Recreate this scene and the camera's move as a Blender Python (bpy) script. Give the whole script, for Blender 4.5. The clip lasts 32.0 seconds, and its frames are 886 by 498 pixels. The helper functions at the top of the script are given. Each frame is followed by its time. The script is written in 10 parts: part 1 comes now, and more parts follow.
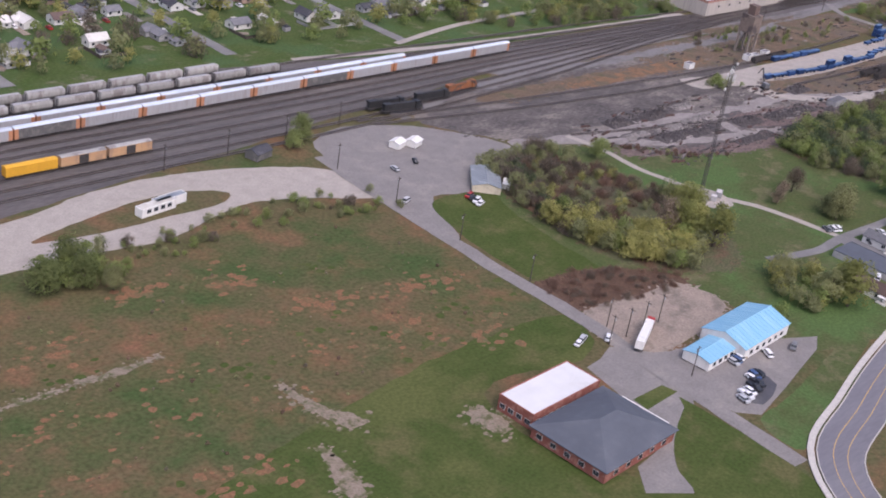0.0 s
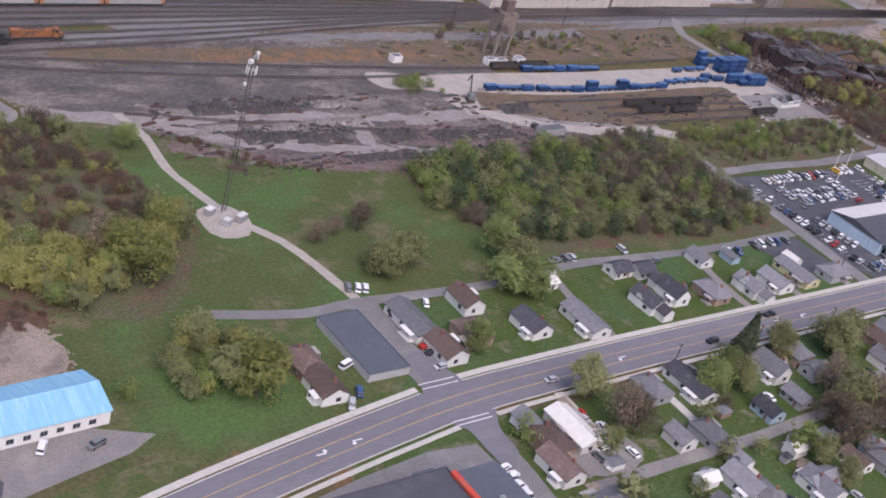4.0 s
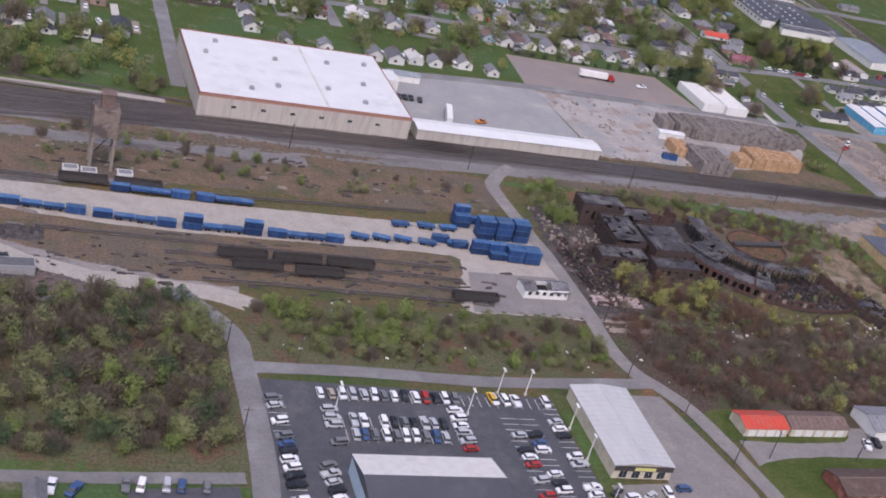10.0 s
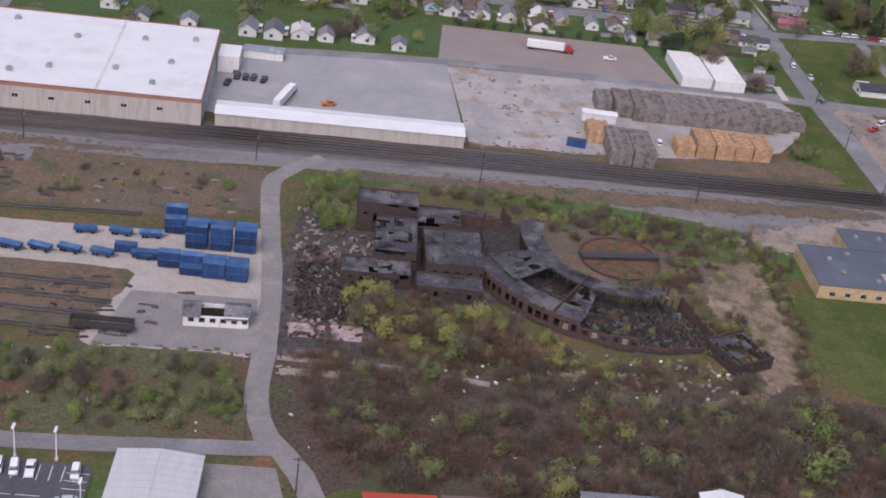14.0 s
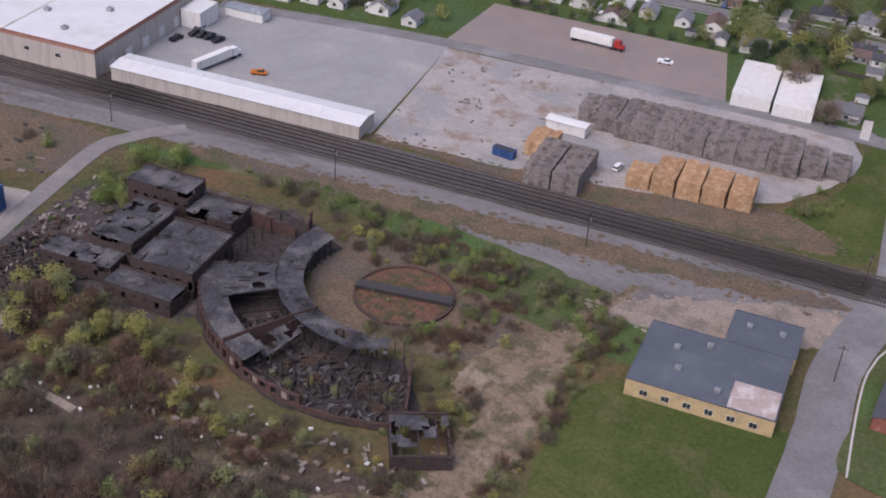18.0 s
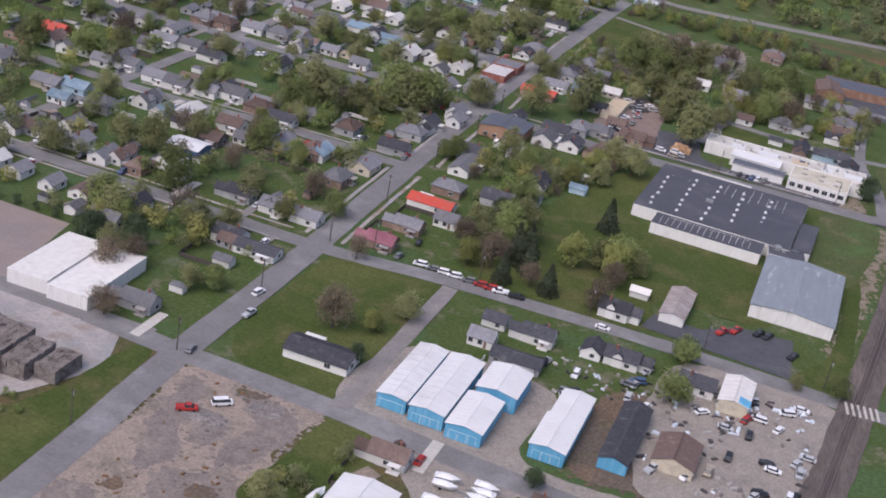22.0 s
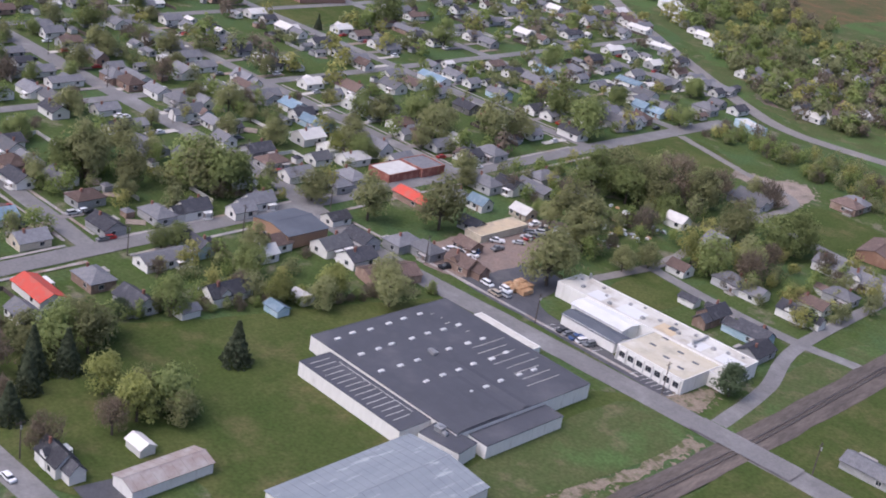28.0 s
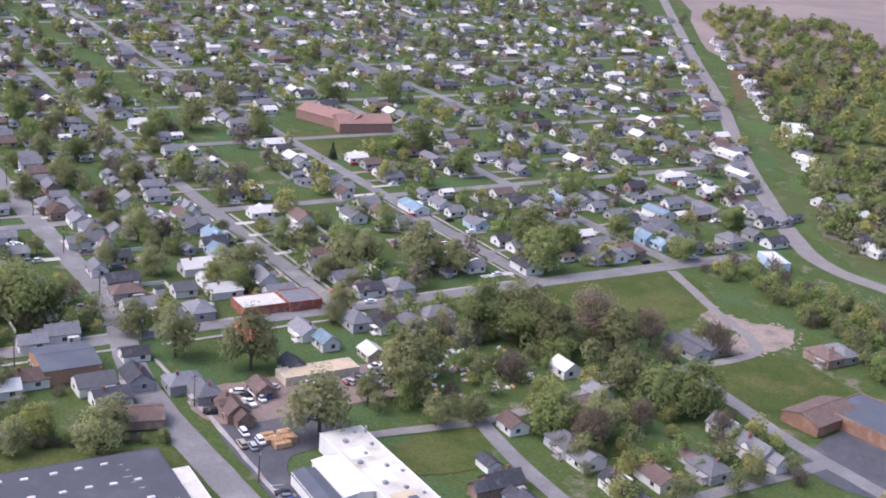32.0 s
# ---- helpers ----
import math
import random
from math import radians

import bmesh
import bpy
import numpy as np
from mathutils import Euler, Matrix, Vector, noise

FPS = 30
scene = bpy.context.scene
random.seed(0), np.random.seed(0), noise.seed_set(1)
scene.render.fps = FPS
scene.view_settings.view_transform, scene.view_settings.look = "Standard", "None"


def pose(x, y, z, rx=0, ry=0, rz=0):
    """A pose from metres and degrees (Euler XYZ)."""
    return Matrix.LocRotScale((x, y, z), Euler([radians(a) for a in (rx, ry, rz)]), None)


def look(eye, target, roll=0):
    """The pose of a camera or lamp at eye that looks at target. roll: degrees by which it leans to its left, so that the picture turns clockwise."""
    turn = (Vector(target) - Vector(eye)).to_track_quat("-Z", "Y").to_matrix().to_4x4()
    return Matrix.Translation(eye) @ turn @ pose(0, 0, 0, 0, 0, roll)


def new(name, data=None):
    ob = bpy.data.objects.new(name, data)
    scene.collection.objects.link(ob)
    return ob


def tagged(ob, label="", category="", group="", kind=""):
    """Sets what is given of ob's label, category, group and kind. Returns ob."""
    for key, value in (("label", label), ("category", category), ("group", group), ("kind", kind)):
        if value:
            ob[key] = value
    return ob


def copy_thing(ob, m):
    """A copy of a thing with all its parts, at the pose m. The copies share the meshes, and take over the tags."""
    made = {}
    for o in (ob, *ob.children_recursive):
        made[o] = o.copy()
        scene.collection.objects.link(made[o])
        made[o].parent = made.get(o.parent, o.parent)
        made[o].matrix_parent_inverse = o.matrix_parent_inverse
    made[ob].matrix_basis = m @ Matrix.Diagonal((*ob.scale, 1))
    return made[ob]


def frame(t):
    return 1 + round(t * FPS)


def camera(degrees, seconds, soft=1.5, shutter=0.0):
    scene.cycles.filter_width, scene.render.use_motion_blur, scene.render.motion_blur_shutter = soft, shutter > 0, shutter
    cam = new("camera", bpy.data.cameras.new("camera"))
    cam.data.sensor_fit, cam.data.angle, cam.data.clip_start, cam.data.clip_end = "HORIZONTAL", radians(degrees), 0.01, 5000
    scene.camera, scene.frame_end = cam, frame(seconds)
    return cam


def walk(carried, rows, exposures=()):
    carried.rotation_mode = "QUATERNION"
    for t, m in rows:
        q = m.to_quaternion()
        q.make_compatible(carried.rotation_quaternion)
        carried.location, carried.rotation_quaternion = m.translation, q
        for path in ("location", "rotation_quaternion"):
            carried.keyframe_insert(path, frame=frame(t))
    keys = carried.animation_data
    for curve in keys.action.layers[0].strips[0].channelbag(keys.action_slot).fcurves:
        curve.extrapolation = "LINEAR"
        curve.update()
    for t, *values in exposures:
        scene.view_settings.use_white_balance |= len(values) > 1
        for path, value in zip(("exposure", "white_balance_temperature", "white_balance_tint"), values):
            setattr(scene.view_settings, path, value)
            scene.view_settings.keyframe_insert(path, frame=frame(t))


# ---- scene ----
cam = camera(38.7, 32.0, soft=1.9, shutter=0.0)
# seconds, place in metres, turn in degrees
ROWS = [
    (0.0, -3.59, -4.09, 121.04, 63.457, -8.419, -44.890),
    (0.5, 15.06, -9.20, 121.57, 63.556, -8.256, -43.931),
    (1.0, 33.74, -14.26, 122.08, 64.084, -8.991, -43.225),
    (1.5, 52.54, -19.23, 122.59, 64.941, -10.210, -42.484),
    (2.0, 71.40, -24.00, 123.10, 65.374, -11.287, -41.550),
    (2.5, 90.15, -28.53, 123.54, 64.996, -12.046, -40.305),
    (4.5, 163.37, -43.33, 125.31, 58.989, -15.671, -35.340),
    (5.0, 181.85, -45.55, 125.06, 58.401, -16.457, -35.016),
    (5.5, 200.70, -47.26, 124.77, 58.424, -17.347, -34.130),
    (6.0, 219.82, -48.45, 124.52, 58.938, -17.696, -32.749),
    (6.5, 238.71, -49.10, 124.38, 59.444, -17.164, -31.049),
    (7.0, 256.87, -49.23, 124.38, 59.810, -16.466, -29.040),
    (7.5, 274.37, -48.85, 124.51, 60.400, -15.719, -26.971),
    (8.0, 291.87, -47.92, 124.73, 61.388, -15.192, -24.929),
    (8.5, 309.87, -46.50, 124.96, 62.436, -14.612, -22.886),
    (9.0, 328.31, -44.72, 125.10, 62.869, -14.512, -20.497),
    (9.5, 346.77, -42.67, 125.06, 62.825, -14.639, -18.019),
    (10.0, 364.78, -40.33, 124.75, 62.705, -14.551, -16.092),
    (10.5, 382.29, -37.51, 124.19, 62.698, -13.876, -15.023),
    (11.0, 399.61, -33.93, 123.52, 62.737, -13.015, -14.998),
    (11.5, 416.72, -29.70, 122.80, 62.658, -12.144, -15.360),
    (12.0, 433.52, -25.01, 122.06, 62.647, -11.643, -15.139),
    (12.5, 449.93, -20.00, 121.29, 62.677, -10.366, -14.003),
    (13.0, 466.13, -14.70, 120.52, 62.405, -9.218, -11.013),
    (13.5, 482.40, -9.02, 119.77, 61.706, -8.755, -6.359),
    (14.0, 498.80, -2.98, 119.07, 60.139, -7.518, -2.272),
    (14.5, 515.23, 3.41, 118.43, 58.675, -6.979, 1.646),
    (16.5, 577.95, 32.05, 116.51, 56.825, -3.912, 17.219),
    (17.0, 591.92, 39.84, 115.71, 56.989, -3.415, 19.733),
    (17.5, 605.37, 48.14, 114.90, 57.055, -3.047, 21.422),
    (18.0, 618.35, 56.99, 114.14, 57.115, -3.687, 22.379),
    (18.5, 630.84, 66.18, 113.49, 57.485, -4.878, 22.934),
    (19.0, 642.80, 75.00, 113.02, 58.136, -5.871, 23.404),
    (19.5, 654.26, 82.67, 112.77, 59.202, -6.886, 23.550),
    (20.0, 665.60, 89.85, 112.66, 60.638, -8.265, 22.572),
    (20.5, 677.57, 98.70, 112.52, 62.439, -9.410, 20.513),
    (21.0, 690.71, 110.52, 112.32, 63.821, -10.214, 19.253),
    (21.5, 704.41, 124.09, 112.02, 64.611, -10.030, 19.393),
    (22.0, 717.30, 137.00, 111.71, 64.940, -9.514, 20.829),
    (22.5, 728.77, 148.21, 111.50, 64.932, -9.163, 22.929),
    (23.0, 739.17, 158.50, 111.44, 64.709, -8.955, 25.125),
    (23.5, 749.05, 168.96, 111.46, 64.388, -8.961, 27.382),
    (24.0, 758.78, 180.14, 111.46, 64.101, -8.962, 29.564),
    (24.5, 768.34, 191.81, 111.35, 63.953, -8.826, 31.553),
    (25.0, 777.62, 203.68, 111.11, 64.019, -8.714, 33.303),
    (25.5, 786.53, 215.85, 110.74, 64.310, -8.728, 35.022),
    (27.5, 818.63, 267.51, 108.67, 66.052, -8.921, 42.684),
    (28.0, 825.73, 280.64, 108.38, 66.943, -8.959, 44.541),
    (28.5, 832.40, 294.14, 108.11, 67.589, -8.984, 46.500),
    (29.0, 838.61, 308.09, 107.82, 67.626, -8.810, 48.670),
    (29.5, 844.35, 322.40, 107.50, 67.359, -8.553, 51.195),
    (30.0, 849.60, 336.78, 107.20, 67.216, -7.971, 53.881),
    (30.5, 854.45, 350.87, 106.95, 67.438, -6.865, 56.299),
    (31.0, 859.09, 364.51, 106.77, 68.134, -5.793, 58.275),
    (31.5, 863.68, 377.77, 106.68, 69.546, -5.257, 59.670),
    (32.0, 868.25, 390.72, 106.64, 71.709, -4.337, 59.594),
]
EXPOSURES = ((0.0, 0.47, 5900, 22), (12.0, 0.28, 5850, 21), (18.0, 0.19, 5900, 21), (23.0, 0.31, 5850, 19), (28.0, 0.53, 5750, 20), (30.5, 0.67, 5700, 20), (32.0, 0.87, 5650, 22))
walk(cam, [(t, pose(x, y, z, rx, ry, rz)) for t, x, y, z, rx, ry, rz in ROWS], EXPOSURES)
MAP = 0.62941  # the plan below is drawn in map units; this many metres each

# ---- light: a bright overcast spring day ----
world = bpy.data.worlds.new("overcast_sky")
scene.world = world
world.use_nodes = True
_n = world.node_tree.nodes
_sky = _n.new("ShaderNodeTexSky")
_sky.sky_type, _sky.sun_disc = "NISHITA", False
SUN_UP, SUN_TURN = 55, 200
_sky.sun_elevation, _sky.sun_rotation = radians(SUN_UP), radians(SUN_TURN)
_sky.air_density, _sky.dust_density = 1.0, 6.0
world.node_tree.links.new(_sky.outputs[0], _n["Background"].inputs[0])
_n["Background"].inputs[1].default_value = 0.15
_sun = new("sun", bpy.data.lights.new("sun", "SUN"))
_sun.data.energy, _sun.data.angle, _sun.data.color = 0.5, radians(60), (1.0, 0.97, 0.93)
_d = Vector((math.sin(radians(SUN_TURN)) * math.cos(radians(SUN_UP)), math.cos(radians(SUN_TURN)) * math.cos(radians(SUN_UP)), math.sin(radians(SUN_UP))))
_sun.matrix_world = look(_d * 300, (0, 0, 0))


# ---- materials ----
def mat(name, a, b=None, size=1.0, rough=0.85, metal=0.0, bump=0.0, spots=None, spot_size=20.0, spot_edge=(0.5, 0.6), vary=0.0, fine=None, stretch=None, spots2=None, spot2_size=50.0, spot2_edge=(0.5, 0.6)):
    """a and b: two base colours mixed by grain of that size in metres; spots: a third colour in patches; vary: brightness change from one object to the next."""
    m = bpy.data.materials.new(name)
    m.use_nodes = True
    nt = m.node_tree
    n, l = nt.nodes, nt.links
    bs = n["Principled BSDF"]
    bs.inputs["Roughness"].default_value, bs.inputs["Metallic"].default_value = rough, metal
    bs.inputs["Specular IOR Level"].default_value = 0.3 if rough < 0.9 else 0.08
    b = b or tuple(c * 0.75 for c in a)
    geo = n.new("ShaderNodeNewGeometry")
    src = geo.outputs["Position"]
    if stretch:
        mp = n.new("ShaderNodeMapping")
        mp.inputs["Scale"].default_value = stretch
        l.new(src, mp.inputs["Vector"])
        src = mp.outputs[0]

    def noisy(scale, detail):
        t = n.new("ShaderNodeTexNoise")
        t.inputs["Scale"].default_value, t.inputs["Detail"].default_value, t.inputs["Roughness"].default_value = 1.0 / (scale * MAP), detail, 0.65
        l.new(src, t.inputs["Vector"])
        return t

    def ramp(fac, lo, hi):
        r = n.new("ShaderNodeMapRange")
        r.inputs["From Min"].default_value, r.inputs["From Max"].default_value = lo, hi
        l.new(fac, r.inputs["Value"])
        return r.outputs[0]

    def mix(fac, c1, c2, kind="MIX"):
        x = n.new("ShaderNodeMix")
        x.data_type, x.blend_type = "RGBA", kind
        for sock, v in ((x.inputs[0], fac), (x.inputs[6], c1), (x.inputs[7], c2)):
            if isinstance(v, tuple):
                sock.default_value = (*v, 1)
            elif isinstance(v, (int, float)):
                sock.default_value = v
            else:
                l.new(v, sock)
        return x.outputs[2]

    grain = noisy(size, 6)
    col = mix(ramp(grain.outputs[0], 0.35, 0.65), tuple(a), tuple(b))
    if spots:
        col = mix(ramp(noisy(spot_size, 5).outputs[0], *spot_edge), col, tuple(spots))
    if spots2:
        col = mix(ramp(noisy(spot2_size, 6).outputs[0], *spot2_edge), col, tuple(spots2))
    if fine:
        col = mix(fine[1], col, mix(ramp(noisy(fine[0], 2).outputs[0], 0.3, 0.7), (0.55, 0.55, 0.55), (1.35, 1.35, 1.35)), "MULTIPLY")
    if vary:
        oi = n.new("ShaderNodeObjectInfo")
        r = n.new("ShaderNodeMapRange")
        r.inputs["To Min"].default_value, r.inputs["To Max"].default_value = 1 - vary, 1 + vary
        l.new(oi.outputs["Random"], r.inputs["Value"])
        col = mix(1.0, col, r.outputs[0], "MULTIPLY")
    l.new(col, bs.inputs["Base Color"])
    if bump:
        bp = n.new("ShaderNodeBump")
        bp.inputs["Distance"].default_value, bp.inputs["Strength"].default_value = bump * MAP, 0.8
        l.new(grain.outputs[0], bp.inputs["Height"])
        l.new(bp.outputs[0], bs.inputs["Normal"])
    return m


GROUND = mat("rough_grass", (0.085, 0.086, 0.037), (0.112, 0.09, 0.047), 9, 0.95, bump=0.3, spots=(0.19, 0.10, 0.058), spot_size=26, spot_edge=(0.5, 0.72), fine=(1.4, 0.6), spots2=(0.055, 0.082, 0.028), spot2_size=48, spot2_edge=(0.5, 0.66))
TOWN = mat("town_grass", (0.055, 0.086, 0.0232), (0.0757, 0.098, 0.0344), 9, 0.95, bump=0.2, spots=(0.15, 0.14, 0.095), spot_size=13, spot_edge=(0.56, 0.66), fine=(1.2, 0.6), spots2=(0.065, 0.105, 0.04), spot2_size=40)
LAWN = mat("mown_grass", (0.0495, 0.0735, 0.019), (0.066, 0.0845, 0.025), 12, 0.95, bump=0.1, spots=(0.10, 0.098, 0.04), spot_size=17, spot_edge=(0.5, 0.66), fine=(1.1, 0.5), spots2=(0.088, 0.10, 0.033), spot2_size=60, spot2_edge=(0.5, 0.6))
LAWN2 = mat("meadow_grass", (0.0655, 0.0907, 0.0311), (0.084, 0.0958, 0.0395), 8, 0.95, bump=0.15, spots=(0.145, 0.13, 0.075), spot_size=15, spot_edge=(0.53, 0.68), fine=(1.1, 0.5), spots2=(0.075, 0.12, 0.04), spot2_size=45)
DRY = mat("dry_grass", (0.122, 0.092, 0.066), (0.165, 0.118, 0.08), 6, 0.95, bump=0.2, spots=(0.092, 0.09, 0.055), spot_size=11, spot_edge=(0.5, 0.62), fine=(0.9, 0.7), spots2=(0.12, 0.10, 0.08), spot2_size=30)
BROWN = mat("dead_orange_grass", (0.22, 0.115, 0.062), (0.165, 0.10, 0.055), 3, 0.95, bump=0.2, spots=(0.11, 0.108, 0.052), spot_size=7, spot_edge=(0.48, 0.64), fine=(0.8, 0.6))
REDBRUSH = mat("red_brush_ground", (0.085, 0.055, 0.04), (0.12, 0.075, 0.05), 3, 0.95, bump=0.5, fine=(0.8, 0.8))
BRUSH = mat("brush_floor", (0.105, 0.098, 0.06), (0.085, 0.095, 0.045), 4, 0.95, bump=0.4, spots=(0.115, 0.075, 0.05), spot_size=14, fine=(0.9, 0.8))
GRAVEL = mat("pale_gravel", (0.37, 0.335, 0.295), (0.315, 0.285, 0.25), 5, 0.95, bump=0.1, spots=(0.28, 0.25, 0.22), spot_size=12, spot_edge=(0.58, 0.75), fine=(0.7, 0.35))
LOT = mat("worn_asphalt", (0.225, 0.21, 0.198), (0.19, 0.177, 0.168), 6, 0.92, bump=0.02, spots=(0.26, 0.24, 0.217), spot_size=14, spot_edge=(0.52, 0.7), fine=(0.8, 0.3))
ASPHALT = mat("dark_asphalt", (0.085, 0.085, 0.095), (0.065, 0.066, 0.074), 7, 0.85, spots=(0.11, 0.108, 0.11), spot_size=13, spot_edge=(0.55, 0.7), fine=(0.8, 0.3))
STREET = mat("street_asphalt", (0.185, 0.178, 0.174), (0.155, 0.149, 0.146), 8, 0.88, spots=(0.24, 0.235, 0.23), spot_size=18, spot_edge=(0.5, 0.7), fine=(0.9, 0.25))
AVENUE = mat("avenue_asphalt", (0.165, 0.16, 0.175), (0.145, 0.14, 0.155), 10, 0.85, spots=(0.19, 0.185, 0.195), spot_size=20, spot_edge=(0.5, 0.7), fine=(0.8, 0.2), stretch=(0.2, 1, 1))
CONCRETE = mat("concrete_yard", (0.30, 0.295, 0.29), (0.25, 0.245, 0.245), 9, 0.9, spots=(0.36, 0.34, 0.32), spot_size=18, spot_edge=(0.5, 0.7), fine=(0.8, 0.25))
PALE = mat("pale_concrete", (0.37, 0.34, 0.315), (0.30, 0.275, 0.26), 7, 0.85, spots=(0.25, 0.195, 0.155), spot_size=12, spot_edge=(0.5, 0.62), fine=(0.8, 0.35), spots2=(0.26, 0.255, 0.25), spot2_size=22, spot2_edge=(0.5, 0.6))
WET = mat("wet_clay_lot", (0.27, 0.215, 0.185), (0.23, 0.185, 0.16), 12, 0.45, spots=(0.22, 0.185, 0.17), spot_size=25, fine=(1.0, 0.2))
WALK = mat("sidewalk_concrete", (0.50, 0.47, 0.42), (0.42, 0.40, 0.36), 2, 0.9, fine=(0.6, 0.3))
BALLAST = mat("track_ballast", (0.095, 0.088, 0.087), (0.13, 0.118, 0.112), 5, 0.95, bump=0.1, spots=(0.165, 0.15, 0.14), spot_size=16, spot_edge=(0.52, 0.7), fine=(0.7, 0.5), stretch=(0.15, 1, 1))
BALLAST2 = mat("grey_ballast", (0.20, 0.19, 0.185), (0.16, 0.15, 0.145), 6, 0.95, bump=0.1, spots=(0.115, 0.105, 0.10), spot_size=14, spot_edge=(0.52, 0.66), fine=(0.7, 0.4), stretch=(0.3, 1, 1))
CINDER = mat("cinder_ground", (0.085, 0.077, 0.074), (0.135, 0.12, 0.11), 9, 0.95, bump=0.3, spots=(0.185, 0.163, 0.145), spot_size=18, spot_edge=(0.5, 0.62), fine=(1.2, 0.7), stretch=(0.5, 1, 1))
ASH = mat("burnt_rubble_ground", (0.055, 0.05, 0.05), (0.095, 0.083, 0.076), 3, 0.95, bump=0.6, spots=(0.135, 0.115, 0.105), spot_size=9, spot_edge=(0.55, 0.65), fine=(0.7, 0.9))
DIRT = mat("bare_dirt", (0.30, 0.245, 0.20), (0.24, 0.20, 0.165), 6, 0.95, bump=0.2, spots=(0.17, 0.145, 0.12), spot_size=10, spot_edge=(0.52, 0.66), fine=(0.8, 0.5))
SOIL = mat("worn_soil", (0.25, 0.205, 0.16), (0.19, 0.155, 0.115), 2.5, 0.95, bump=0.1, spots=(0.10, 0.105, 0.05), spot_size=3.5, spot_edge=(0.48, 0.6), fine=(0.7, 0.5))
BALLAST_Y = mat("branch_ballast", (0.095, 0.082, 0.074), (0.13, 0.11, 0.097), 4, 0.95, bump=0.1, spots=(0.17, 0.14, 0.12), spot_size=12, spot_edge=(0.52, 0.7), fine=(0.7, 0.5), stretch=(1, 0.2, 1))
PLOUGH = mat("ploughed_field", (0.23, 0.19, 0.17), (0.20, 0.165, 0.15), 40, 0.95, spots=(0.25, 0.21, 0.185), spot_size=120)
WHITE_LINE = mat("road_paint_white", (0.75, 0.75, 0.73), size=1.5, rough=0.7)
ORANGE_LINE = mat("road_paint_yellow", (0.55, 0.36, 0.12), size=1.5, rough=0.7)


# ---- building blocks ----
def link(name, bm, material, parent=None, label="", smooth=False):
    me = bpy.data.meshes.new(name)
    bm.to_mesh(me)
    bm.free()
    if smooth:
        for p in me.polygons:
            p.use_smooth = True
    for mm in material if isinstance(material, (list, tuple)) else (material,):
        me.materials.append(mm)
    ob = new(name, me)
    if parent:
        ob.parent = parent
    if label:
        ob["label"] = label
    return ob


def part(name, bm, material, parent, label=""):
    return link(name, bm, material, parent, label)


def share(name, me, parent, place=None, label=""):
    ob = new(name, me)
    ob.parent = parent
    if place is not None:
        ob.matrix_local = place
    if label:
        ob["label"] = label
    return ob


def empty(name, m, label, category, group="", kind=""):
    ob = new(name)
    ob.empty_display_size = 0.5
    ob.matrix_world = m
    return tagged(ob, label, category, group, kind)


def add_box(bm, x0, y0, z0, x1, y1, z1, mi=0):
    v = [bm.verts.new(p) for p in ((x0, y0, z0), (x1, y0, z0), (x1, y1, z0), (x0, y1, z0), (x0, y0, z1), (x1, y0, z1), (x1, y1, z1), (x0, y1, z1))]
    for f in ((3, 2, 1, 0), (4, 5, 6, 7), (0, 1, 5, 4), (1, 2, 6, 5), (2, 3, 7, 6), (3, 0, 4, 7)):
        bm.faces.new([v[i] for i in f]).material_index = mi
    return v


def boxes(*bs):
    bm = bmesh.new()
    for b in bs:
        add_box(bm, *b)
    return bm


def prism(profile, x0, x1, bm=None):
    """A profile in y, z (anticlockwise seen from +x) drawn out along x."""
    bm = bm or bmesh.new()
    a = [bm.verts.new((x0, y, z)) for y, z in profile]
    b = [bm.verts.new((x1, y, z)) for y, z in profile]
    n = len(profile)
    bm.faces.new(b)
    bm.faces.new(a[::-1])
    for i in range(n):
        bm.faces.new((a[i], a[(i + 1) % n], b[(i + 1) % n], b[i]))
    return bm


def tube(bm, p, q, r0, r1, sides=6, caps=True):
    p, q = Vector(p), Vector(q)
    turn = (q - p).to_track_quat("Z", "Y").to_matrix()
    ring = lambda c, r: [bm.verts.new(c + turn @ Vector((r * math.cos(6.2832 * i / sides), r * math.sin(6.2832 * i / sides), 0))) for i in range(sides)]
    a, b = ring(p, r0), ring(q, r1)
    for i in range(sides):
        bm.faces.new((a[i], a[(i + 1) % sides], b[(i + 1) % sides], b[i]))
    if caps:
        bm.faces.new(b)
        bm.faces.new(a[::-1])


def curve_through(pts, step, closed=False):
    """Points at about that step on a smooth line through pts."""
    out, n = [], len(pts)
    for i in range(n if closed else n - 1):
        p = [Vector(pts[k % n] if closed else pts[min(max(k, 0), n - 1)]) for k in (i - 1, i, i + 1, i + 2)]
        m = max(1, int((p[2] - p[1]).length / step))
        for k in range(m):
            t = k / m
            out.append(0.5 * (2 * p[1] + (p[2] - p[0]) * t + (2 * p[0] - 5 * p[1] + 4 * p[2] - p[3]) * t * t + (3 * p[1] - p[0] - 3 * p[2] + p[3]) * t ** 3))
    if not closed:
        out.append(Vector(pts[-1]))
    return out


_layer = [0.0]
RAGGED = {"dry_grass", "dead_orange_grass", "red_brush_ground", "brush_floor", "brown_brush_floor", "grey_ballast", "cinder_ground", "burnt_rubble_ground", "bare_dirt", "worn_soil", "orange_soil", "red_cinder", "dark_mud", "brown_plot_soil", "washed_tan_dirt"}


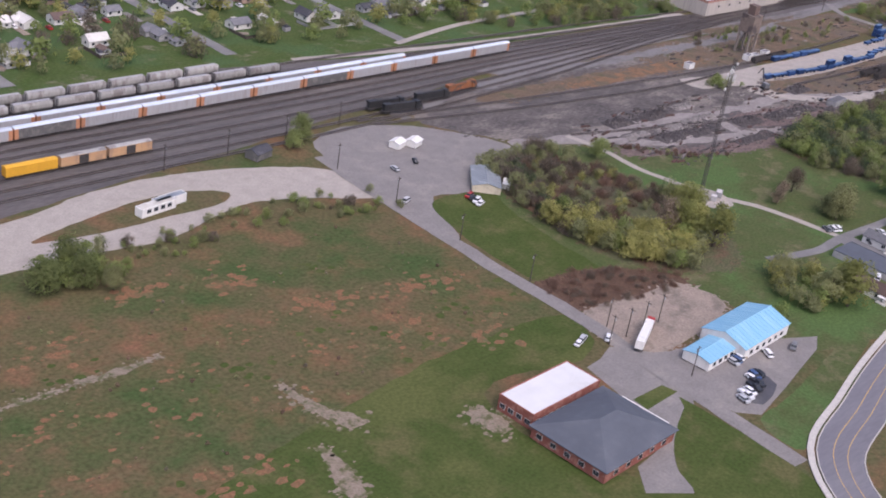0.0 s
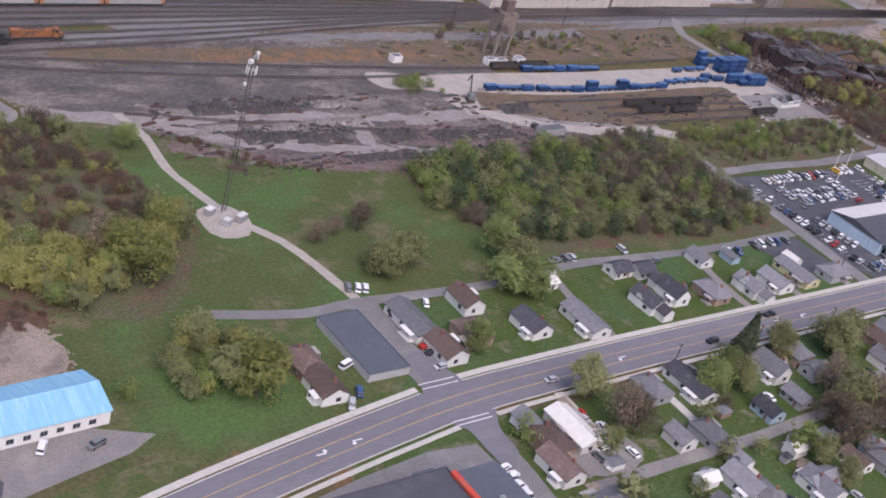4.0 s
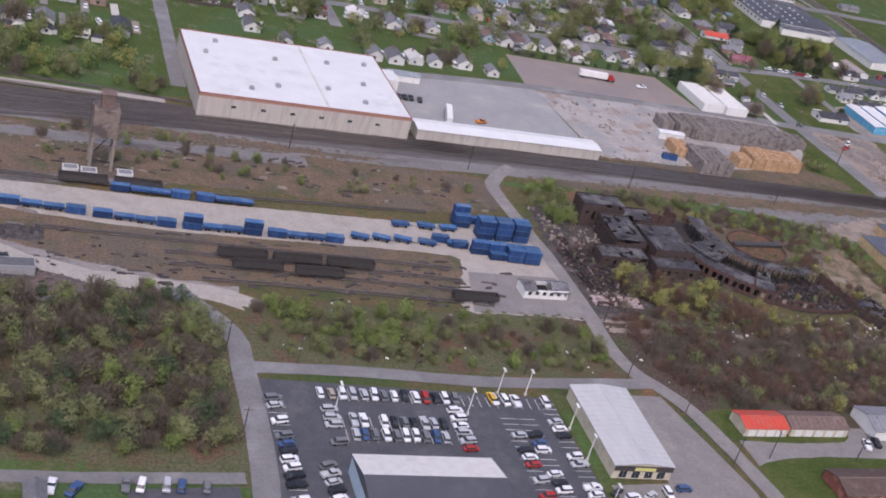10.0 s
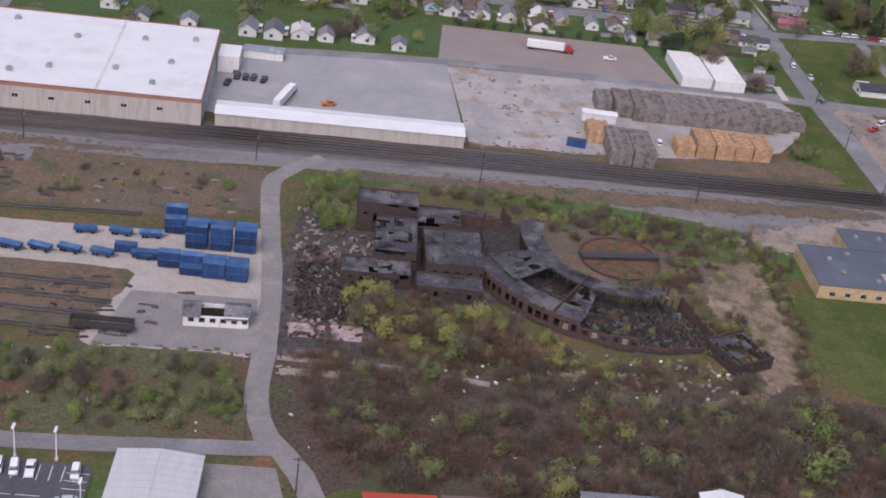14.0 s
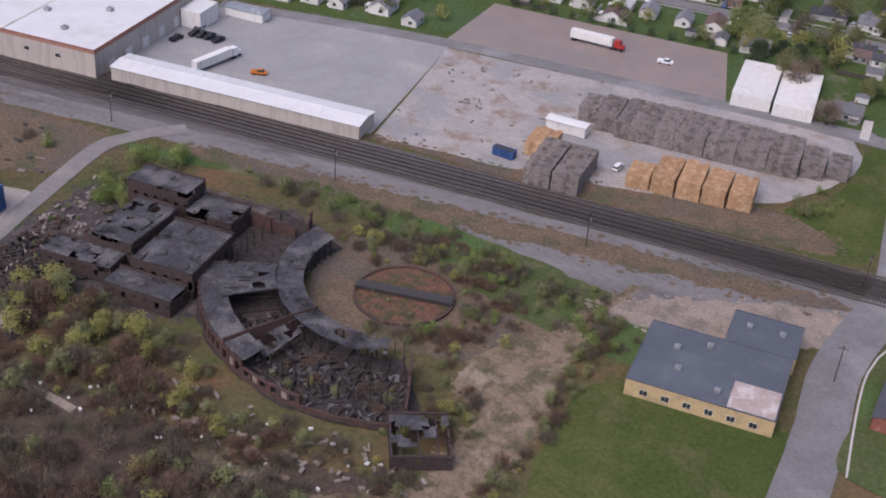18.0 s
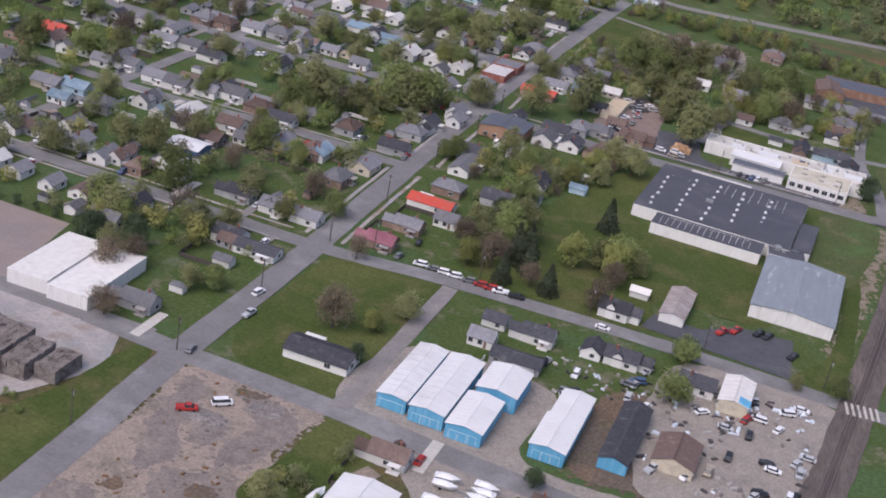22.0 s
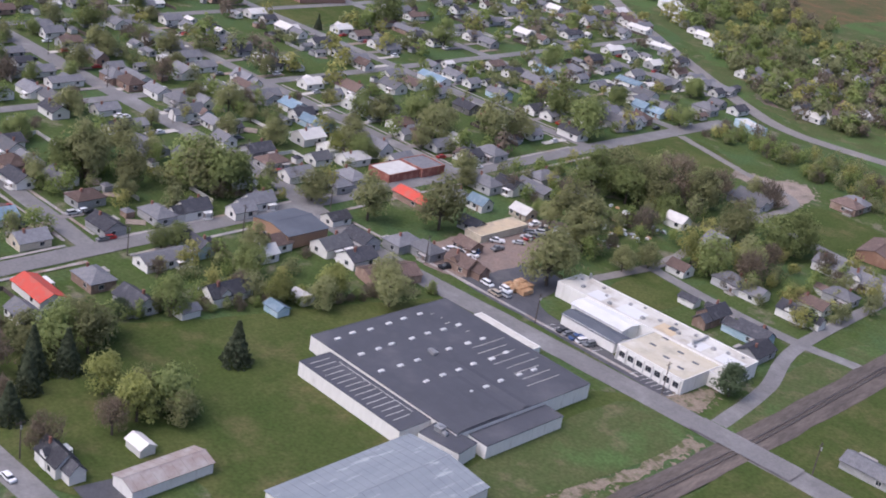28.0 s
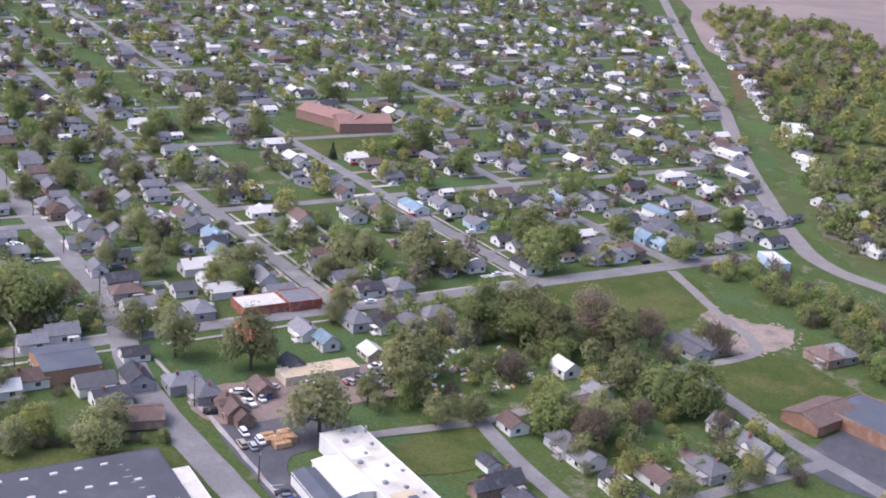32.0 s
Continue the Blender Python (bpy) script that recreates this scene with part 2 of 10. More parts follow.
def patch(name, material, pts, wild=0.6, step=3.0, smooth=True, label="", category="ground"):
    """A sheet of other ground with an uneven edge, laid a little over the ground before it."""
    _layer[0] += 0.0015
    line = curve_through(pts, step, True) if smooth else [Vector(p) for p in pts]
    bm = bmesh.new()
    vs = []
    for p in line:
        j = noise.noise_vector(Vector((p.x * 0.21, p.y * 0.21, len(pts)))) + 0.6 * noise.noise_vector(Vector((p.x * 0.7, p.y * 0.7, 3.3)))
        vs.append(bm.verts.new((p.x + wild * j.x, p.y + wild * j.y, _layer[0])))
    f = bm.faces.new(vs)
    f.normal_update()
    if f.normal.z < 0:
        f.normal_flip()
    bmesh.ops.triangulate(bm, faces=[f])
    if material.name in RAGGED and smooth and step < 7:
        fringe(bm, curve_through(pts, 1.6, True), min(1.6, 0.5 + 0.6 * wild), _layer[0], len(pts) + int(pts[0][0]))
    return tagged(link(name, bm, material), label, category, kind="structure")


def blob(bm, x, y, r, z, rng):
    """A small ragged island of ground."""
    k, a0 = rng.choice((6, 7, 8)), rng.uniform(0, 6.28)
    q = rng.uniform(0.5, 1.0)
    vs = [bm.verts.new((x + r * rng.uniform(0.6, 1.25) * math.cos(a0 + 6.2832 * i / k), y + q * r * rng.uniform(0.6, 1.25) * math.sin(a0 + 6.2832 * i / k), z)) for i in range(k)]
    f = bm.faces.new(vs)
    f.normal_update()
    if f.normal.z < 0:
        f.normal_flip()


def blotches(name, material, x, y, n, sx, sy, r0, r1, label, category):
    """A scattering of ragged islands round a point, as one sheet."""
    rng = random.Random(int(x * 31 + y))
    _layer[0] += 0.0015
    bm = bmesh.new()
    for i in range(n):
        blob(bm, x + rng.gauss(0, sx), y + rng.gauss(0, sy), rng.uniform(r0, r1), _layer[0] + i * 0.00004, rng)
    bmesh.ops.triangulate(bm, faces=bm.faces[:])
    return tagged(link(name, bm, material), label, category, kind="structure")


def fringe(bm, line, reach, z, seed):
    """Little islands along an edge, so that one ground runs into the next."""
    rng = random.Random(seed)
    faces = set(bm.faces)
    for i, p in enumerate(line):
        for k in range(2):
            blob(bm, p.x + rng.gauss(0, reach), p.y + rng.gauss(0, reach), rng.uniform(0.25, 0.55 + 0.5 * reach), z + 0.0004 + (2 * i + k) % 7 * 0.00012, rng)
    bmesh.ops.triangulate(bm, faces=[f for f in bm.faces if f not in faces])


def strip(name, material, pts, width, up=None, wild=0.0, step=6.0, thick=0.0, offset=0.0, label="", category="road", parent=None):
    """A road or path of that width along a smooth line."""
    if up is None:
        _layer[0] += 0.0015
        up = _layer[0]
    line = curve_through(pts, step)
    bm = bmesh.new()
    rows = []
    for i, p in enumerate(line):
        d = (line[min(i + 1, len(line) - 1)] - line[max(i - 1, 0)]).normalized()
        s = Vector((-d.y, d.x))
        a = wild * noise.noise(Vector((p.x * 0.15, p.y * 0.15, 1.7)))
        b = wild * noise.noise(Vector((p.x * 0.15, p.y * 0.15, 7.1)))
        l, r = p + s * (offset + width / 2 + a), p + s * (offset - width / 2 + b)
        rows.append([bm.verts.new((q.x, q.y, z)) for q, z in (((l, up), (r, up), (l, up - thick), (r, up - thick)) if thick else ((l, up), (r, up)))])
    for a, b in zip(rows, rows[1:]):
        bm.faces.new((a[0], a[1], b[1], b[0]))
        if thick:
            bm.faces.new((a[2], a[0], b[0], b[2]))
            bm.faces.new((a[1], a[3], b[3], b[1]))
    if material.name in RAGGED and wild > 1.2 and not thick:
        fine = curve_through(pts, 1.6)
        for side in (-1, 1):
            edge = []
            for i, p in enumerate(fine):
                d = (fine[min(i + 1, len(fine) - 1)] - fine[max(i - 1, 0)]).normalized()
                edge.append(p + Vector((-d.y, d.x)) * (side * width / 2))
            fringe(bm, edge, min(1.8, 0.3 * wild), up, 11 + side)
    ob = link(name, bm, material, parent)
    return ob if parent else tagged(ob, label, category, kind="structure")


# ---- the ground ----
_bm = bmesh.new()
bmesh.ops.create_grid(_bm, x_segments=24, y_segments=24, size=6000)
tagged(link("ground", _bm, GROUND), "rough green and brown grassland", "ground", kind="structure").location = (600, 700, 0)
patch("town_ground", TOWN, [(90, 432), (640, 405), (660, 465), (840, 480), (990, 478), (1210, 478), (1260, 735), (1300, 900), (1280, 1010), (1080, 1045), (720, 1270), (300, 1600), (-300, 1700), (-700, 1000), (-300, 520)], 3, 20, label="grass and yards between the houses", category="grass")
patch("town_ground_south", TOWN, [(395, 110), (480, 117), (840, 124), (980, 60), (900, -120), (380, -120)], 2, 20, label="grass and yards between the houses", category="grass")
patch("town_ground_avenue", TOWN, [(380, 140), (440, 132), (652, 136), (650, 172), (560, 176), (440, 178), (395, 165)], 1, 12, label="front gardens along the avenue", category="grass")
patch("ploughed_field", PLOUGH, [(-150, 1915), (235, 1640), (560, 1400), (640, 1500), (720, 1660), (900, 2000), (700, 3500), (-1500, 3600)], 6, 60, label="bare brown ploughed field", category="field")
patch("far_meadow", LAWN2, [(900, 1150), (1000, 1070), (1120, 1040), (1500, 1100), (1600, 1700), (950, 1640)], 6, 40, label="green meadow beyond the highway", category="grass")

# fields, lawns and yards by the lane
patch("mown_lawn_field", LAWN, [(120, 172), (216, 197), (288, 198), (289, 183), (275, 175), (242, 181), (231, 168), (233, 138), (250, 112), (200, 60), (100, 100)], 1.2, label="bright green mown lawn", category="grass")
for _pts in ([(146, 267), (161, 262), (154, 249), (146, 251), (140, 261)], [(222, 249), (240, 247), (233, 235), (220, 239)], [(210, 276), (222, 276), (212, 259), (203, 262)], [(153, 201), (166, 198), (164, 180), (158, 168), (147, 183)], [(260, 215), (276, 206), (261, 191), (248, 199)], [(265, 240), (276, 236), (272, 226), (262, 230)], [(178, 280), (192, 276), (186, 268), (176, 272)], [(240, 222), (248, 218), (244, 212), (236, 216)]):
    _cx, _cy = sum(p[0] for p in _pts) / len(_pts), sum(p[1] for p in _pts) / len(_pts)
    blotches("dead_grass", BROWN, _cx, _cy, 26, 6.5, 4.2, 0.5, 2.4, "patch of dead orange-brown grass", "grass")
for _cx, _cy in ((122, 205), (134, 228), (170, 232), (200, 240), (206, 222), (184, 205), (226, 214), (252, 236), (130, 262), (160, 212), (112, 224)):
    blotches("dead_grass", BROWN, _cx, _cy, 16, 7.0, 4.0, 0.4, 1.7, "thin patches of dead orange-brown grass", "grass")
for _cx, _cy in ((140, 244), (214, 228), (188, 222), (240, 206), (268, 216), (124, 190), (240, 262)):
    blotches("green_tussocks", LAWN, _cx, _cy, 16, 8.0, 4.5, 0.4, 2.0, "darker green tufts in the rough field", "grass")
for _pts in ([(189, 213), (192, 200), (198, 188), (192, 187), (188, 199)], [(180, 185), (181, 174), (177, 163), (172, 166), (176, 175)], [(227, 176), (231, 167), (225, 161), (223, 169)]):
    patch("bare_soil", SOIL, _pts, 1.4, 0.8, label="bare pale soil in the grass", category="dirt")
strip("bare_path", SOIL, [(110, 241), (123, 241.6), (132, 241.7), (143, 241), (160, 241.1), (170, 241.6)], 2.0, wild=2.4, step=2.0, label="bare pale path across the field", category="path")
patch("gravel_loop", GRAVEL, [(120, 322), (184, 335), (201, 340), (224, 342), (247, 340), (270, 334), (289, 325), (298, 316), (299, 303), (295, 292), (275, 302), (253, 309), (235, 306), (211, 299), (192, 301), (160, 303), (120, 305)], 0.7, label="pale gravel turning loop", category="gravel")
patch("loop_island", GROUND, [(172, 317), (196, 324), (218, 328), (238, 327), (250, 319), (240, 313), (219, 313), (195, 313)], 0.6, label="weedy island in the gravel loop", category="grass")
patch("gravel_lot", LOT, [(309, 343), (332, 350), (362, 336), (384, 304), (361, 289), (344, 270), (321, 282), (312, 276), (300, 251), (295, 262), (297, 288), (299, 304), (303, 325)], 0.7, label="worn grey gravel lot", category="yard")
patch("mown_lawn_office", LAWN, [(314, 279), (345, 273), (338, 245), (336, 215), (305, 212), (301, 230), (304, 257)], 0.6, label="bright green mown lawn", category="grass")
patch("tower_meadow", LAWN2, [(395, 300), (424, 281), (454, 266), (485, 250), (500, 204), (543, 186), (540, 178), (480, 170), (439, 174), (440, 145), (400, 132), (376, 128), (345, 140), (350, 165), (345, 190), (330, 215), (345, 280)], 1.0, label="green meadow round the radio mast", category="grass")
patch("meadow_edge", LAWN2, [(484, 252), (500, 246), (507, 226), (513, 200), (526, 190), (545, 187), (540, 180), (500, 196), (480, 225)], 1.0, label="green meadow at the edge of the wood", category="grass")
patch("thicket_floor", BRUSH, [(352, 288), (380, 296), (399, 278), (405, 256), (403, 240), (411, 226), (391, 194), (375, 185), (353, 195), (339, 217), (342, 258)], 1.0, label="brown leaf litter under a thicket", category="ground")
patch("red_brush_floor", REDBRUSH, [(297, 214), (320, 214), (336, 207), (351, 193), (343, 186), (308, 192), (297, 197)], 0.8, label="reddish brown dead brush", category="brush")
patch("dirt_yard", DIRT, [(298, 192), (323, 191), (346, 189), (349, 172), (335, 166), (317, 164), (291, 165)], 0.8, label="bare dirt yard with wheel marks", category="dirt")
patch("verge_avenue", LAWN2, [(296, 124), (316, 126), (363, 134), (392, 138), (376, 130), (330, 118), (302, 109), (292, 110)], 0.4, label="grass verge beside the avenue", category="grass")
patch("hall_lot", LOT, [(272.8, 171.2), (280.6, 172), (289, 175), (298.4, 165.6), (305, 157.2), (292, 146), (284.9, 140), (256.4, 122.6), (249, 115), (238, 122.6), (245.6, 131.2), (262.3, 133), (270, 157)], 0.3, smooth=False, label="grey asphalt lot by the brick hall", category="car park")
patch("lot_island", LAWN, [(271.1, 152.2), (285.4, 152), (286.6, 147.3), (270.6, 146.4)], 0.2, smooth=False, label="small grass island in the lot", category="grass")
patch("blue_hall_lot", LOT, [(292, 168), (304, 163), (318, 160), (345, 147), (358, 141), (350, 136), (337, 133.6), (318, 129), (298.6, 125.2), (293, 130.5), (290.5, 151)], 0.5, smooth=False, label="grey gravel lot by the blue hall", category="car park")
patch("blue_hall_bay", ASPHALT, [(303, 134), (318, 139), (318, 132), (304, 128)], 0.2, label="dark asphalt parking bay", category="car park")
patch("mown_lawn_corner", LAWN, [(281, 141), (258, 128), (250, 112), (255, 90), (281, 92), (285, 142)], 0.3, 2, label="bright green mown lawn", category="grass")

# the rail yard
patch("rail_yard_bed", BALLAST, [(90, 428), (222, 430), (300, 430), (354, 422), (416, 412), (475, 405), (575, 400), (680, 400), (800, 400), (996, 396), (1100, 392), (1230, 388), (1230, 376), (1100, 378), (996, 382), (860, 383), (717, 378), (600, 381), (525, 381), (459, 378), (394, 366), (321, 358), (284, 351), (223, 344), (171, 336), (90, 326)], 0.7, 8, label="dark ballast of the rail yard", category="railway")
patch("rail_side_gravel", BALLAST2, [(440, 378), (525, 381), (600, 381), (717, 378), (860, 383), (996, 382), (995, 368), (930, 356), (880, 367), (800, 371), (717, 367), (600, 372), (520, 368), (450, 366)], 1.2, 8, label="grey gravel beside the tracks", category="gravel")
patch("cinder_ground", CINDER, [(369, 347), (420, 366), (608, 362), (660, 355), (640, 330), (590, 318), (600, 290), (650, 262), (600, 256), (560, 258), (534, 252), (500, 250), (470, 258), (430, 283), (392, 306), (372, 328)], 1.5, label="dark cinder waste ground", category="ground")
patch("dry_strip_west", DRY, [(415, 352), (472, 352), (572, 350), (615, 348), (600, 332), (497, 341), (423, 342)], 2.0, label="strip of dry orange grass", category="grass")
patch("dry_strip_east", DRY, [(563, 340), (600, 331), (667, 333), (757, 333), (778, 352), (772, 366), (693, 366), (600, 370), (540, 366)], 1.6, label="dry brown grass and weeds", category="grass")
patch("dry_middle", DRY, [(578, 306), (583, 283), (610, 272), (640, 261), (666, 268), (731, 270), (747, 290), (741, 298), (673, 298), (614, 299)], 1.0, label="dry grass between old sidings", category="grass")
patch("burnt_orange_soil", mat("orange_soil", (0.22, 0.125, 0.072), (0.16, 0.105, 0.065), 5, 0.95, spots=(0.12, 0.10, 0.07), spot_size=9, spot_edge=(0.48, 0.6), fine=(0.9, 0.6)), [(470, 343), (520, 347), (560, 347), (585, 341), (540, 338), (490, 338)], 2.0, label="bare orange soil", category="ground")
PALE_DIRT = mat("pale_grey_dirt", (0.265, 0.24, 0.225), (0.22, 0.198, 0.184), 5, 0.95, bump=0.1, spots=(0.165, 0.145, 0.134), spot_size=10, spot_edge=(0.54, 0.68), fine=(0.9, 0.4), stretch=(0.4, 1, 1))
for _pts, _w in (([(385, 304), (410, 298), (433, 293), (458, 295), (482, 293), (500, 290), (518, 285), (540, 284.5), (572, 286), (593, 278), (626, 267), (660, 261)], 9.0), ([(400, 300), (431, 288), (451, 276), (481, 267), (505, 263), (522, 260), (541, 253), (560, 247.5), (586, 247.5), (608, 251)], 6.0), ([(511, 288), (507, 277), (503, 267)], 6.5), ([(581, 315), (577, 303), (575, 290), (586, 281)], 7.0)):
    strip("dirt_track", PALE_DIRT, _pts, _w, wild=2.6, step=2.5, label="pale grey dirt track round the waste heaps", category="track")
for _pts in ([(446, 306), (454, 309), (477, 308), (497, 304), (500, 300.5), (473, 298.5), (447, 298.5)], [(516, 284), (531, 283.6), (529.5, 279), (515, 279.4)], [(457, 282.6), (473, 286), (498, 282), (503, 276), (480, 275), (458, 278.6)]):
    patch("cinder_heap_ground", mat("black_cinder", (0.075, 0.07, 0.07), (0.115, 0.105, 0.10), 3, 0.95, bump=0.4, spots=(0.16, 0.14, 0.125), spot_size=6, spot_edge=(0.54, 0.64), fine=(0.8, 0.8), stretch=(0.5, 1, 1)), _pts, 2.0, label="black cinder and scrap on the waste ground", category="ground")
strip("dirt_track_rails", BALLAST2, [(360, 350), (420, 362), (520, 362), (620, 361), (700, 364)], 8, wild=4, label="grey service track along the rails", category="track")
patch("container_yard", GRAVEL, [(540, 326), (567, 322), (598, 322), (658, 320), (726, 321), (746, 322), (778, 327), (779, 302), (781, 262), (737, 261), (742, 289), (741, 298), (714, 299), (674, 298), (633, 298), (596, 302), (582, 305), (576, 290), (566, 285), (570, 301), (560, 308), (540, 312)], 0.6, label="pale gravel yard full of blue containers", category="yard")
patch("concrete_slab", LOT, [(744, 288), (778, 289), (780, 263), (738, 262)], 0.3, smooth=False, label="grey concrete slab", category="slab")
strip("gravel_branch", GRAVEL, [(566, 300), (573, 288), (592, 275), (617, 266), (656, 260), (668, 250)], 8, wild=2, label="pale gravel track", category="track")
patch("wood_verge", LAWN2, [(530, 186), (545, 192), (600, 187), (650, 188), (651, 177), (600, 176), (540, 180)], 1.0, label="grass at the foot of the wood", category="grass")
patch("scrub_floor", BRUSH, [(668, 259), (725, 260), (778, 260), (781, 231), (760, 227), (662, 227), (660, 240)], 1.0, label="scrubby ground with weeds", category="ground")
patch("wood_floor", BRUSH, [(504, 248), (536, 250), (575, 254), (602, 250), (640, 258), (652, 245), (652, 180), (640, 177), (549, 185), (535, 184), (512, 198)], 1.0, label="leaf litter under the wood", category="ground")
patch("brush_floor_east", mat("brown_brush_floor", (0.088, 0.07, 0.052), (0.068, 0.056, 0.042), 4, 0.95, bump=0.4, spots=(0.07, 0.08, 0.04), spot_size=16, spot_edge=(0.54, 0.66), fine=(0.9, 0.8), spots2=(0.085, 0.062, 0.05), spot2_size=28), [(785, 268), (863, 262), (922, 270), (935, 262), (967, 262), (990, 230), (960, 206), (807, 208), (795, 220), (786, 235)], 1.4, label="brown brush and litter", category="ground")
patch("ruin_ground", ASH, [(786, 335), (798, 350), (830, 352), (848, 350), (852, 318), (846, 300), (828, 292), (812, 296), (812, 270), (784, 268)], 1.6, label="burnt rubble and ash", category="rubble")
patch("round_yard_grass", DRY, [(862, 350), (905, 352), (930, 335), (925, 315), (905, 312), (880, 308), (866, 318), (860, 335)], 1.0, label="weeds round the old turntable", category="grass")
patch("ruin_meadow", LAWN2, [(786, 366), (880, 366), (940, 352), (950, 330), (915, 335), (880, 352), (840, 364), (790, 360)], 1.2, label="weedy grass beside the ruin", category="grass")
TAN = mat("washed_tan_dirt", (0.235, 0.175, 0.125), (0.185, 0.14, 0.10), 4, 0.95, bump=0.1, spots=(0.10, 0.092, 0.05), spot_size=6, spot_edge=(0.44, 0.6), fine=(0.7, 0.5), spots2=(0.27, 0.215, 0.165), spot2_size=9, spot2_edge=(0.54, 0.66))
patch("tan_dirt", TAN, [(910.6, 316), (920, 326), (929, 345), (932.5, 345), (930, 323), (932, 300), (929, 278), (921, 268), (915, 272), (919.5, 294), (911, 303)], 2.6, label="washed out tan dirt", category="dirt")
for _cx, _cy, _n in ((918, 312, 16), (908, 262, 14), (880, 260, 12), (868, 262, 16)):
    blotches("washed_dirt", TAN, _cx, _cy, _n, 5.0, 4.0, 0.8, 2.2, "washed-out tan dirt among weeds", "dirt")
patch("school_meadow", LAWN, [(936, 310), (947, 322), (985, 320), (987, 300), (985, 262), (960, 262), (938, 272)], 0.8, label="green school meadow", category="grass")
patch("cinder_red", mat("red_cinder", (0.125, 0.095, 0.09), (0.165, 0.125, 0.11), 5, 0.95, bump=0.3, fine=(0.9, 0.7), stretch=(0.4, 1, 1)), [(429, 279), (449, 269), (478, 260.5), (518, 254), (535, 250), (511, 248.5), (482, 251), (450, 263), (426, 272)], 1.5, label="reddish dark waste ground", category="ground")
patch("cinder_red_north", bpy.data.materials["red_cinder"], [(519, 280), (546, 278), (579, 272), (612, 261), (602, 254), (566, 253.5), (545, 258), (527, 264), (515, 272)], 1.5, label="dark waste ground", category="ground")
patch("dirt_by_rails", DIRT, [(930, 348), (950, 362), (985, 374), (990, 362), (960, 346)], 1.2, label="rutted dirt by the crossing", category="dirt")

patch("pink_slab", mat("pale_pink_slab", (0.42, 0.33, 0.31), (0.33, 0.26, 0.24), 2, 0.9, spots=(0.20, 0.16, 0.15), spot_size=3, spot_edge=(0.5, 0.6), fine=(0.6, 0.5)), [(787, 279), (807, 280), (807, 272.5), (787, 272.5)], 0.6, smooth=False, label="pale pink broken floor slab of the ruin", category="slab")
strip("washed_path", TAN, [(938, 362), (932, 345), (929, 323), (931, 301), (928, 280), (920, 269), (905, 259.5), (893, 256), (879, 257.4), (871, 258), (862, 262)], 2.4, wild=1.8, step=2.0, label="washed-out pale path round the ruin", category="path")
strip("dirt_path_ruin", DIRT, [(786, 257), (799, 257), (813, 259)], 2.4, wild=1.5, step=2.0, label="pale path into the brush", category="path")
patch("corner_dirt", DIRT, [(1040, 956), (1056, 962), (1068, 972), (1081, 958), (1079, 932), (1070, 934), (1064, 950), (1050, 946)], 2.0, 2.0, label="bare pale dirt at the bend of the lane", category="dirt")
patch("brown_plots", mat("brown_plot_soil", (0.20, 0.155, 0.135), (0.155, 0.125, 0.105), 8, 0.95, spots=(0.11, 0.11, 0.07), spot_size=20, fine=(1.5, 0.5)), [(943, 1137), (950, 1205), (974, 1250), (1040, 1180), (1024, 1120), (1006, 1095), (980, 1085)], 6, label="brown plots beyond the highway", category="ground")
strip("rail_bare_soil", SOIL, [(1161, 600), (1166, 640), (1170, 690), (1172, 728)], 4.5, wild=4, step=2.0, label="bare brown soil along the branch line", category="dirt")
strip("worn_strip", SOIL, [(1158.6, 664), (1160, 691), (1161.3, 722)], 2.0, wild=2.5, step=2.0, label="worn strip across the grass", category="dirt")
strip("worn_strip", SOIL, [(1151, 664), (1152.5, 690), (1152, 712)], 1.6, wild=2.2, step=2.0, label="worn strip across the grass", category="dirt")
strip("worn_strip", PALE, [(1147, 706), (1147.4, 722)], 1.6, wild=0.8, step=2.0, label="pale old slab in the grass", category="slab")
for _pts in ([(578, 96), (612, 96), (615, 88), (580, 87)], [(641, 72), (684, 84), (688, 66), (660, 52), (642, 52)], [(600, 60), (630, 66), (632, 52), (602, 50)], [(455, 100), (478, 104), (480, 90), (458, 90)], [(700, 112), (730, 114), (732, 92), (702, 90)]):
    patch("yard_gravel", LOT, _pts, 1.5, label="grey gravel yard between the houses", category="yard")

for _pts in ([(842, 374), (900, 377), (985, 380), (980, 374), (920, 369), (860, 367)], [(610, 377), (680, 375), (730, 372), (690, 369), (630, 371)], [(800, 372), (835, 374), (840, 369), (805, 367)]):
    patch("dry_verge", DRY, _pts, 2.2, label="dry weeds in the gravel", category="grass")

# dealership and stores
patch("dealer_lot", ASPHALT, [(657, 218), (748, 215), (749, 143), (660, 139), (656, 148)], 0.2, smooth=False, label="dark asphalt car dealer lot", category="car park")
patch("store_verge", LAWN2, [(749, 217), (754, 217), (754, 175), (749, 172)], 0.2, smooth=False, label="narrow grass strip", category="grass")
patch("store_lot", LOT, [(771, 219), (788, 219), (798, 176), (801, 140), (755, 142), (752, 176), (771, 177)], 0.3, smooth=False, label="grey concrete shop car park", category="car park")
patch("store_lawn", LAWN, [(751, 143), (800, 141), (800, 137), (751, 137)], 0.2, smooth=False, label="mown verge of the shop", category="grass")
patch("sheds_yard", LOT, [(806, 198.5), (844, 199), (847, 207), (934, 208), (940, 187), (806, 186)], 0.5, smooth=False, label="grey gravel yard before the sheds", category="yard")
patch("sheds_lawn", LAWN, [(802, 213), (846, 213), (848, 206), (846, 199.5), (806, 199)], 0.6, label="grass behind the sheds", category="grass")
patch("brick_shop_lawn", LAWN, [(806, 186), (880, 186), (880, 140), (812, 140)], 0.5, label="mown lawn", category="grass")
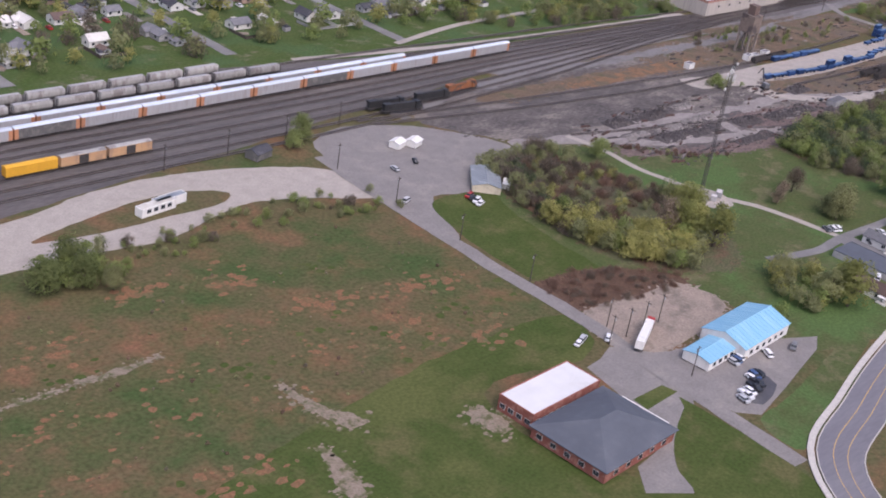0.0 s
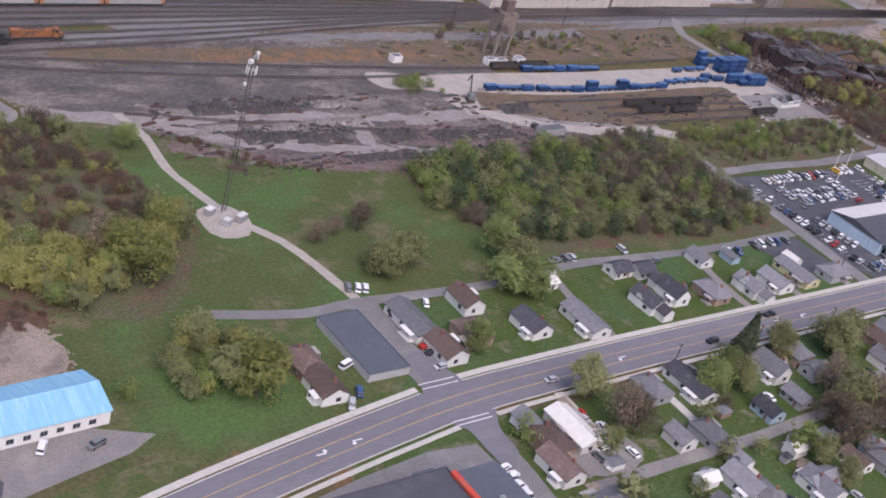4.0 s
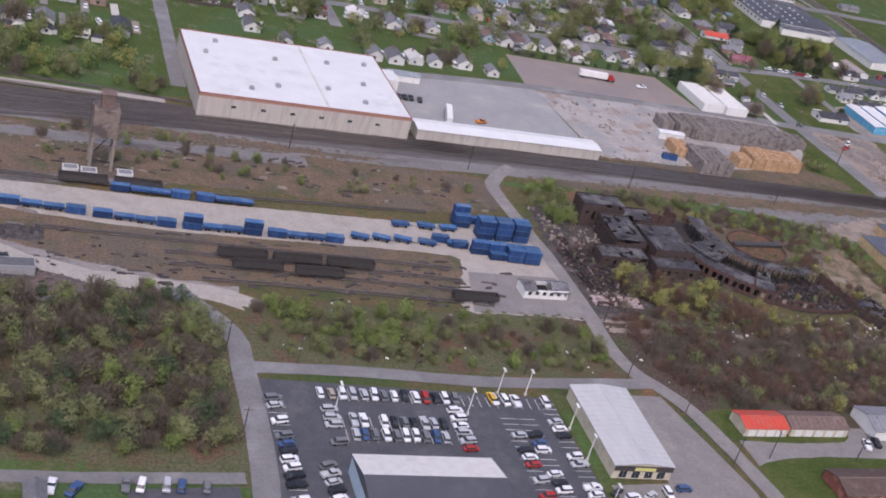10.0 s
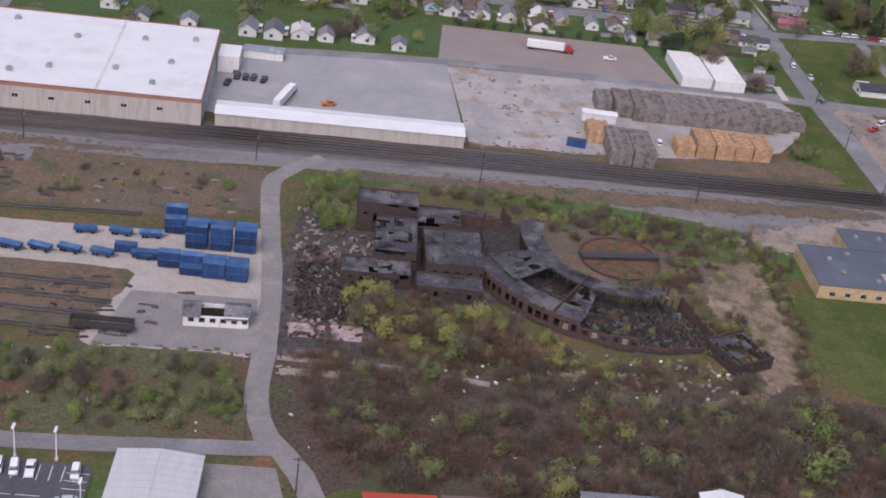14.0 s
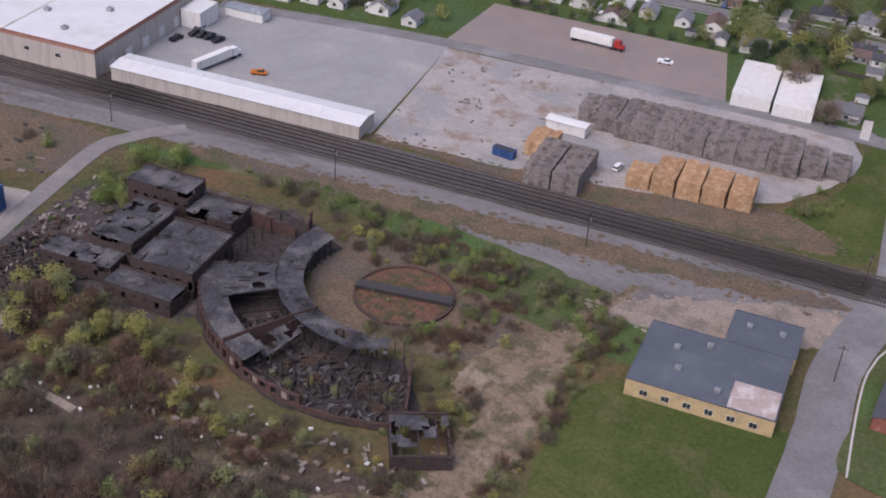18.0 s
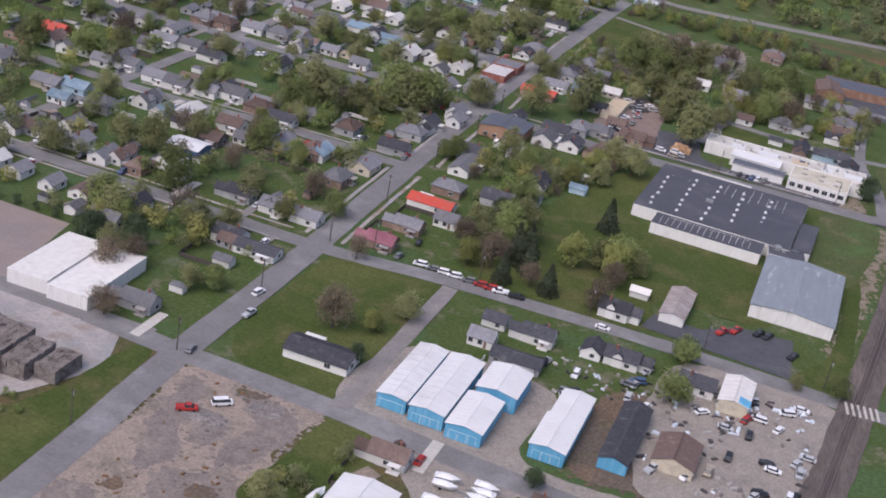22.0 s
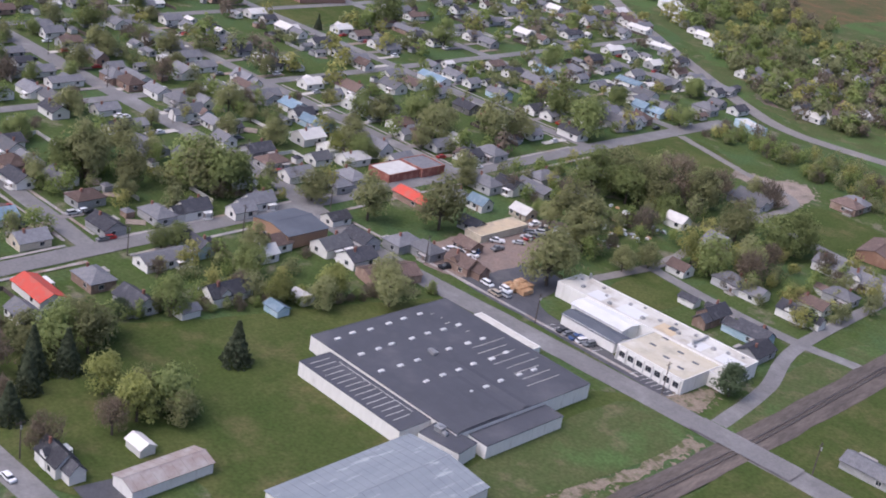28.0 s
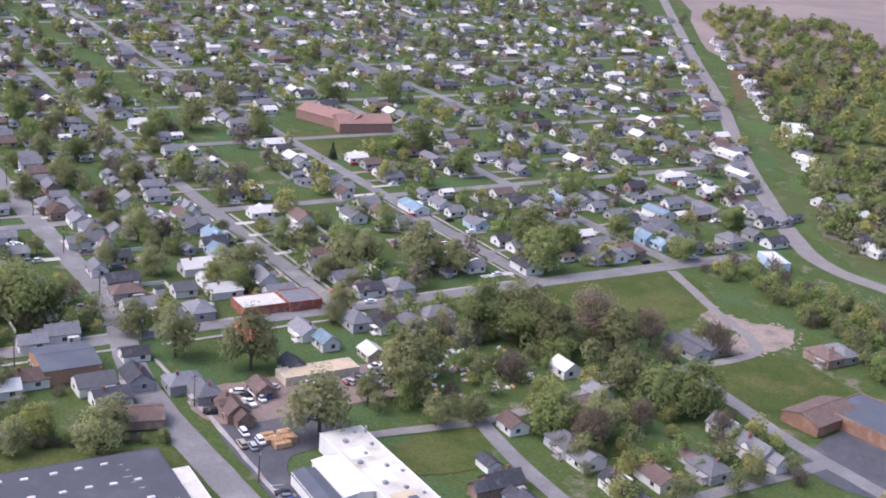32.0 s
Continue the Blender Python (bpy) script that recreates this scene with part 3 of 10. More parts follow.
patch("corner_asphalt", ASPHALT, [(620, 170), (648, 172), (648, 150), (632, 150)], 0.2, smooth=False, label="small dark asphalt lot", category="car park")

# the warehouse and lumber yards
patch("warehouse_lot", CONCRETE, [(748, 408), (748, 466), (772, 475), (838, 480), (842, 403)], 0.4, smooth=False, label="grey concrete truck yard", category="yard")
patch("wet_lot", WET, [(835, 482), (936, 482), (928, 524), (838, 524)], 0.5, smooth=False, label="wet reddish clay lorry park", category="yard")
patch("lumber_pad", PALE, [(843, 402), (841, 440), (838, 476), (900, 477), (978, 477), (985, 460), (976, 440), (965, 424), (948, 415), (930, 410), (888, 403)], 0.7, smooth=False, label="pale broken concrete lumber yard", category="yard")
strip("lumber_lane", STREET, [(750, 470), (835, 480), (935, 480), (985, 481)], 7, label="grey asphalt lane", category="road")
patch("lumber_lawn", LAWN, [(985, 474), (991, 470), (992, 404), (965, 402), (962, 416), (978, 436)], 0.7, label="green grass by the crossing", category="grass")
patch("rail_verge", DRY, [(842, 403), (888, 405), (930, 411), (965, 418), (980, 402), (900, 399)], 1.0, label="dry weeds along the rails", category="grass")
patch("crossing_dirt", DIRT, [(1003, 447), (1003, 474), (1040, 475), (1040, 447), (1080, 420), (1080, 396), (1003, 398)], 1.0, label="bare dirt lot by the crossing", category="dirt")
MUD = mat("dark_mud", (0.165, 0.14, 0.125), (0.215, 0.185, 0.165), 4, 0.9, bump=0.15, spots=(0.26, 0.22, 0.185), spot_size=5, spot_edge=(0.52, 0.7), fine=(0.7, 0.5))
for _pts in ([(1018, 470), (1030, 471), (1039, 462), (1037, 446), (1030, 438), (1027, 448), (1030, 458), (1024, 464)], [(1005, 468), (1011, 466), (1015, 448), (1020, 436), (1015, 428), (1009, 440), (1006, 452)], [(1020, 430), (1026, 434), (1036, 436), (1042, 428), (1036, 421), (1024, 420)], [(1018, 452), (1023, 455), (1025, 447), (1020, 443)], [(1004, 414), (1010, 416), (1024, 408), (1040, 404), (1024, 402), (1006, 405)]):
    patch("mud_patch", MUD, _pts, 1.4, 1.5, label="dark rutted mud in the dirt lot", category="mud")
for _pts in ([(1029, 430), (1033, 431), (1036, 428), (1033, 425), (1029, 426)], [(1018, 472), (1026, 472), (1024, 469), (1019, 469)], [(1012, 421), (1016, 422), (1016, 418), (1012, 418)], [(1034, 411), (1056, 420), (1076, 418), (1078, 404), (1050, 400), (1034, 402)]):
    patch("weed_patch", DRY, _pts, 0.8, 1.5, label="dry weeds in the dirt lot", category="grass")
patch("junction_grass", LAWN, [(1002, 508), (1003, 556), (1012, 563), (1040, 562), (1040, 484), (1010, 484)], 0.6, label="green grass at the street corner", category="grass")
patch("blue_sheds_lawn", LAWN, [(1044, 475), (1058, 473), (1062, 455), (1066, 440), (1040, 430), (1041, 450)], 0.6, label="green grass", category="grass")
TAN_GRAVEL = mat("tan_gravel", (0.29, 0.26, 0.225), (0.25, 0.22, 0.19), 5, 0.93, bump=0.1, spots=(0.20, 0.185, 0.16), spot_size=9, spot_edge=(0.52, 0.7), fine=(0.8, 0.4))
patch("boat_yard", TAN_GRAVEL, [(1064, 468), (1091, 475), (1096, 462), (1095, 437), (1094, 410), (1054, 402), (1052, 420), (1072, 428), (1075, 450)], 0.6, label="tan gravel yard of the boats", category="yard")
patch("junk_yard_weeds", DRY, [(1104, 530), (1134, 532), (1134, 490), (1120, 486), (1103, 488)], 1.2, label="brown weedy yard littered with junk", category="yard")
patch("boat_yard_weeds", LAWN2, [(1097, 470), (1140, 468), (1150, 440), (1100, 405), (1097, 430)], 1.0, label="rough grass of the house plots", category="grass")
patch("highway_fields", LAWN2, [(722, 1270), (880, 1156), (986, 1086), (1012, 1090), (1000, 1160), (915, 1260), (800, 1390), (690, 1460)], 5.0, 12.0, label="rough green fields beyond the highway", category="field")
patch("blue_sheds_yard", TAN_GRAVEL, [(1047, 520), (1090, 520), (1092, 484), (1140, 484), (1140, 470), (1047, 474)], 0.6, label="grey gravel yard of the storage sheds", category="yard")
patch("salvage_yard", TAN_GRAVEL, [(1118, 560), (1165, 562), (1162, 520), (1150, 490), (1120, 490)], 1.0, label="worn yard full of parked vehicles", category="yard")
patch("park_lawn", LAWN, [(1046, 576), (1102, 574), (1104, 600), (1140, 606), (1132, 654), (1082, 664), (1084, 728), (1073, 727), (1060, 690), (1049, 652), (1038, 622), (1036, 596)], 1.0, label="wide green lawn", category="grass")
patch("wet_car_park", ASPHALT, [(1102, 577), (1104, 589), (1120, 588), (1130, 598), (1148, 600), (1150, 573)], 0.4, smooth=False, label="dark wet asphalt car park", category="car park")
patch("hall_lawn", LAWN, [(1150, 574), (1165, 575), (1166, 655), (1158, 728), (1136, 720), (1132, 655), (1158, 650), (1160, 600)], 0.6, label="grass beside the grey hall", category="grass")
patch("plant_lawn", LAWN2, [(1146, 662), (1160, 655), (1168, 690), (1168, 728), (1146, 726)], 0.6, label="worn grass with old slab traces", category="grass")
patch("factory_yard", ASPHALT, [(1064, 745), (1100, 743), (1100, 750), (1090, 756), (1084, 778), (1062, 774)], 0.5, label="dark asphalt factory yard", category="yard")
patch("factory_front", ASPHALT, [(1094, 742), (1152, 740.5), (1153, 747), (1128, 748), (1094, 752)], 0.4, smooth=False, label="dark asphalt parking bays before the factory", category="car park")
patch("factory_earth", SOIL, [(1152, 741), (1162, 742), (1160, 755), (1157, 759), (1154, 748)], 0.6, label="bare brown earth at the factory corner", category="dirt")
patch("factory_lawn", LAWN, [(1096, 783), (1112, 782), (1115, 806), (1094, 814)], 0.5, label="green grass behind the factory", category="grass")
patch("market_yard", mat("brown_yard", (0.24, 0.18, 0.15), (0.20, 0.16, 0.14), 5, 0.9, fine=(0.8, 0.4)), [(1040, 748), (1064, 746), (1066, 785), (1062, 812), (1042, 815)], 1.0, label="brown yard crowded with vehicles", category="yard")
patch("green_field", LAWN, [(1000, 906), (1000, 972), (1040, 957), (1042, 903)], 0.8, label="bright green open field", category="field")
patch("lane_field", LAWN, [(1086, 912), (1090, 950), (1125, 945), (1120, 910)], 0.8, label="green grass plot", category="grass")
patch("rail_field_north", LAWN2, [(1165, 825), (1177, 830), (1177, 740), (1166, 745)], 0.6, label="grass along the branch line", category="grass")
patch("rail_field_south", LAWN, [(1188, 840), (1215, 845), (1215, 690), (1188, 690)], 0.8, label="green grass along the branch line", category="grass")
patch("brick_school_field", LAWN, [(735, 912), (738, 972), (775, 966), (780, 905)], 1.0, label="green school field", category="field")
patch("brick_factory_lot", ASPHALT, [(1150, 895), (1175, 898), (1175, 930), (1140, 935)], 0.5, label="dark car park by the brick works", category="car park")
patch("mall_lot", STREET, [(366, 104), (379, 107.1), (399.4, 110.5), (420.4, 113), (436, 111), (438, 80), (436, 40), (366, 40)], 0.3, smooth=False, label="grey asphalt car park", category="car park")
patch("church_lot", LOT, [(775, 110), (812, 114), (812, 70), (775, 66)], 0.5, label="grey asphalt car park", category="car park")


# ---- roads ----
def street(name, pts, width, material=STREET, label="grey asphalt street", wild=0.3):
    return strip(name, material, pts, width, wild=wild, label=label)


street("field_lane", [(302, 330), (299, 304), (298, 285), (297, 262), (295, 230), (295, 201), (294, 182), (291, 155), (289, 130), (287, 105)], 6.5, LOT, "narrow grey lane", 0.6)
street("mast_drive", [(417, 300), (420, 283), (418, 262), (421, 244), (426, 226), (434, 213), (438, 197), (441, 177)], 3.6, GRAVEL, "pale gravel drive", 0.5)
patch("mast_pad", GRAVEL, [(415.5, 235), (426, 236), (430, 226), (425, 217.5), (416.5, 218), (413, 226)], 0.9, label="gravel pad of the radio mast", category="gravel")
street("side_street", [(441, 178), (440, 155), (440, 133)], 10)
street("side_street_south", [(441, 126), (441, 100), (439, 60), (438, -100)], 7.5)
street("alley_avenue", [(394, 182), (420, 176), (441, 177), (486, 175), (530, 178), (562, 176), (598, 174), (650, 175)], 4.2)
street("alley_south", [(455, 86), (492, 86), (522, 85.5), (558, 86.5), (600, 85.5), (690, 86)], 4.2, LOT, "pale back alley", 0.5)
for _x, _y0, _y1 in ((510, 122, 66), (586, 70, 48), (640, 122, 88), (475, 122, 100), (560, 122, 104), (680, 122, 88)):
    street("driveway", [(_x, _y0), (_x - 1, (_y0 + _y1) / 2), (_x - 1, _y1)], 3.4, WALK, "pale concrete driveway", 0.4)
for _x, _y0, _y1 in ((514, 174, 137), (582, 166, 137), (548, 176, 166), (611, 152, 137)):
    street("driveway", [(_x + 3, _y0), (_x, (_y0 + _y1) / 2), (_x, _y1)], 3.8, LOT, "pale gravel driveway", 0.5)
street("dealer_street", [(640, 262), (655, 240), (656, 222), (656, 194), (654, 163), (652, 135)], 7)
street("dealer_alley", [(656, 223), (690, 223.5), (730, 222), (764, 224), (790, 226)], 5.5)
street("yard_road", [(792, 380), (783, 371), (777, 362), (776.5, 350), (778.6, 325), (781, 300), (781.6, 264), (781.5, 244), (785, 230), (794, 217), (800, 195), (805, 160), (806, 130)], 6, LOT, "pale worn yard road", 0.5)
street("path_ruin", [(785, 262), (815, 262), (840, 258)], 2.2, DIRT, "dirt path", 0.6)
CROSS = [(994, 1020), (992, 887), (991, 748), (994, 615), (996, 540), (996, 478), (998, 427), (998, 385), (991, 355), (990, 320), (988, 260), (985, 150)]
street("crossing_street", CROSS, 9)
street("crossing_bend", [(1000, 392), (995, 372), (990, 350), (989.5, 320), (987, 280)], 12)
patch("corner_island", LAWN2, [(1006, 369), (1000, 364), (997, 351), (996.5, 334), (997, 312), (1034, 312), (1024, 345), (1013, 366)], 0.3, label="grass island round the black hall", category="grass")
strip("kerb", WALK, [(1007, 369), (1001, 365), (997, 352), (996.4, 334), (997, 312)], 0.5, up=_layer[0] + 0.15, thick=0.2, label="pale concrete kerb", category="kerb")
street("crossing_gravel", [(1003, 388), (1013, 373), (1025, 356), (1042, 325)], 9, LOT, "grey gravel branch", 1.0)
street("market_street", [(860, 563), (930, 562), (996, 561), (1041, 566), (1105, 569), (1163, 568), (1260, 566)], 7.5)
street("sheds_street", [(966, 480), (997, 478), (1040, 477), (1086, 474), (1200, 468)], 8)
street("plant_street", [(500, 741), (700, 741), (834, 741), (897, 742), (960, 743), (1013, 734), (1048, 732), (1096, 734), (1149, 736), (1240, 738)], 9.5)
street("highway", [(-200, 1930), (214, 1624), (550, 1376), (714, 1258), (840, 1160), (923, 1101), (980, 1063), (1017, 1046), (1060, 1050), (1200, 1080)], 10, LOT, "straight grey highway")
street("corner_lane", [(999, 972), (1043, 957), (1076, 947), (1083, 930), (1081, 891), (1088, 850), (1091, 820), (1087, 785), (1086, 776)], 4.5, LOT, "pale gravel lane", 0.6)
street("factory_street", [(1091, 818), (1123, 814), (1156, 814), (1184, 818), (1260, 818)], 5.5)
street("factory_cross", [(1154, 900), (1156, 814), (1166, 775), (1170, 742)], 5)
street("works_street", [(1083, 907), (1111, 904), (1148, 901), (1240, 905)], 6)
street("shed_drive", [(1043, 562), (1043, 529), (1043, 478)], 5.5, LOT)
for _i, _y in enumerate((818, 906, 978, 1056, 1136, 1216, 1300)):
    _xe = (993, 993, 993, 960, 845, 740, 620)[_i]
    street("town_street", [(-300, _y - 4), (100, _y), (_xe - 150, _y), (_xe, _y + 2)], 7)
street("town_street", [(500, 650), (861, 646), (930, 650), (993, 648)], 7)
street("town_street", [(100, 655), (500, 650)], 6)
street("town_street", [(100, 560), (640, 562), (860, 563)], 7)
for _x, _y0, _y1 in ((437, 425, 1300), (657, 420, 1250), (746, 526, 1200), (545, 560, 1350), (340, 440, 1400), (862, 560, 1130), (230, 440, 1500)):
    street("town_cross_street", [(_x, _y0), (_x + 2, (_y0 + _y1) / 2), (_x, _y1)], 6.5)
street("service_track", [(363, 424), (418, 416), (481, 409), (583, 404), (650, 403)], 4.5, GRAVEL, "pale service track", 0.8)
street("brick_track", [(430, 424), (487, 436), (560, 440)], 4, GRAVEL, "pale track")
street("south_street", [(440, 47), (560, 48), (800, 48)], 7)
for _x in (700, 812):
    street("south_cross_street", [(_x, 124), (_x, 20), (_x, -100)], 6.5)

for _o in (-6.6, 6.6):
    for _a, _b in ((568, 642), (656, 734), (748, 812), (826, 898)):
        strip("pavement", PALE, [(995.5 + _o, _a), (994.5 + _o, (_a + _b) / 2), (994 + _o, _b)], 1.5, wild=0.4, label="narrow concrete pavement", category="pavement")
for _y, _o in ((735, 7.2),):
    strip("pavement", PALE, [(1012, _y + _o), (1060, _y + 1.5 + _o), (1100, _y + 1.5 + _o), (1140, _y + 1.5 + _o)], 1.4, wild=0.5, label="narrow concrete pavement", category="pavement")
for _y in (562, 648, 818, 906):
    for _o in (-5.4, 5.4):
        strip("pavement", PALE, [(870, _y + _o), (930, _y + 1 + _o), (984, _y + 1 + _o)], 1.3, wild=0.4, label="narrow concrete pavement", category="pavement")

# the avenue with its kerbs, pavements and paint
AV = [(270, 45), (282, 80), (300, 100), (330, 108), (352, 113.4), (374, 117.7), (401, 122.2), (430, 126.6), (452, 128.6), (475, 129.4), (514, 130), (572, 130), (640, 130), (700, 130), (773, 130), (900, 130), (1000, 130)]
for _pts in ([(432.5, 131.5), (437.5, 139), (439.5, 150), (447.5, 150), (447.6, 141), (450.5, 134.2), (449, 131), (436, 130)], [(432, 122), (437, 116.5), (437.6, 104), (445, 104), (446.4, 114), (451, 122.6), (448, 126), (436, 125)]):
    patch("junction_mouth", AVENUE, _pts, 0.2, 1.5, label="grey asphalt mouth of the side street", category="road")
street("avenue", AV, 13.2, AVENUE, "three-lane grey asphalt avenue", 0.0)
_av_z = _layer[0]
AV_WEST, AV_EAST = AV[:7] + [(434, 127.1)], [(449, 128.5), (458, 129)] + AV[10:]
for _part in (AV_WEST, AV_EAST):
    for _off in (6.75, -6.75):
        strip("kerb", WALK, _part, 0.35, up=_av_z + 0.15, thick=0.2, offset=_off, label="pale concrete kerb", category="kerb")
    strip("pavement", WALK, _part, 2.0, up=_av_z + 0.16, thick=0.2, offset=8.5, label="pale concrete pavement", category="pavement")
    strip("pavement", WALK, _part[4:] if _part is AV_WEST else _part, 1.5, up=_av_z + 0.16, thick=0.2, offset=-8.9, label="pale concrete pavement", category="pavement")


def dashes(line, offset, on, off, width, material, up, name):
    pts = curve_through(line, 1.0)
    bm = bmesh.new()
    k, on = 0, min(on, len(pts) - 2)
    while k + on < len(pts):
        seg = pts[k:k + on + 1]
        prev = None
        for i, p in enumerate(seg):
            j = min(k + i, len(pts) - 2)
            d = (pts[j + 1] - pts[j]).normalized()
            s = Vector((-d.y, d.x))
            cur = [bm.verts.new((*(p + s * (offset + e * width / 2)), up)) for e in (1, -1)]
            if prev:
                bm.faces.new((prev[0], prev[1], cur[1], cur[0]))
            prev = cur
        k += on + off
    return tagged(link(name, bm, material), "painted line on the avenue", "road marking", kind="structure")


dashes(AV, 2.0, 900, 0, 0.22, ORANGE_LINE, _av_z + 0.02, "yellow_line")
dashes(AV, -2.0, 900, 0, 0.22, ORANGE_LINE, _av_z + 0.02, "yellow_line")


def turn_arrow(x, y, flip):
    bm = bmesh.new()
    s = -1 if flip else 1
    for quad in (((-1.6, -0.2), (0.6, -0.2), (0.6, 0.25), (-1.6, 0.25)), ((0.6, -0.2), (1.1, 0.3), (0.9, 1.0), (0.5, 0.6)), ((0.1, 0.8), (1.5, 0.8), (0.9, 1.7))):
        bm.faces.new([bm.verts.new((x + s * a * 1.2, y + s * b * 0.9, _av_z + 0.03)) for a, b in quad])
    bmesh.ops.recalc_face_normals(bm, faces=bm.faces)
    for f in bm.faces:
        if f.normal.z < 0:
            f.normal_flip()
    tagged(link("turn_arrow", bm, WHITE_LINE), "white turning arrow painted on the road", "road marking", kind="structure")


turn_arrow(393.6, 120.9, False)
turn_arrow(404.6, 122.8, True)
for _x in (496, 508, 586, 600, 660, 690, 716, 730):
    turn_arrow(_x, 129.8, _x % 4 < 2)


for _y in (135.2, 137.2, 119.0, 120.6):
    strip("crossing_line", WHITE_LINE, [(434.6, _y), (440, _y + 0.1), (447.5, _y + 0.2)], 0.3, up=_av_z + 0.02, label="white crossing line at the junction", category="road marking")


# ---- railway tracks ----
RAIL = mat("rail_steel", (0.30, 0.27, 0.25), (0.22, 0.19, 0.17), 2, 0.45, 0.7)
TIE = mat("tie_wood", (0.075, 0.066, 0.062), (0.105, 0.09, 0.082), 0.8, 0.95)


def track(pts, ties=True):
    line = curve_through(pts, 6.0)
    root = tagged(new("railway_track"), "steel rails on dark wooden ties", "railway track", "tracks of the yard", "structure")
    for off in (-0.75, 0.75):
        bm = bmesh.new()
        prev = None
        for i, p in enumerate(line):
            d = (line[min(i + 1, len(line) - 1)] - line[max(i - 1, 0)]).normalized()
            s = Vector((-d.y, d.x)) * off
            q, e = p + s, Vector((-d.y, d.x)) * 0.08
            cur = [bm.verts.new((*c, z)) for c, z in ((q + e, _tz), (q + e, _tz + 0.28), (q - e, _tz + 0.28), (q - e, _tz))]
            if prev:
                for k in range(3):
                    bm.faces.new((prev[k], prev[k + 1], cur[k + 1], cur[k]))
            prev = cur
        part("rail", bm, RAIL, root)
    if ties:
        fine = curve_through(pts, 0.75)
        vs, fs = [], []
        for i in range(0, len(fine) - 1):
            p = fine[i]
            d = (fine[i + 1] - fine[i]).normalized()
            s = Vector((-d.y, d.x))
            b = len(vs)
            for z in (_tz, _tz + 0.12):
                for a, c in ((-1.3, -0.12), (1.3, -0.12), (1.3, 0.12), (-1.3, 0.12)):
                    q = p + s * a + d * c
                    vs.append((q.x, q.y, z))
            fs += [(b + 4, b + 5, b + 6, b + 7), (b, b + 1, b + 5, b + 4), (b + 2, b + 3, b + 7, b + 6)]
        me = bpy.data.meshes.new("ties")
        me.from_pydata(vs, [], fs)
        me.materials.append(TIE)
        share("ties", me, root)["kind"] = "stuff"


_tz = _layer[0] + 0.02
# the fan of yard tracks runs together into the main line towards the crossing
for _y0, _y1, _y2 in ((421, 410, 396.5), (411.5, 402, 394), (405, 398, 394), (398, 396, 391.5), (389.5, 392.5, 391.5), (383, 388, 389), (377, 384, 389), (369, 380, 386.5), (361.5, 375, 386.5), (354, 371, 386.5), (347, 366, 384)):
    track([(60, _y0 - 3), (200, _y0), (340, _y0 + 0.4), (470, 0.5 * (_y0 + _y1) + 1), (600, _y1 if _y2 > 390 else 0.5 * (_y1 + _y2)), (760, _y2 + 1), (996, _y2 - 0.5), (1240, _y2 - 7)])
for _pts in (((340, 352), (400, 345), (500, 334), (600, 327), (660, 326), (740, 330)), ((345, 346), (430, 332), (520, 322), (570, 322)), ((420, 300), (500, 280), (560, 272)), ((600, 293), (660, 291), (738, 289)), ((640, 284), (690, 283), (740, 281)), ((640, 277), (690, 276), (738, 274)), ((650, 269), (736, 267))):
    track(_pts)
patch("branch_line_bed", BALLAST_Y, [(1153, 450), (1163, 450), (1175, 560), (1185, 700), (1187, 900), (1176, 900), (1175, 700), (1164, 560)], 0.7, 8, label="dark ballast of the branch line", category="railway")
_tz = _layer[0] + 0.02
track([(1158, 440), (1169, 555), (1177, 650), (1181, 730), (1181, 820), (1182, 920)])
_tz = _layer[0] + 0.02

strip("plant_street_crossing", STREET, [(1166, 736.4), (1182, 737), (1198, 737.5)], 9.0, up=_tz + 0.3, label="street laid across the branch line", category="road")


def stall_lines(x0, y0, x1, y1, n, length, a):
    """Painted bay lines of a car park, in one mesh a row."""
    bm = bmesh.new()
    c, s = math.cos(radians(a)), math.sin(radians(a))
    for i in range(n + 1):
        x, y = x0 + (x1 - x0) * i / n, y0 + (y1 - y0) * i / n
        q = [(x - s * 0.08, y + c * 0.08), (x + s * 0.08, y - c * 0.08), (x + s * 0.08 + c * length, y - c * 0.08 + s * length), (x - s * 0.08 + c * length, y + c * 0.08 + s * length)]
        f = bm.faces.new([bm.verts.new((*p, _layer[0] + 0.012)) for p in q])
        f.normal_update()
        if f.normal.z < 0:
            f.normal_flip()
    return tagged(link("bay_lines", bm, WHITE_LINE), "painted white parking bay lines", "road marking", kind="structure")


for _r in ((676, 214, 745, 214, 26, 5, -90), (680, 202, 712, 202, 12, 5, -90), (680, 191, 712, 191, 12, 5, 90), (728, 204, 728, 160, 17, 5, 0), (739, 204, 739, 160, 17, 5, 180), (748, 212, 748, 148, 25, 5, 180), (660, 210, 660, 150, 23, 5, 0), (662, 143.5, 742, 144.5, 31, 5, 90), (1103, 743, 1122, 743.4, 8, 4.6, 78), (1137.5, 742.6, 1152, 742, 7, 5, 78)):
    stall_lines(*_r)


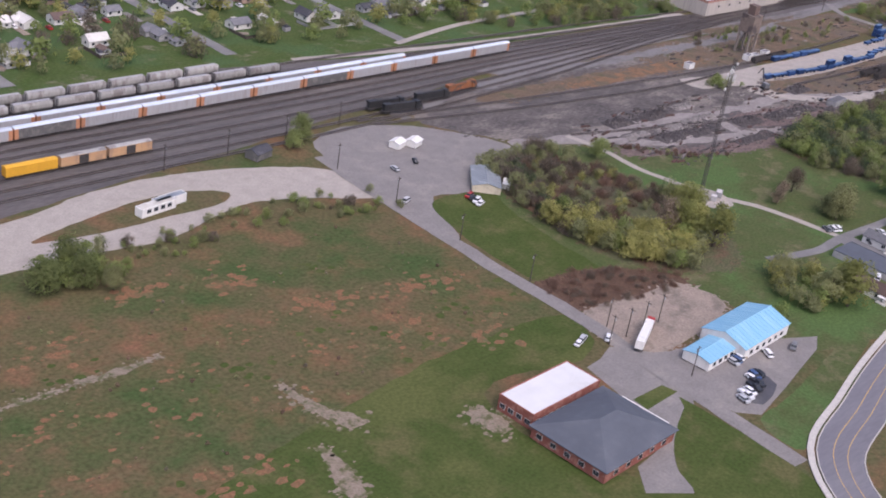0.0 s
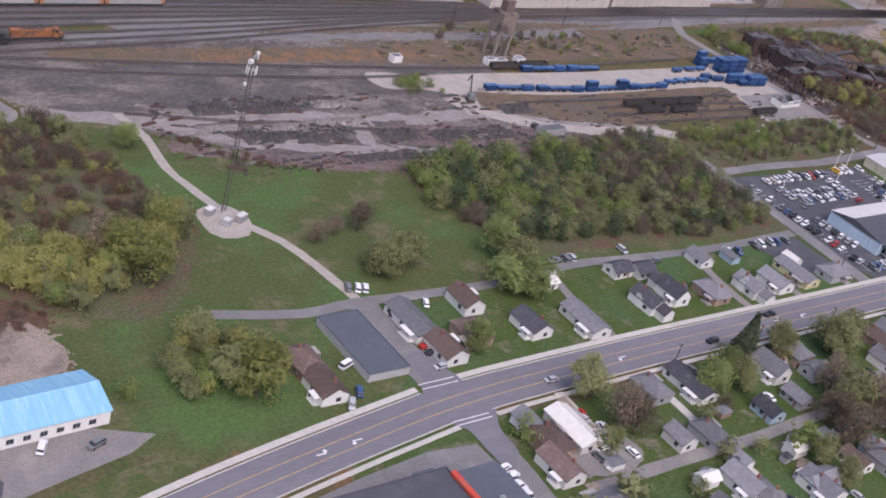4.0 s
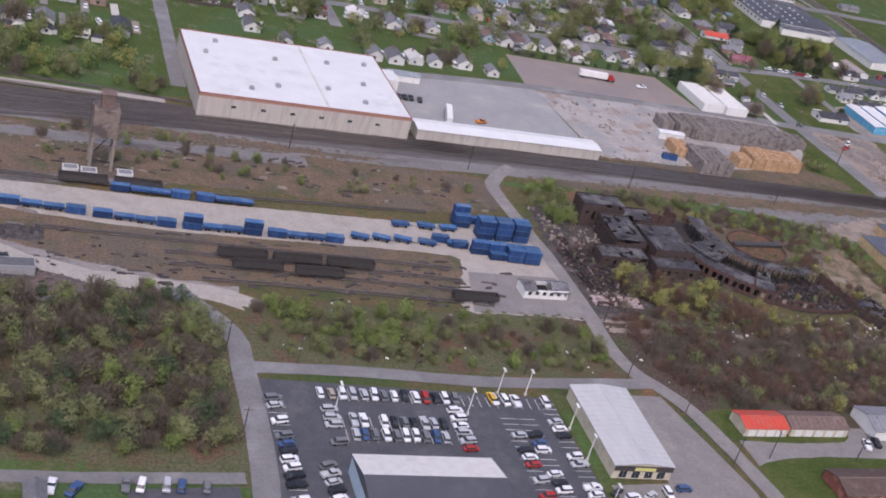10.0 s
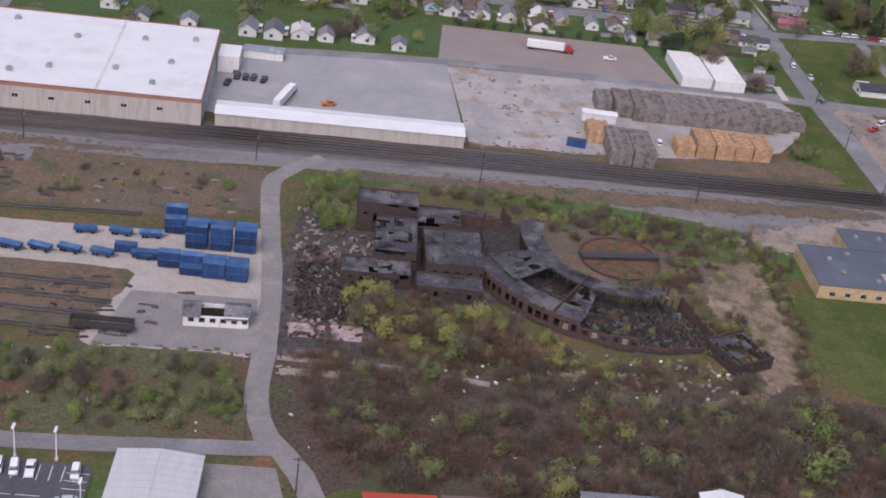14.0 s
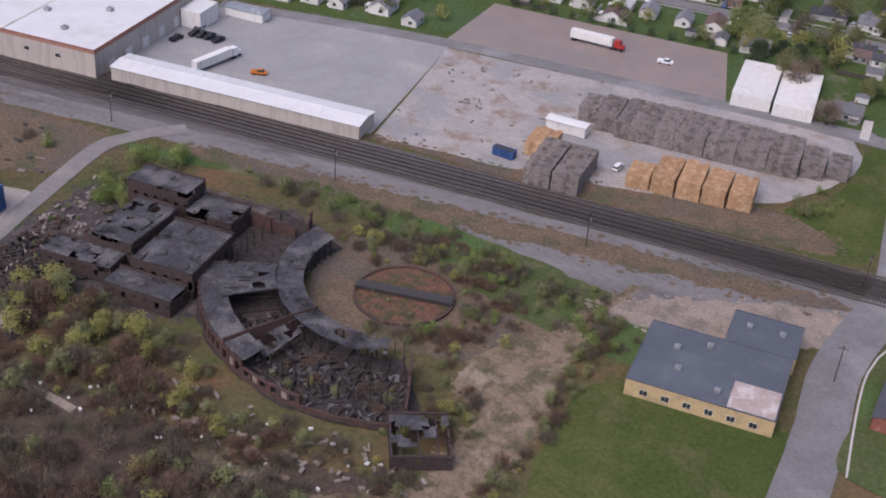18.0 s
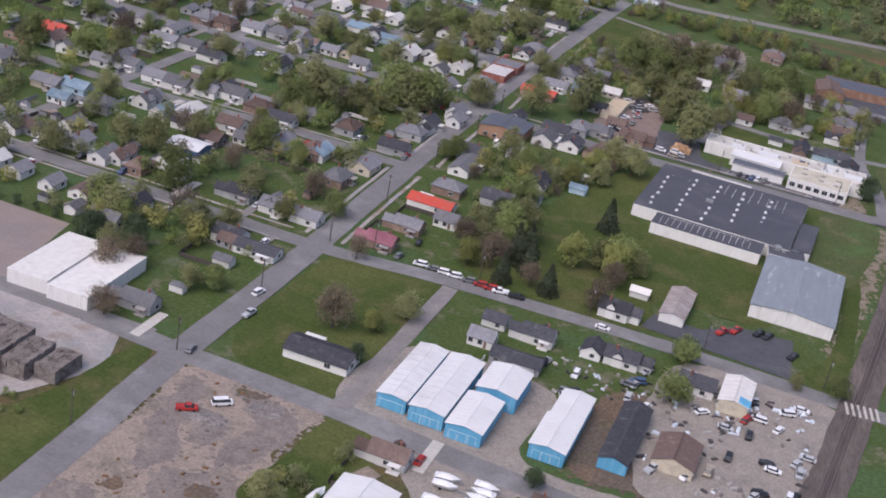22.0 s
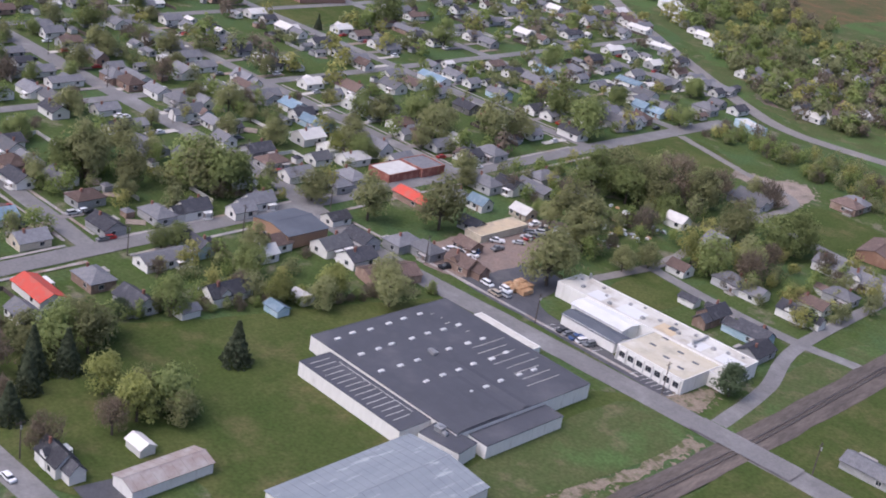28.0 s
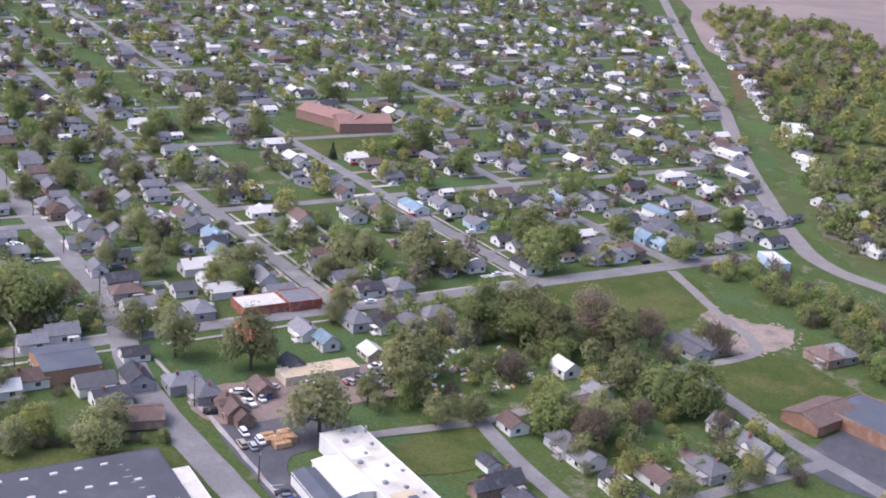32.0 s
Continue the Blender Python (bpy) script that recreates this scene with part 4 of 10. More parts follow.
# ---- materials of the things ----
ROOFS = {
    "k": mat("dark_shingles", (0.05, 0.051, 0.06), (0.07, 0.07, 0.078), 1.2, 0.9, spots=(0.11, 0.11, 0.115), spot_size=4, spot_edge=(0.55, 0.7), vary=0.25, fine=(0.4, 0.35)),
    "g": mat("grey_shingles", (0.18, 0.18, 0.19), (0.14, 0.14, 0.15), 1.4, 0.9, spots=(0.20, 0.195, 0.195), spot_size=4, spot_edge=(0.55, 0.7), vary=0.35, fine=(0.4, 0.3)),
    "b": mat("brown_shingles", (0.145, 0.105, 0.09), (0.115, 0.085, 0.075), 1.3, 0.9, spots=(0.19, 0.145, 0.125), spot_size=4, spot_edge=(0.55, 0.7), vary=0.3, fine=(0.4, 0.35)),
    "l": mat("pale_roofing", (0.60, 0.58, 0.54), (0.52, 0.50, 0.47), 2.0, 0.7, spots=(0.42, 0.40, 0.37), spot_size=6, spot_edge=(0.6, 0.75), vary=0.15),
    "r": mat("red_metal_roof", (0.52, 0.075, 0.045), (0.45, 0.07, 0.045), 1.5, 0.5, spots=(0.40, 0.10, 0.07), spot_size=4, vary=0.1),
    "u": mat("blue_grey_shingles", (0.17, 0.24, 0.29), (0.14, 0.20, 0.25), 1.3, 0.85, spots=(0.22, 0.28, 0.32), spot_size=4, vary=0.2),
    "m": mat("maroon_metal_roof", (0.22, 0.075, 0.10), (0.18, 0.065, 0.085), 1.5, 0.6, spots=(0.25, 0.11, 0.13), spot_size=4),
}
WALLS = {
    "w": mat("white_siding", (0.66, 0.65, 0.62), (0.58, 0.57, 0.54), 0.9, 0.8, spots=(0.50, 0.48, 0.44), spot_size=3, spot_edge=(0.6, 0.75), vary=0.12, stretch=(0.4, 0.4, 3)),
    "c": mat("cream_siding", (0.52, 0.46, 0.36), (0.45, 0.40, 0.31), 0.9, 0.8, spots=(0.38, 0.33, 0.27), spot_size=3, vary=0.15, stretch=(0.4, 0.4, 3)),
    "y": mat("yellow_siding", (0.56, 0.52, 0.30), (0.50, 0.46, 0.27), 0.9, 0.8, spots=(0.42, 0.38, 0.25), spot_size=3, stretch=(0.4, 0.4, 3)),
    "b": mat("tan_brick", (0.27, 0.19, 0.15), (0.22, 0.155, 0.125), 0.35, 0.9, spots=(0.33, 0.25, 0.20), spot_size=2.5, vary=0.2),
    "u": mat("pale_blue_siding", (0.34, 0.46, 0.53), (0.29, 0.40, 0.47), 0.9, 0.8, spots=(0.42, 0.50, 0.55), spot_size=3, vary=0.15, stretch=(0.4, 0.4, 3)),
    "g": mat("grey_siding", (0.36, 0.36, 0.36), (0.31, 0.31, 0.31), 0.9, 0.8, spots=(0.26, 0.26, 0.26), spot_size=3, vary=0.2, stretch=(0.4, 0.4, 3)),
    "k": mat("dark_siding", (0.13, 0.125, 0.12), (0.10, 0.10, 0.098), 0.9, 0.8, spots=(0.17, 0.16, 0.15), spot_size=3),
    "l": mat("pale_metal_wall", (0.55, 0.53, 0.48), (0.49, 0.47, 0.43), 0.9, 0.6, spots=(0.42, 0.40, 0.37), spot_size=3, stretch=(3, 3, 0.3)),
    "r": mat("red_brick", (0.27, 0.105, 0.08), (0.21, 0.085, 0.068), 0.35, 0.9, spots=(0.33, 0.16, 0.125), spot_size=2.5, vary=0.15),
}
ROOF_WORD = {"k": "dark", "g": "grey", "b": "brown", "l": "pale", "r": "red metal", "u": "blue-grey", "m": "maroon"}
WALL_WORD = {"w": "white", "c": "cream", "y": "pale yellow", "b": "tan brick", "u": "pale blue", "g": "grey", "k": "dark", "l": "pale metal", "r": "red brick"}
GLASS = mat("window_glass", (0.045, 0.05, 0.06), (0.03, 0.035, 0.04), 1.0, 0.12)
TRIM = mat("white_trim", (0.68, 0.67, 0.64), (0.60, 0.59, 0.56), 1.0, 0.7)
DOOR = mat("painted_door", (0.20, 0.13, 0.10), (0.15, 0.10, 0.08), 1.0, 0.7, vary=0.5)
BRICK_STACK = mat("chimney_brick", (0.26, 0.13, 0.10), (0.20, 0.10, 0.08), 0.4, 0.9)
PORCH = mat("porch_floor", (0.34, 0.32, 0.30), (0.28, 0.265, 0.25), 1.0, 0.9)
BARK = mat("bark", (0.10, 0.085, 0.07), (0.07, 0.058, 0.048), 0.5, 0.95, bump=0.05)
TIMBER = mat("weathered_pole", (0.10, 0.085, 0.075), (0.075, 0.065, 0.058), 0.8, 0.95)
STEEL = mat("galvanised_steel", (0.42, 0.42, 0.42), (0.34, 0.34, 0.34), 1.0, 0.45, 0.6)
DARK_STEEL = mat("dark_steel", (0.06, 0.058, 0.058), (0.09, 0.08, 0.075), 1.0, 0.6, 0.4)
TYRE = mat("tyre_rubber", (0.025, 0.025, 0.026), (0.035, 0.035, 0.035), 0.3, 0.9)


# ---- houses ----
def gable(w, d, h, pitch, over=0.4, thick=0.18):
    """The walls and the roof of a house whose ridge runs along x: w long, d deep, h to the eaves."""
    ridge = h + pitch * d / 2
    walls = prism([(-d / 2, 0), (d / 2, 0), (d / 2, h), (0, ridge), (-d / 2, h)], -w / 2, w / 2)
    e = d / 2 + over
    low = h - pitch * over
    roof = prism([(-e, low + 0.02), (0, ridge + 0.02), (e, low + 0.02), (e, low + 0.02 + thick), (0, ridge + 0.02 + thick), (-e, low + 0.02 + thick)], -w / 2 - over, w / 2 + over)
    bmesh.ops.recalc_face_normals(roof, faces=roof.faces)
    return walls, roof, ridge


def hip(w, d, h, pitch, over=0.4, thick=0.2):
    e, k = d / 2 + over, w / 2 + over
    run = min(e, k - 0.3)
    top = h + pitch * run
    bm = bmesh.new()
    base = [bm.verts.new(p) for p in ((-k, -e, h), (k, -e, h), (k, e, h), (-k, e, h))]
    lip = [bm.verts.new((v.co.x, v.co.y, h + thick)) for v in base]
    r0, r1 = bm.verts.new((-k + run, 0, top + thick)), bm.verts.new((k - run, 0, top + thick))
    bm.faces.new(base[::-1])
    for i in range(4):
        bm.faces.new((base[i], base[(i + 1) % 4], lip[(i + 1) % 4], lip[i]))
    bm.faces.new((lip[0], lip[1], r1, r0))
    bm.faces.new((lip[2], lip[3], r0, r1))
    bm.faces.new((lip[1], lip[2], r1))
    bm.faces.new((lip[3], lip[0], r0))
    walls = boxes((-w / 2, -d / 2, 0, w / 2, d / 2, h))
    return walls, bm, top


_win = {}


def window_mesh(wide, high):
    key = (wide, high)
    if key not in _win:
        bm = boxes((-wide / 2 - 0.1, -0.05, -0.1, wide / 2 + 0.1, 0.05, high + 0.1))
        n = len(bm.faces)
        add_box(bm, -wide / 2, -0.09, 0, -0.03, -0.052, high, 1)
        add_box(bm, 0.03, -0.09, 0, wide / 2, -0.052, high, 1)
        me = bpy.data.meshes.new("window")
        bm.to_mesh(me)
        bm.free()
        me.materials.append(TRIM)
        me.materials.append(GLASS)
        _win[key] = me
    return _win[key]


_door = {}


def door_mesh(wide=1.0, high=2.05, material=None):
    material = material or DOOR
    key = (wide, high, material.name)
    if key not in _door:
        bm = boxes((-wide / 2 - 0.08, -0.04, 0, wide / 2 + 0.08, 0.06, high + 0.08))
        add_box(bm, -wide / 2, -0.08, 0.02, wide / 2, -0.042, high, 1)
        me = bpy.data.meshes.new("door")
        bm.to_mesh(me)
        bm.free()
        me.materials.append(TRIM)
        me.materials.append(material)
        _door[key] = me
    return _door[key]


SHAPES = {  # length along the ridge, depth, eaves height, pitch
    "a": (11.5, 8.2, 2.9, 0.55), "b": (8.5, 6.8, 2.7, 0.6), "c": (11.0, 7.0, 3.2, 0.75), "d": (16.5, 8.0, 2.8, 0.42),
    "g": (6.5, 4.6, 2.4, 0.5),
}
_house_stock = {}


def build_house(shape, roof, wall):
    w, d, h, pitch = SHAPES[shape]
    root = empty("garage" if shape == "g" else "house", Matrix(), f"{WALL_WORD[wall]} {'garage' if shape == 'g' else 'house'} with a {ROOF_WORD[roof]} roof on a grass lot", "garage" if shape == "g" else "house", "houses of the town")
    made = hip(w, d, h, pitch) if shape == "a" and roof in "gb" and wall in "gb" else gable(w, d, h, pitch)
    body = part("wall", made[0], WALLS[wall], root)
    part("roof", made[1], ROOFS[roof], root)
    if shape == "c":
        cw, cr, _ = gable(4.6, 5.0, h * 0.92, pitch)
        for bm in (cw, cr):
            bmesh.ops.transform(bm, matrix=pose(-w / 2 - 1.9, -0.7, -0.01), verts=bm.verts)
        part("wing", cw, WALLS[wall], root)
        part("wing_roof", cr, ROOFS[roof], root)
        dw, dr, _ = gable(3.4, 3.0, h + 0.9, pitch, 0.25)
        for bm in (dw, dr):
            bmesh.ops.transform(bm, matrix=pose(w * 0.1, 2.0, 0, 0, 0, 90), verts=bm.verts)
        part("dormer", dw, WALLS[wall], root)
        part("dormer_roof", dr, ROOFS[roof], root)
    if shape in "ac":
        part("chimney", boxes((w * 0.18, 0.5, h, w * 0.18 + 0.7, 1.1, h + pitch * d / 2 + 0.9), (w * 0.18 - 0.06, 0.44, h + pitch * d / 2 + 0.9, w * 0.18 + 0.76, 1.16, h + pitch * d / 2 + 1.05)), BRICK_STACK, root)
    if shape in "acd":
        part("porch", boxes((w * 0.1, -d / 2 - 2.0, 0, w * 0.42, -d / 2, 0.35), (w * 0.1, -d / 2 - 2.1, 2.45, w * 0.42, -d / 2, 2.6), (w * 0.1, -d / 2 - 1.95, 0.35, w * 0.1 + 0.14, -d / 2 - 1.8, 2.45), (w * 0.42 - 0.14, -d / 2 - 1.95, 0.35, w * 0.42, -d / 2 - 1.8, 2.45)), TRIM if wall == "w" else PORCH, root)
    if shape == "g":
        share("door", door_mesh(3.0, 2.1, TRIM), root, pose(w / 2, 0, 0, 0, 0, 90))
    else:
        share("door", door_mesh(), root, pose(w * 0.22, -d / 2, 0.1))
        big = window_mesh(1.5, 1.3)
        spots = [(w * 0.02, -d / 2, 0), (-w * 0.2, d / 2, 180), (w / 2, d * 0.1, 90), (-w / 2, d * 0.1, -90)]
        if shape in "bd":
            spots.append((-w * 0.36, -d / 2, 0))
        for x, y, a in spots:
            share("window", big, root, pose(x, y, 1.0, 0, 0, a))
    return root


def home(x, y, code):
    """code: shape, 0 or 1 for a ridge along or across the streets, roof and wall."""
    shape, turn, roof, wall = code
    key = shape + roof + wall
    k = 0.9 if 440 < y < 600 else 1.0
    a = 90 * int(turn) + (180 if (int(x * 7 + y * 3) % 2) else 0) + random.uniform(-1.5, 1.5)
    if key not in _house_stock:
        _house_stock[key] = build_house(shape, roof, wall)
        _house_stock[key].matrix_world = pose(x, y, _layer[0] - 0.3, 0, 0, a)
        _house_stock[key].scale = (k, k, k)
        return _house_stock[key]
    s = random.uniform(0.93, 1.07)
    ob = copy_thing(_house_stock[key], pose(x, y, _layer[0] - 0.3, 0, 0, a))
    ob.scale = (k * s, k * random.uniform(0.93, 1.07), k * random.uniform(0.95, 1.2))
    return ob


# ---- trees ----
def leafy(m, share_through=0.45):
    """Lets light through thin leaves."""
    n, l = m.node_tree.nodes, m.node_tree.links
    bs, out = n["Principled BSDF"], n["Material Output"]
    tr, mx = n.new("ShaderNodeBsdfTranslucent"), n.new("ShaderNodeMixShader")
    l.new(bs.inputs["Base Color"].links[0].from_socket, tr.inputs["Color"])
    mx.inputs[0].default_value = share_through
    l.new(bs.outputs[0], mx.inputs[1])
    l.new(tr.outputs[0], mx.inputs[2])
    l.new(mx.outputs[0], out.inputs["Surface"])
    return m


def leaf_mat(name, a, b, vary=0.3):
    return leafy(mat(name, a, b, 1.1, 0.9, vary=vary, spots=tuple(c * 1.3 for c in a), spot_size=2.2, spot_edge=(0.5, 0.75)))


LEAF = {
    "g": leaf_mat("spring_leaves", (0.222, 0.258, 0.098), (0.172, 0.205, 0.08)),
    "y": leaf_mat("yellow_green_leaves", (0.27, 0.285, 0.095), (0.21, 0.225, 0.08)),
    "o": leaf_mat("olive_leaves", (0.255, 0.262, 0.122), (0.20, 0.208, 0.10)),
    "b": leaf_mat("budding_twigs", (0.26, 0.206, 0.147), (0.201, 0.165, 0.124)),
    "c": leaf_mat("conifer_needles", (0.088, 0.108, 0.064), (0.11, 0.128, 0.078), 0.15),
    "d": leaf_mat("dark_leaves", (0.0826, 0.112, 0.0649), (0.106, 0.136, 0.0708), 0.15),
}


def leaf_cloud(rng, n, shape, size, seed):
    """Vertices and faces of n little leaf clumps; shape gives a point from three random numbers."""
    vs, fs = [], []
    for i in range(n):
        c = np.array(shape(rng))
        out = c - np.array((0, 0, 4.5))
        w = out / (np.linalg.norm(out) + 0.1) + np.array((0, 0, 0.45)) + rng.normal(size=3) * 0.5
        w /= np.linalg.norm(w)
        u = np.cross(w, rng.normal(size=3))
        u /= np.linalg.norm(u)
        v = np.cross(w, u)
        s = size * rng.uniform(0.55, 1.3)
        b = len(vs)
        for q in (c + u * s * 1.25, c - u * s * 0.7 + v * s * rng.uniform(0.7, 1.2), c - u * s * rng.uniform(0.5, 0.8) - v * s):
            vs.append(tuple(q))
        fs.append((b, b + 1, b + 2))
    return vs, fs


def twig_cloud(rng, n, shape, length, wide):
    """Vertices and faces of n thin bare twigs that fan upwards and outwards."""
    vs, fs = [], []
    for i in range(n):
        c = np.array(shape(rng))
        w = np.array((c[0] * 0.09, c[1] * 0.09, 0.75)) + rng.normal(size=3) * 0.38
        w /= np.linalg.norm(w)
        u = np.cross(w, rng.normal(size=3))
        u /= np.linalg.norm(u)
        s = length * rng.uniform(0.5, 1.4)
        b = len(vs)
        for q in (c - w * s * 0.5 + u * wide, c - w * s * 0.5 - u * wide, c + w * s * 0.5):
            vs.append(tuple(q))
        fs.append((b, b + 1, b + 2))
    return vs, fs


def crown_shape(rng, radius, base, top, lobes):
    """Lobes of leaves on the outside of an uneven crown, with gaps between them."""
    cs = []
    for i in range(lobes):
        a = rng.uniform(0, 6.283)
        z = rng.uniform(0.12, 1.0)
        r = radius * math.sqrt(max(0.05, 1 - (2 * z - 0.9) ** 2 * 0.85)) * rng.uniform(0.3, 0.8)
        cs.append((r * math.cos(a), r * math.sin(a), base + (top - base) * z * 0.88, radius * rng.uniform(0.26, 0.46)))

    def point(g):
        x, y, z, r = cs[int(g.integers(len(cs)))]
        u = g.normal(size=3)
        u /= np.linalg.norm(u)
        k = r * g.uniform(0.3, 1.35) ** 0.6
        return x + u[0] * k, y + u[1] * k, max(base * 0.8, z + u[2] * k * 0.85)
    return point, cs


def cone_shape(top, radius):
    def point(g):
        z = g.uniform(0.06, 1.0) ** 1.25
        tier = 1 - 0.22 * ((z * 9) % 1)
        r = radius * (1 - z) * tier * g.uniform(0.6, 1.0) + 0.1
        a = g.uniform(0, 6.283)
        return r * math.cos(a), r * math.sin(a), z * top - r * 0.12
    return point


def from_data(name, vs, fs, material):
    me = bpy.data.meshes.new(name)
    me.from_pydata(vs, [], fs)
    me.materials.append(material)
    return me


def build_tree(kind, seed):
    rng = np.random.default_rng(seed)
    word = {"g": "leafy green tree", "y": "yellow-green spring tree", "o": "olive tree in thin spring leaf", "b": "brown budding tree with bare twigs", "c": "dark green conifer", "d": "dense dark green tree"}[kind]
    root = empty("conifer" if kind == "c" else "tree", Matrix(), word + " standing on grass", "tree")
    bm = bmesh.new()
    if kind == "c":
        tube(bm, (0, 0, -0.3), (0, 0, 9), 0.3, 0.05)
        vs, fs = leaf_cloud(rng, 1700, cone_shape(10, 4.0), 0.34, seed)
    else:
        tall = rng.uniform(9, 11)
        point, cs = crown_shape(rng, rng.uniform(5.0, 6.2), 1.8, tall * 1.15, 30)
        tube(bm, (0, 0, -0.3), (0.1, 0.1, 3.2), 0.34, 0.24, 7)
        for x, y, z, r in cs[:9]:
            knee = (x * 0.35, y * 0.35, 3.0 + (z - 3) * 0.45)
            tube(bm, (0.1, 0.1, 2.9), knee, 0.17, 0.1, 5, False)
            tube(bm, knee, (x, y, z), 0.1, 0.03, 4, False)
        thin = {"g": 2800, "y": 2500, "o": 2400, "b": 1300, "d": 3000}[kind]
        vs, fs = leaf_cloud(rng, 500, point, 0.26, seed) if kind == "b" else leaf_cloud(rng, thin, point, 0.31, seed)
        if kind == "b":
            tv, tf = twig_cloud(rng, 900, point, 1.7, 0.09)
            fs += [tuple(q + len(vs) for q in f) for f in tf]
            vs += tv
        if kind == "b":
            for i in range(70):
                a, z = rng.uniform(0, 6.283), rng.uniform(4, tall)
                r = rng.uniform(1.5, 4.5)
                tube(bm, (r * 0.3 * math.cos(a), r * 0.3 * math.sin(a), z * 0.75), (r * math.cos(a), r * math.sin(a), z), 0.06, 0.02, 3, False)
    part("trunk", bm, BARK, root)
    share("crown", from_data("crown", vs, fs, LEAF[kind]), root)
    return root


TREES = {}
_seed = 10
for _k, _n in (("g", 3), ("y", 2), ("o", 4), ("b", 3), ("c", 2), ("d", 1)):
    TREES[_k] = []
    for _i in range(_n):
        _seed += 1
        TREES[_k].append([build_tree(_k, _seed), False])


def tree(x, y, kind, size=1.0):
    stock = random.choice(TREES[kind])
    size *= 1.4 if kind == "c" else 1.16
    m = pose(x, y, _layer[0], 0, 0, random.uniform(0, 360)) @ Matrix.Diagonal((size * random.uniform(0.88, 1.06), size * random.uniform(0.88, 1.06), size * random.uniform(0.85, 1.08), 1))
    if not stock[1]:
        stock[1] = True
        stock[0].matrix_world = m
        return stock[0]
    ob = copy_thing(stock[0], m)
    ob.matrix_basis = m
    return ob


# ---- vehicles ----
PAINT = {k: mat("car_paint_" + k, c, tuple(v * 0.92 for v in c), 1.0, 0.3) for k, c in (("white", (0.72, 0.72, 0.72)), ("silver", (0.42, 0.43, 0.44)), ("grey", (0.16, 0.165, 0.17)), ("black", (0.025, 0.026, 0.03)), ("red", (0.36, 0.035, 0.03)), ("blue", (0.05, 0.09, 0.20)), ("tan", (0.36, 0.31, 0.24)), ("yellow", (0.70, 0.42, 0.03)), ("orange", (0.50, 0.17, 0.03)), ("green", (0.05, 0.12, 0.07)))}
_wheel = None


def wheel_mesh():
    global _wheel
    if _wheel is None:
        bm = bmesh.new()
        tube(bm, (0, -0.11, 0), (0, 0.11, 0), 0.34, 0.34, 10)
        _wheel = bpy.data.meshes.new("wheel")
        bm.to_mesh(_wheel)
        bm.free()
        _wheel.materials.append(TYRE)
    return _wheel


_axle = []


def axle_mesh():
    if not _axle:
        bm = bmesh.new()
        for s in (-0.85, 0.85):
            tube(bm, (0, s - 0.11, 0), (0, s + 0.11, 0), 0.34, 0.34, 10)
        tube(bm, (0, -0.75, 0), (0, 0.75, 0), 0.06, 0.06, 5, False)
        me = bpy.data.meshes.new("axle")
        bm.to_mesh(me)
        bm.free()
        me.materials.append(TYRE)
        _axle.append(me)
    return _axle[0]


def loft(bm, rings, mi=0, cap=True):
    rs = [[bm.verts.new(p) for p in r] for r in rings]
    n = len(rs[0])
    for a, b in zip(rs, rs[1:]):
        for i in range(n):
            bm.faces.new((a[i], a[(i + 1) % n], b[(i + 1) % n], b[i])).material_index = mi
    if cap:
        bm.faces.new(rs[-1]).material_index = mi
        bm.faces.new(rs[0][::-1]).material_index = mi


def slab(x0, x1, y, z, k=0.12):
    return [(x0 + k, -y, z), (x1 - k, -y, z), (x1, -y + k, z), (x1, y - k, z), (x1 - k, y, z), (x0 + k, y, z), (x0, y - k, z), (x0, -y + k, z)]


CAR_FORM = {  # length, half width, bonnet height, cabin from, cabin to, roof height
    "saloon": (4.7, 0.9, 0.92, -1.75, 0.95, 1.45), "suv": (4.8, 0.95, 1.08, -2.25, 0.95, 1.78),
    "pickup": (5.6, 1.0, 1.1, -0.55, 1.35, 1.85), "van": (5.4, 1.0, 1.15, -2.55, 1.7, 2.1), "minivan": (5.0, 0.97, 1.05, -2.3, 1.25, 1.75),
}
_cars = {}


def build_car(form, paint):
    L, y, hb, c0, c1, hr = CAR_FORM[form]
    root = empty("pickup_truck" if form == "pickup" else "van" if form in ("van", "minivan") else "car", Matrix(), f"{paint} {'pickup truck' if form == 'pickup' else 'sports utility car' if form == 'suv' else form} parked on the ground", "pickup" if form == "pickup" else "van" if "van" in form else "car")
    bm = bmesh.new()
    loft(bm, [slab(-L / 2 + 0.1, L / 2 - 0.1, y - 0.08, 0.28), slab(-L / 2, L / 2, y, 0.5), slab(-L / 2, L / 2, y, hb - 0.18), slab(-L / 2 + 0.12, L / 2 - 0.2, y - 0.06, hb)])
    if form == "pickup":
        add_box(bm, -L / 2 + 0.1, -y + 0.06, hb + 0.002, c0, -y + 0.16, hb + 0.14)
        add_box(bm, -L / 2 + 0.1, y - 0.16, hb + 0.002, c0, y - 0.06, hb + 0.14)
    loft(bm, [slab(c0 + 0.26, c1 - 0.16, y - 0.19, hr - 0.085), slab(c0 + 0.36, c1 - 0.32, y - 0.26, hr)])
    part("body", bm, PAINT[paint], root)
    bm = bmesh.new()
    loft(bm, [slab(c0 - 0.05, c1 + 0.45, y - 0.09, hb - 0.01), slab(c0 + 0.28, c1 - 0.2, y - 0.2, hr - 0.09)])
    part("glass", bm, GLASS, root, "dark glass")
    for nm, sx in (("rear_axle", -0.3), ("front_axle", 0.31)):
        share(nm, axle_mesh(), root, pose(sx * L, 0, 0.34) @ Matrix.Diagonal((1, (y - 0.1) / 0.85, 1, 1)))
    return root


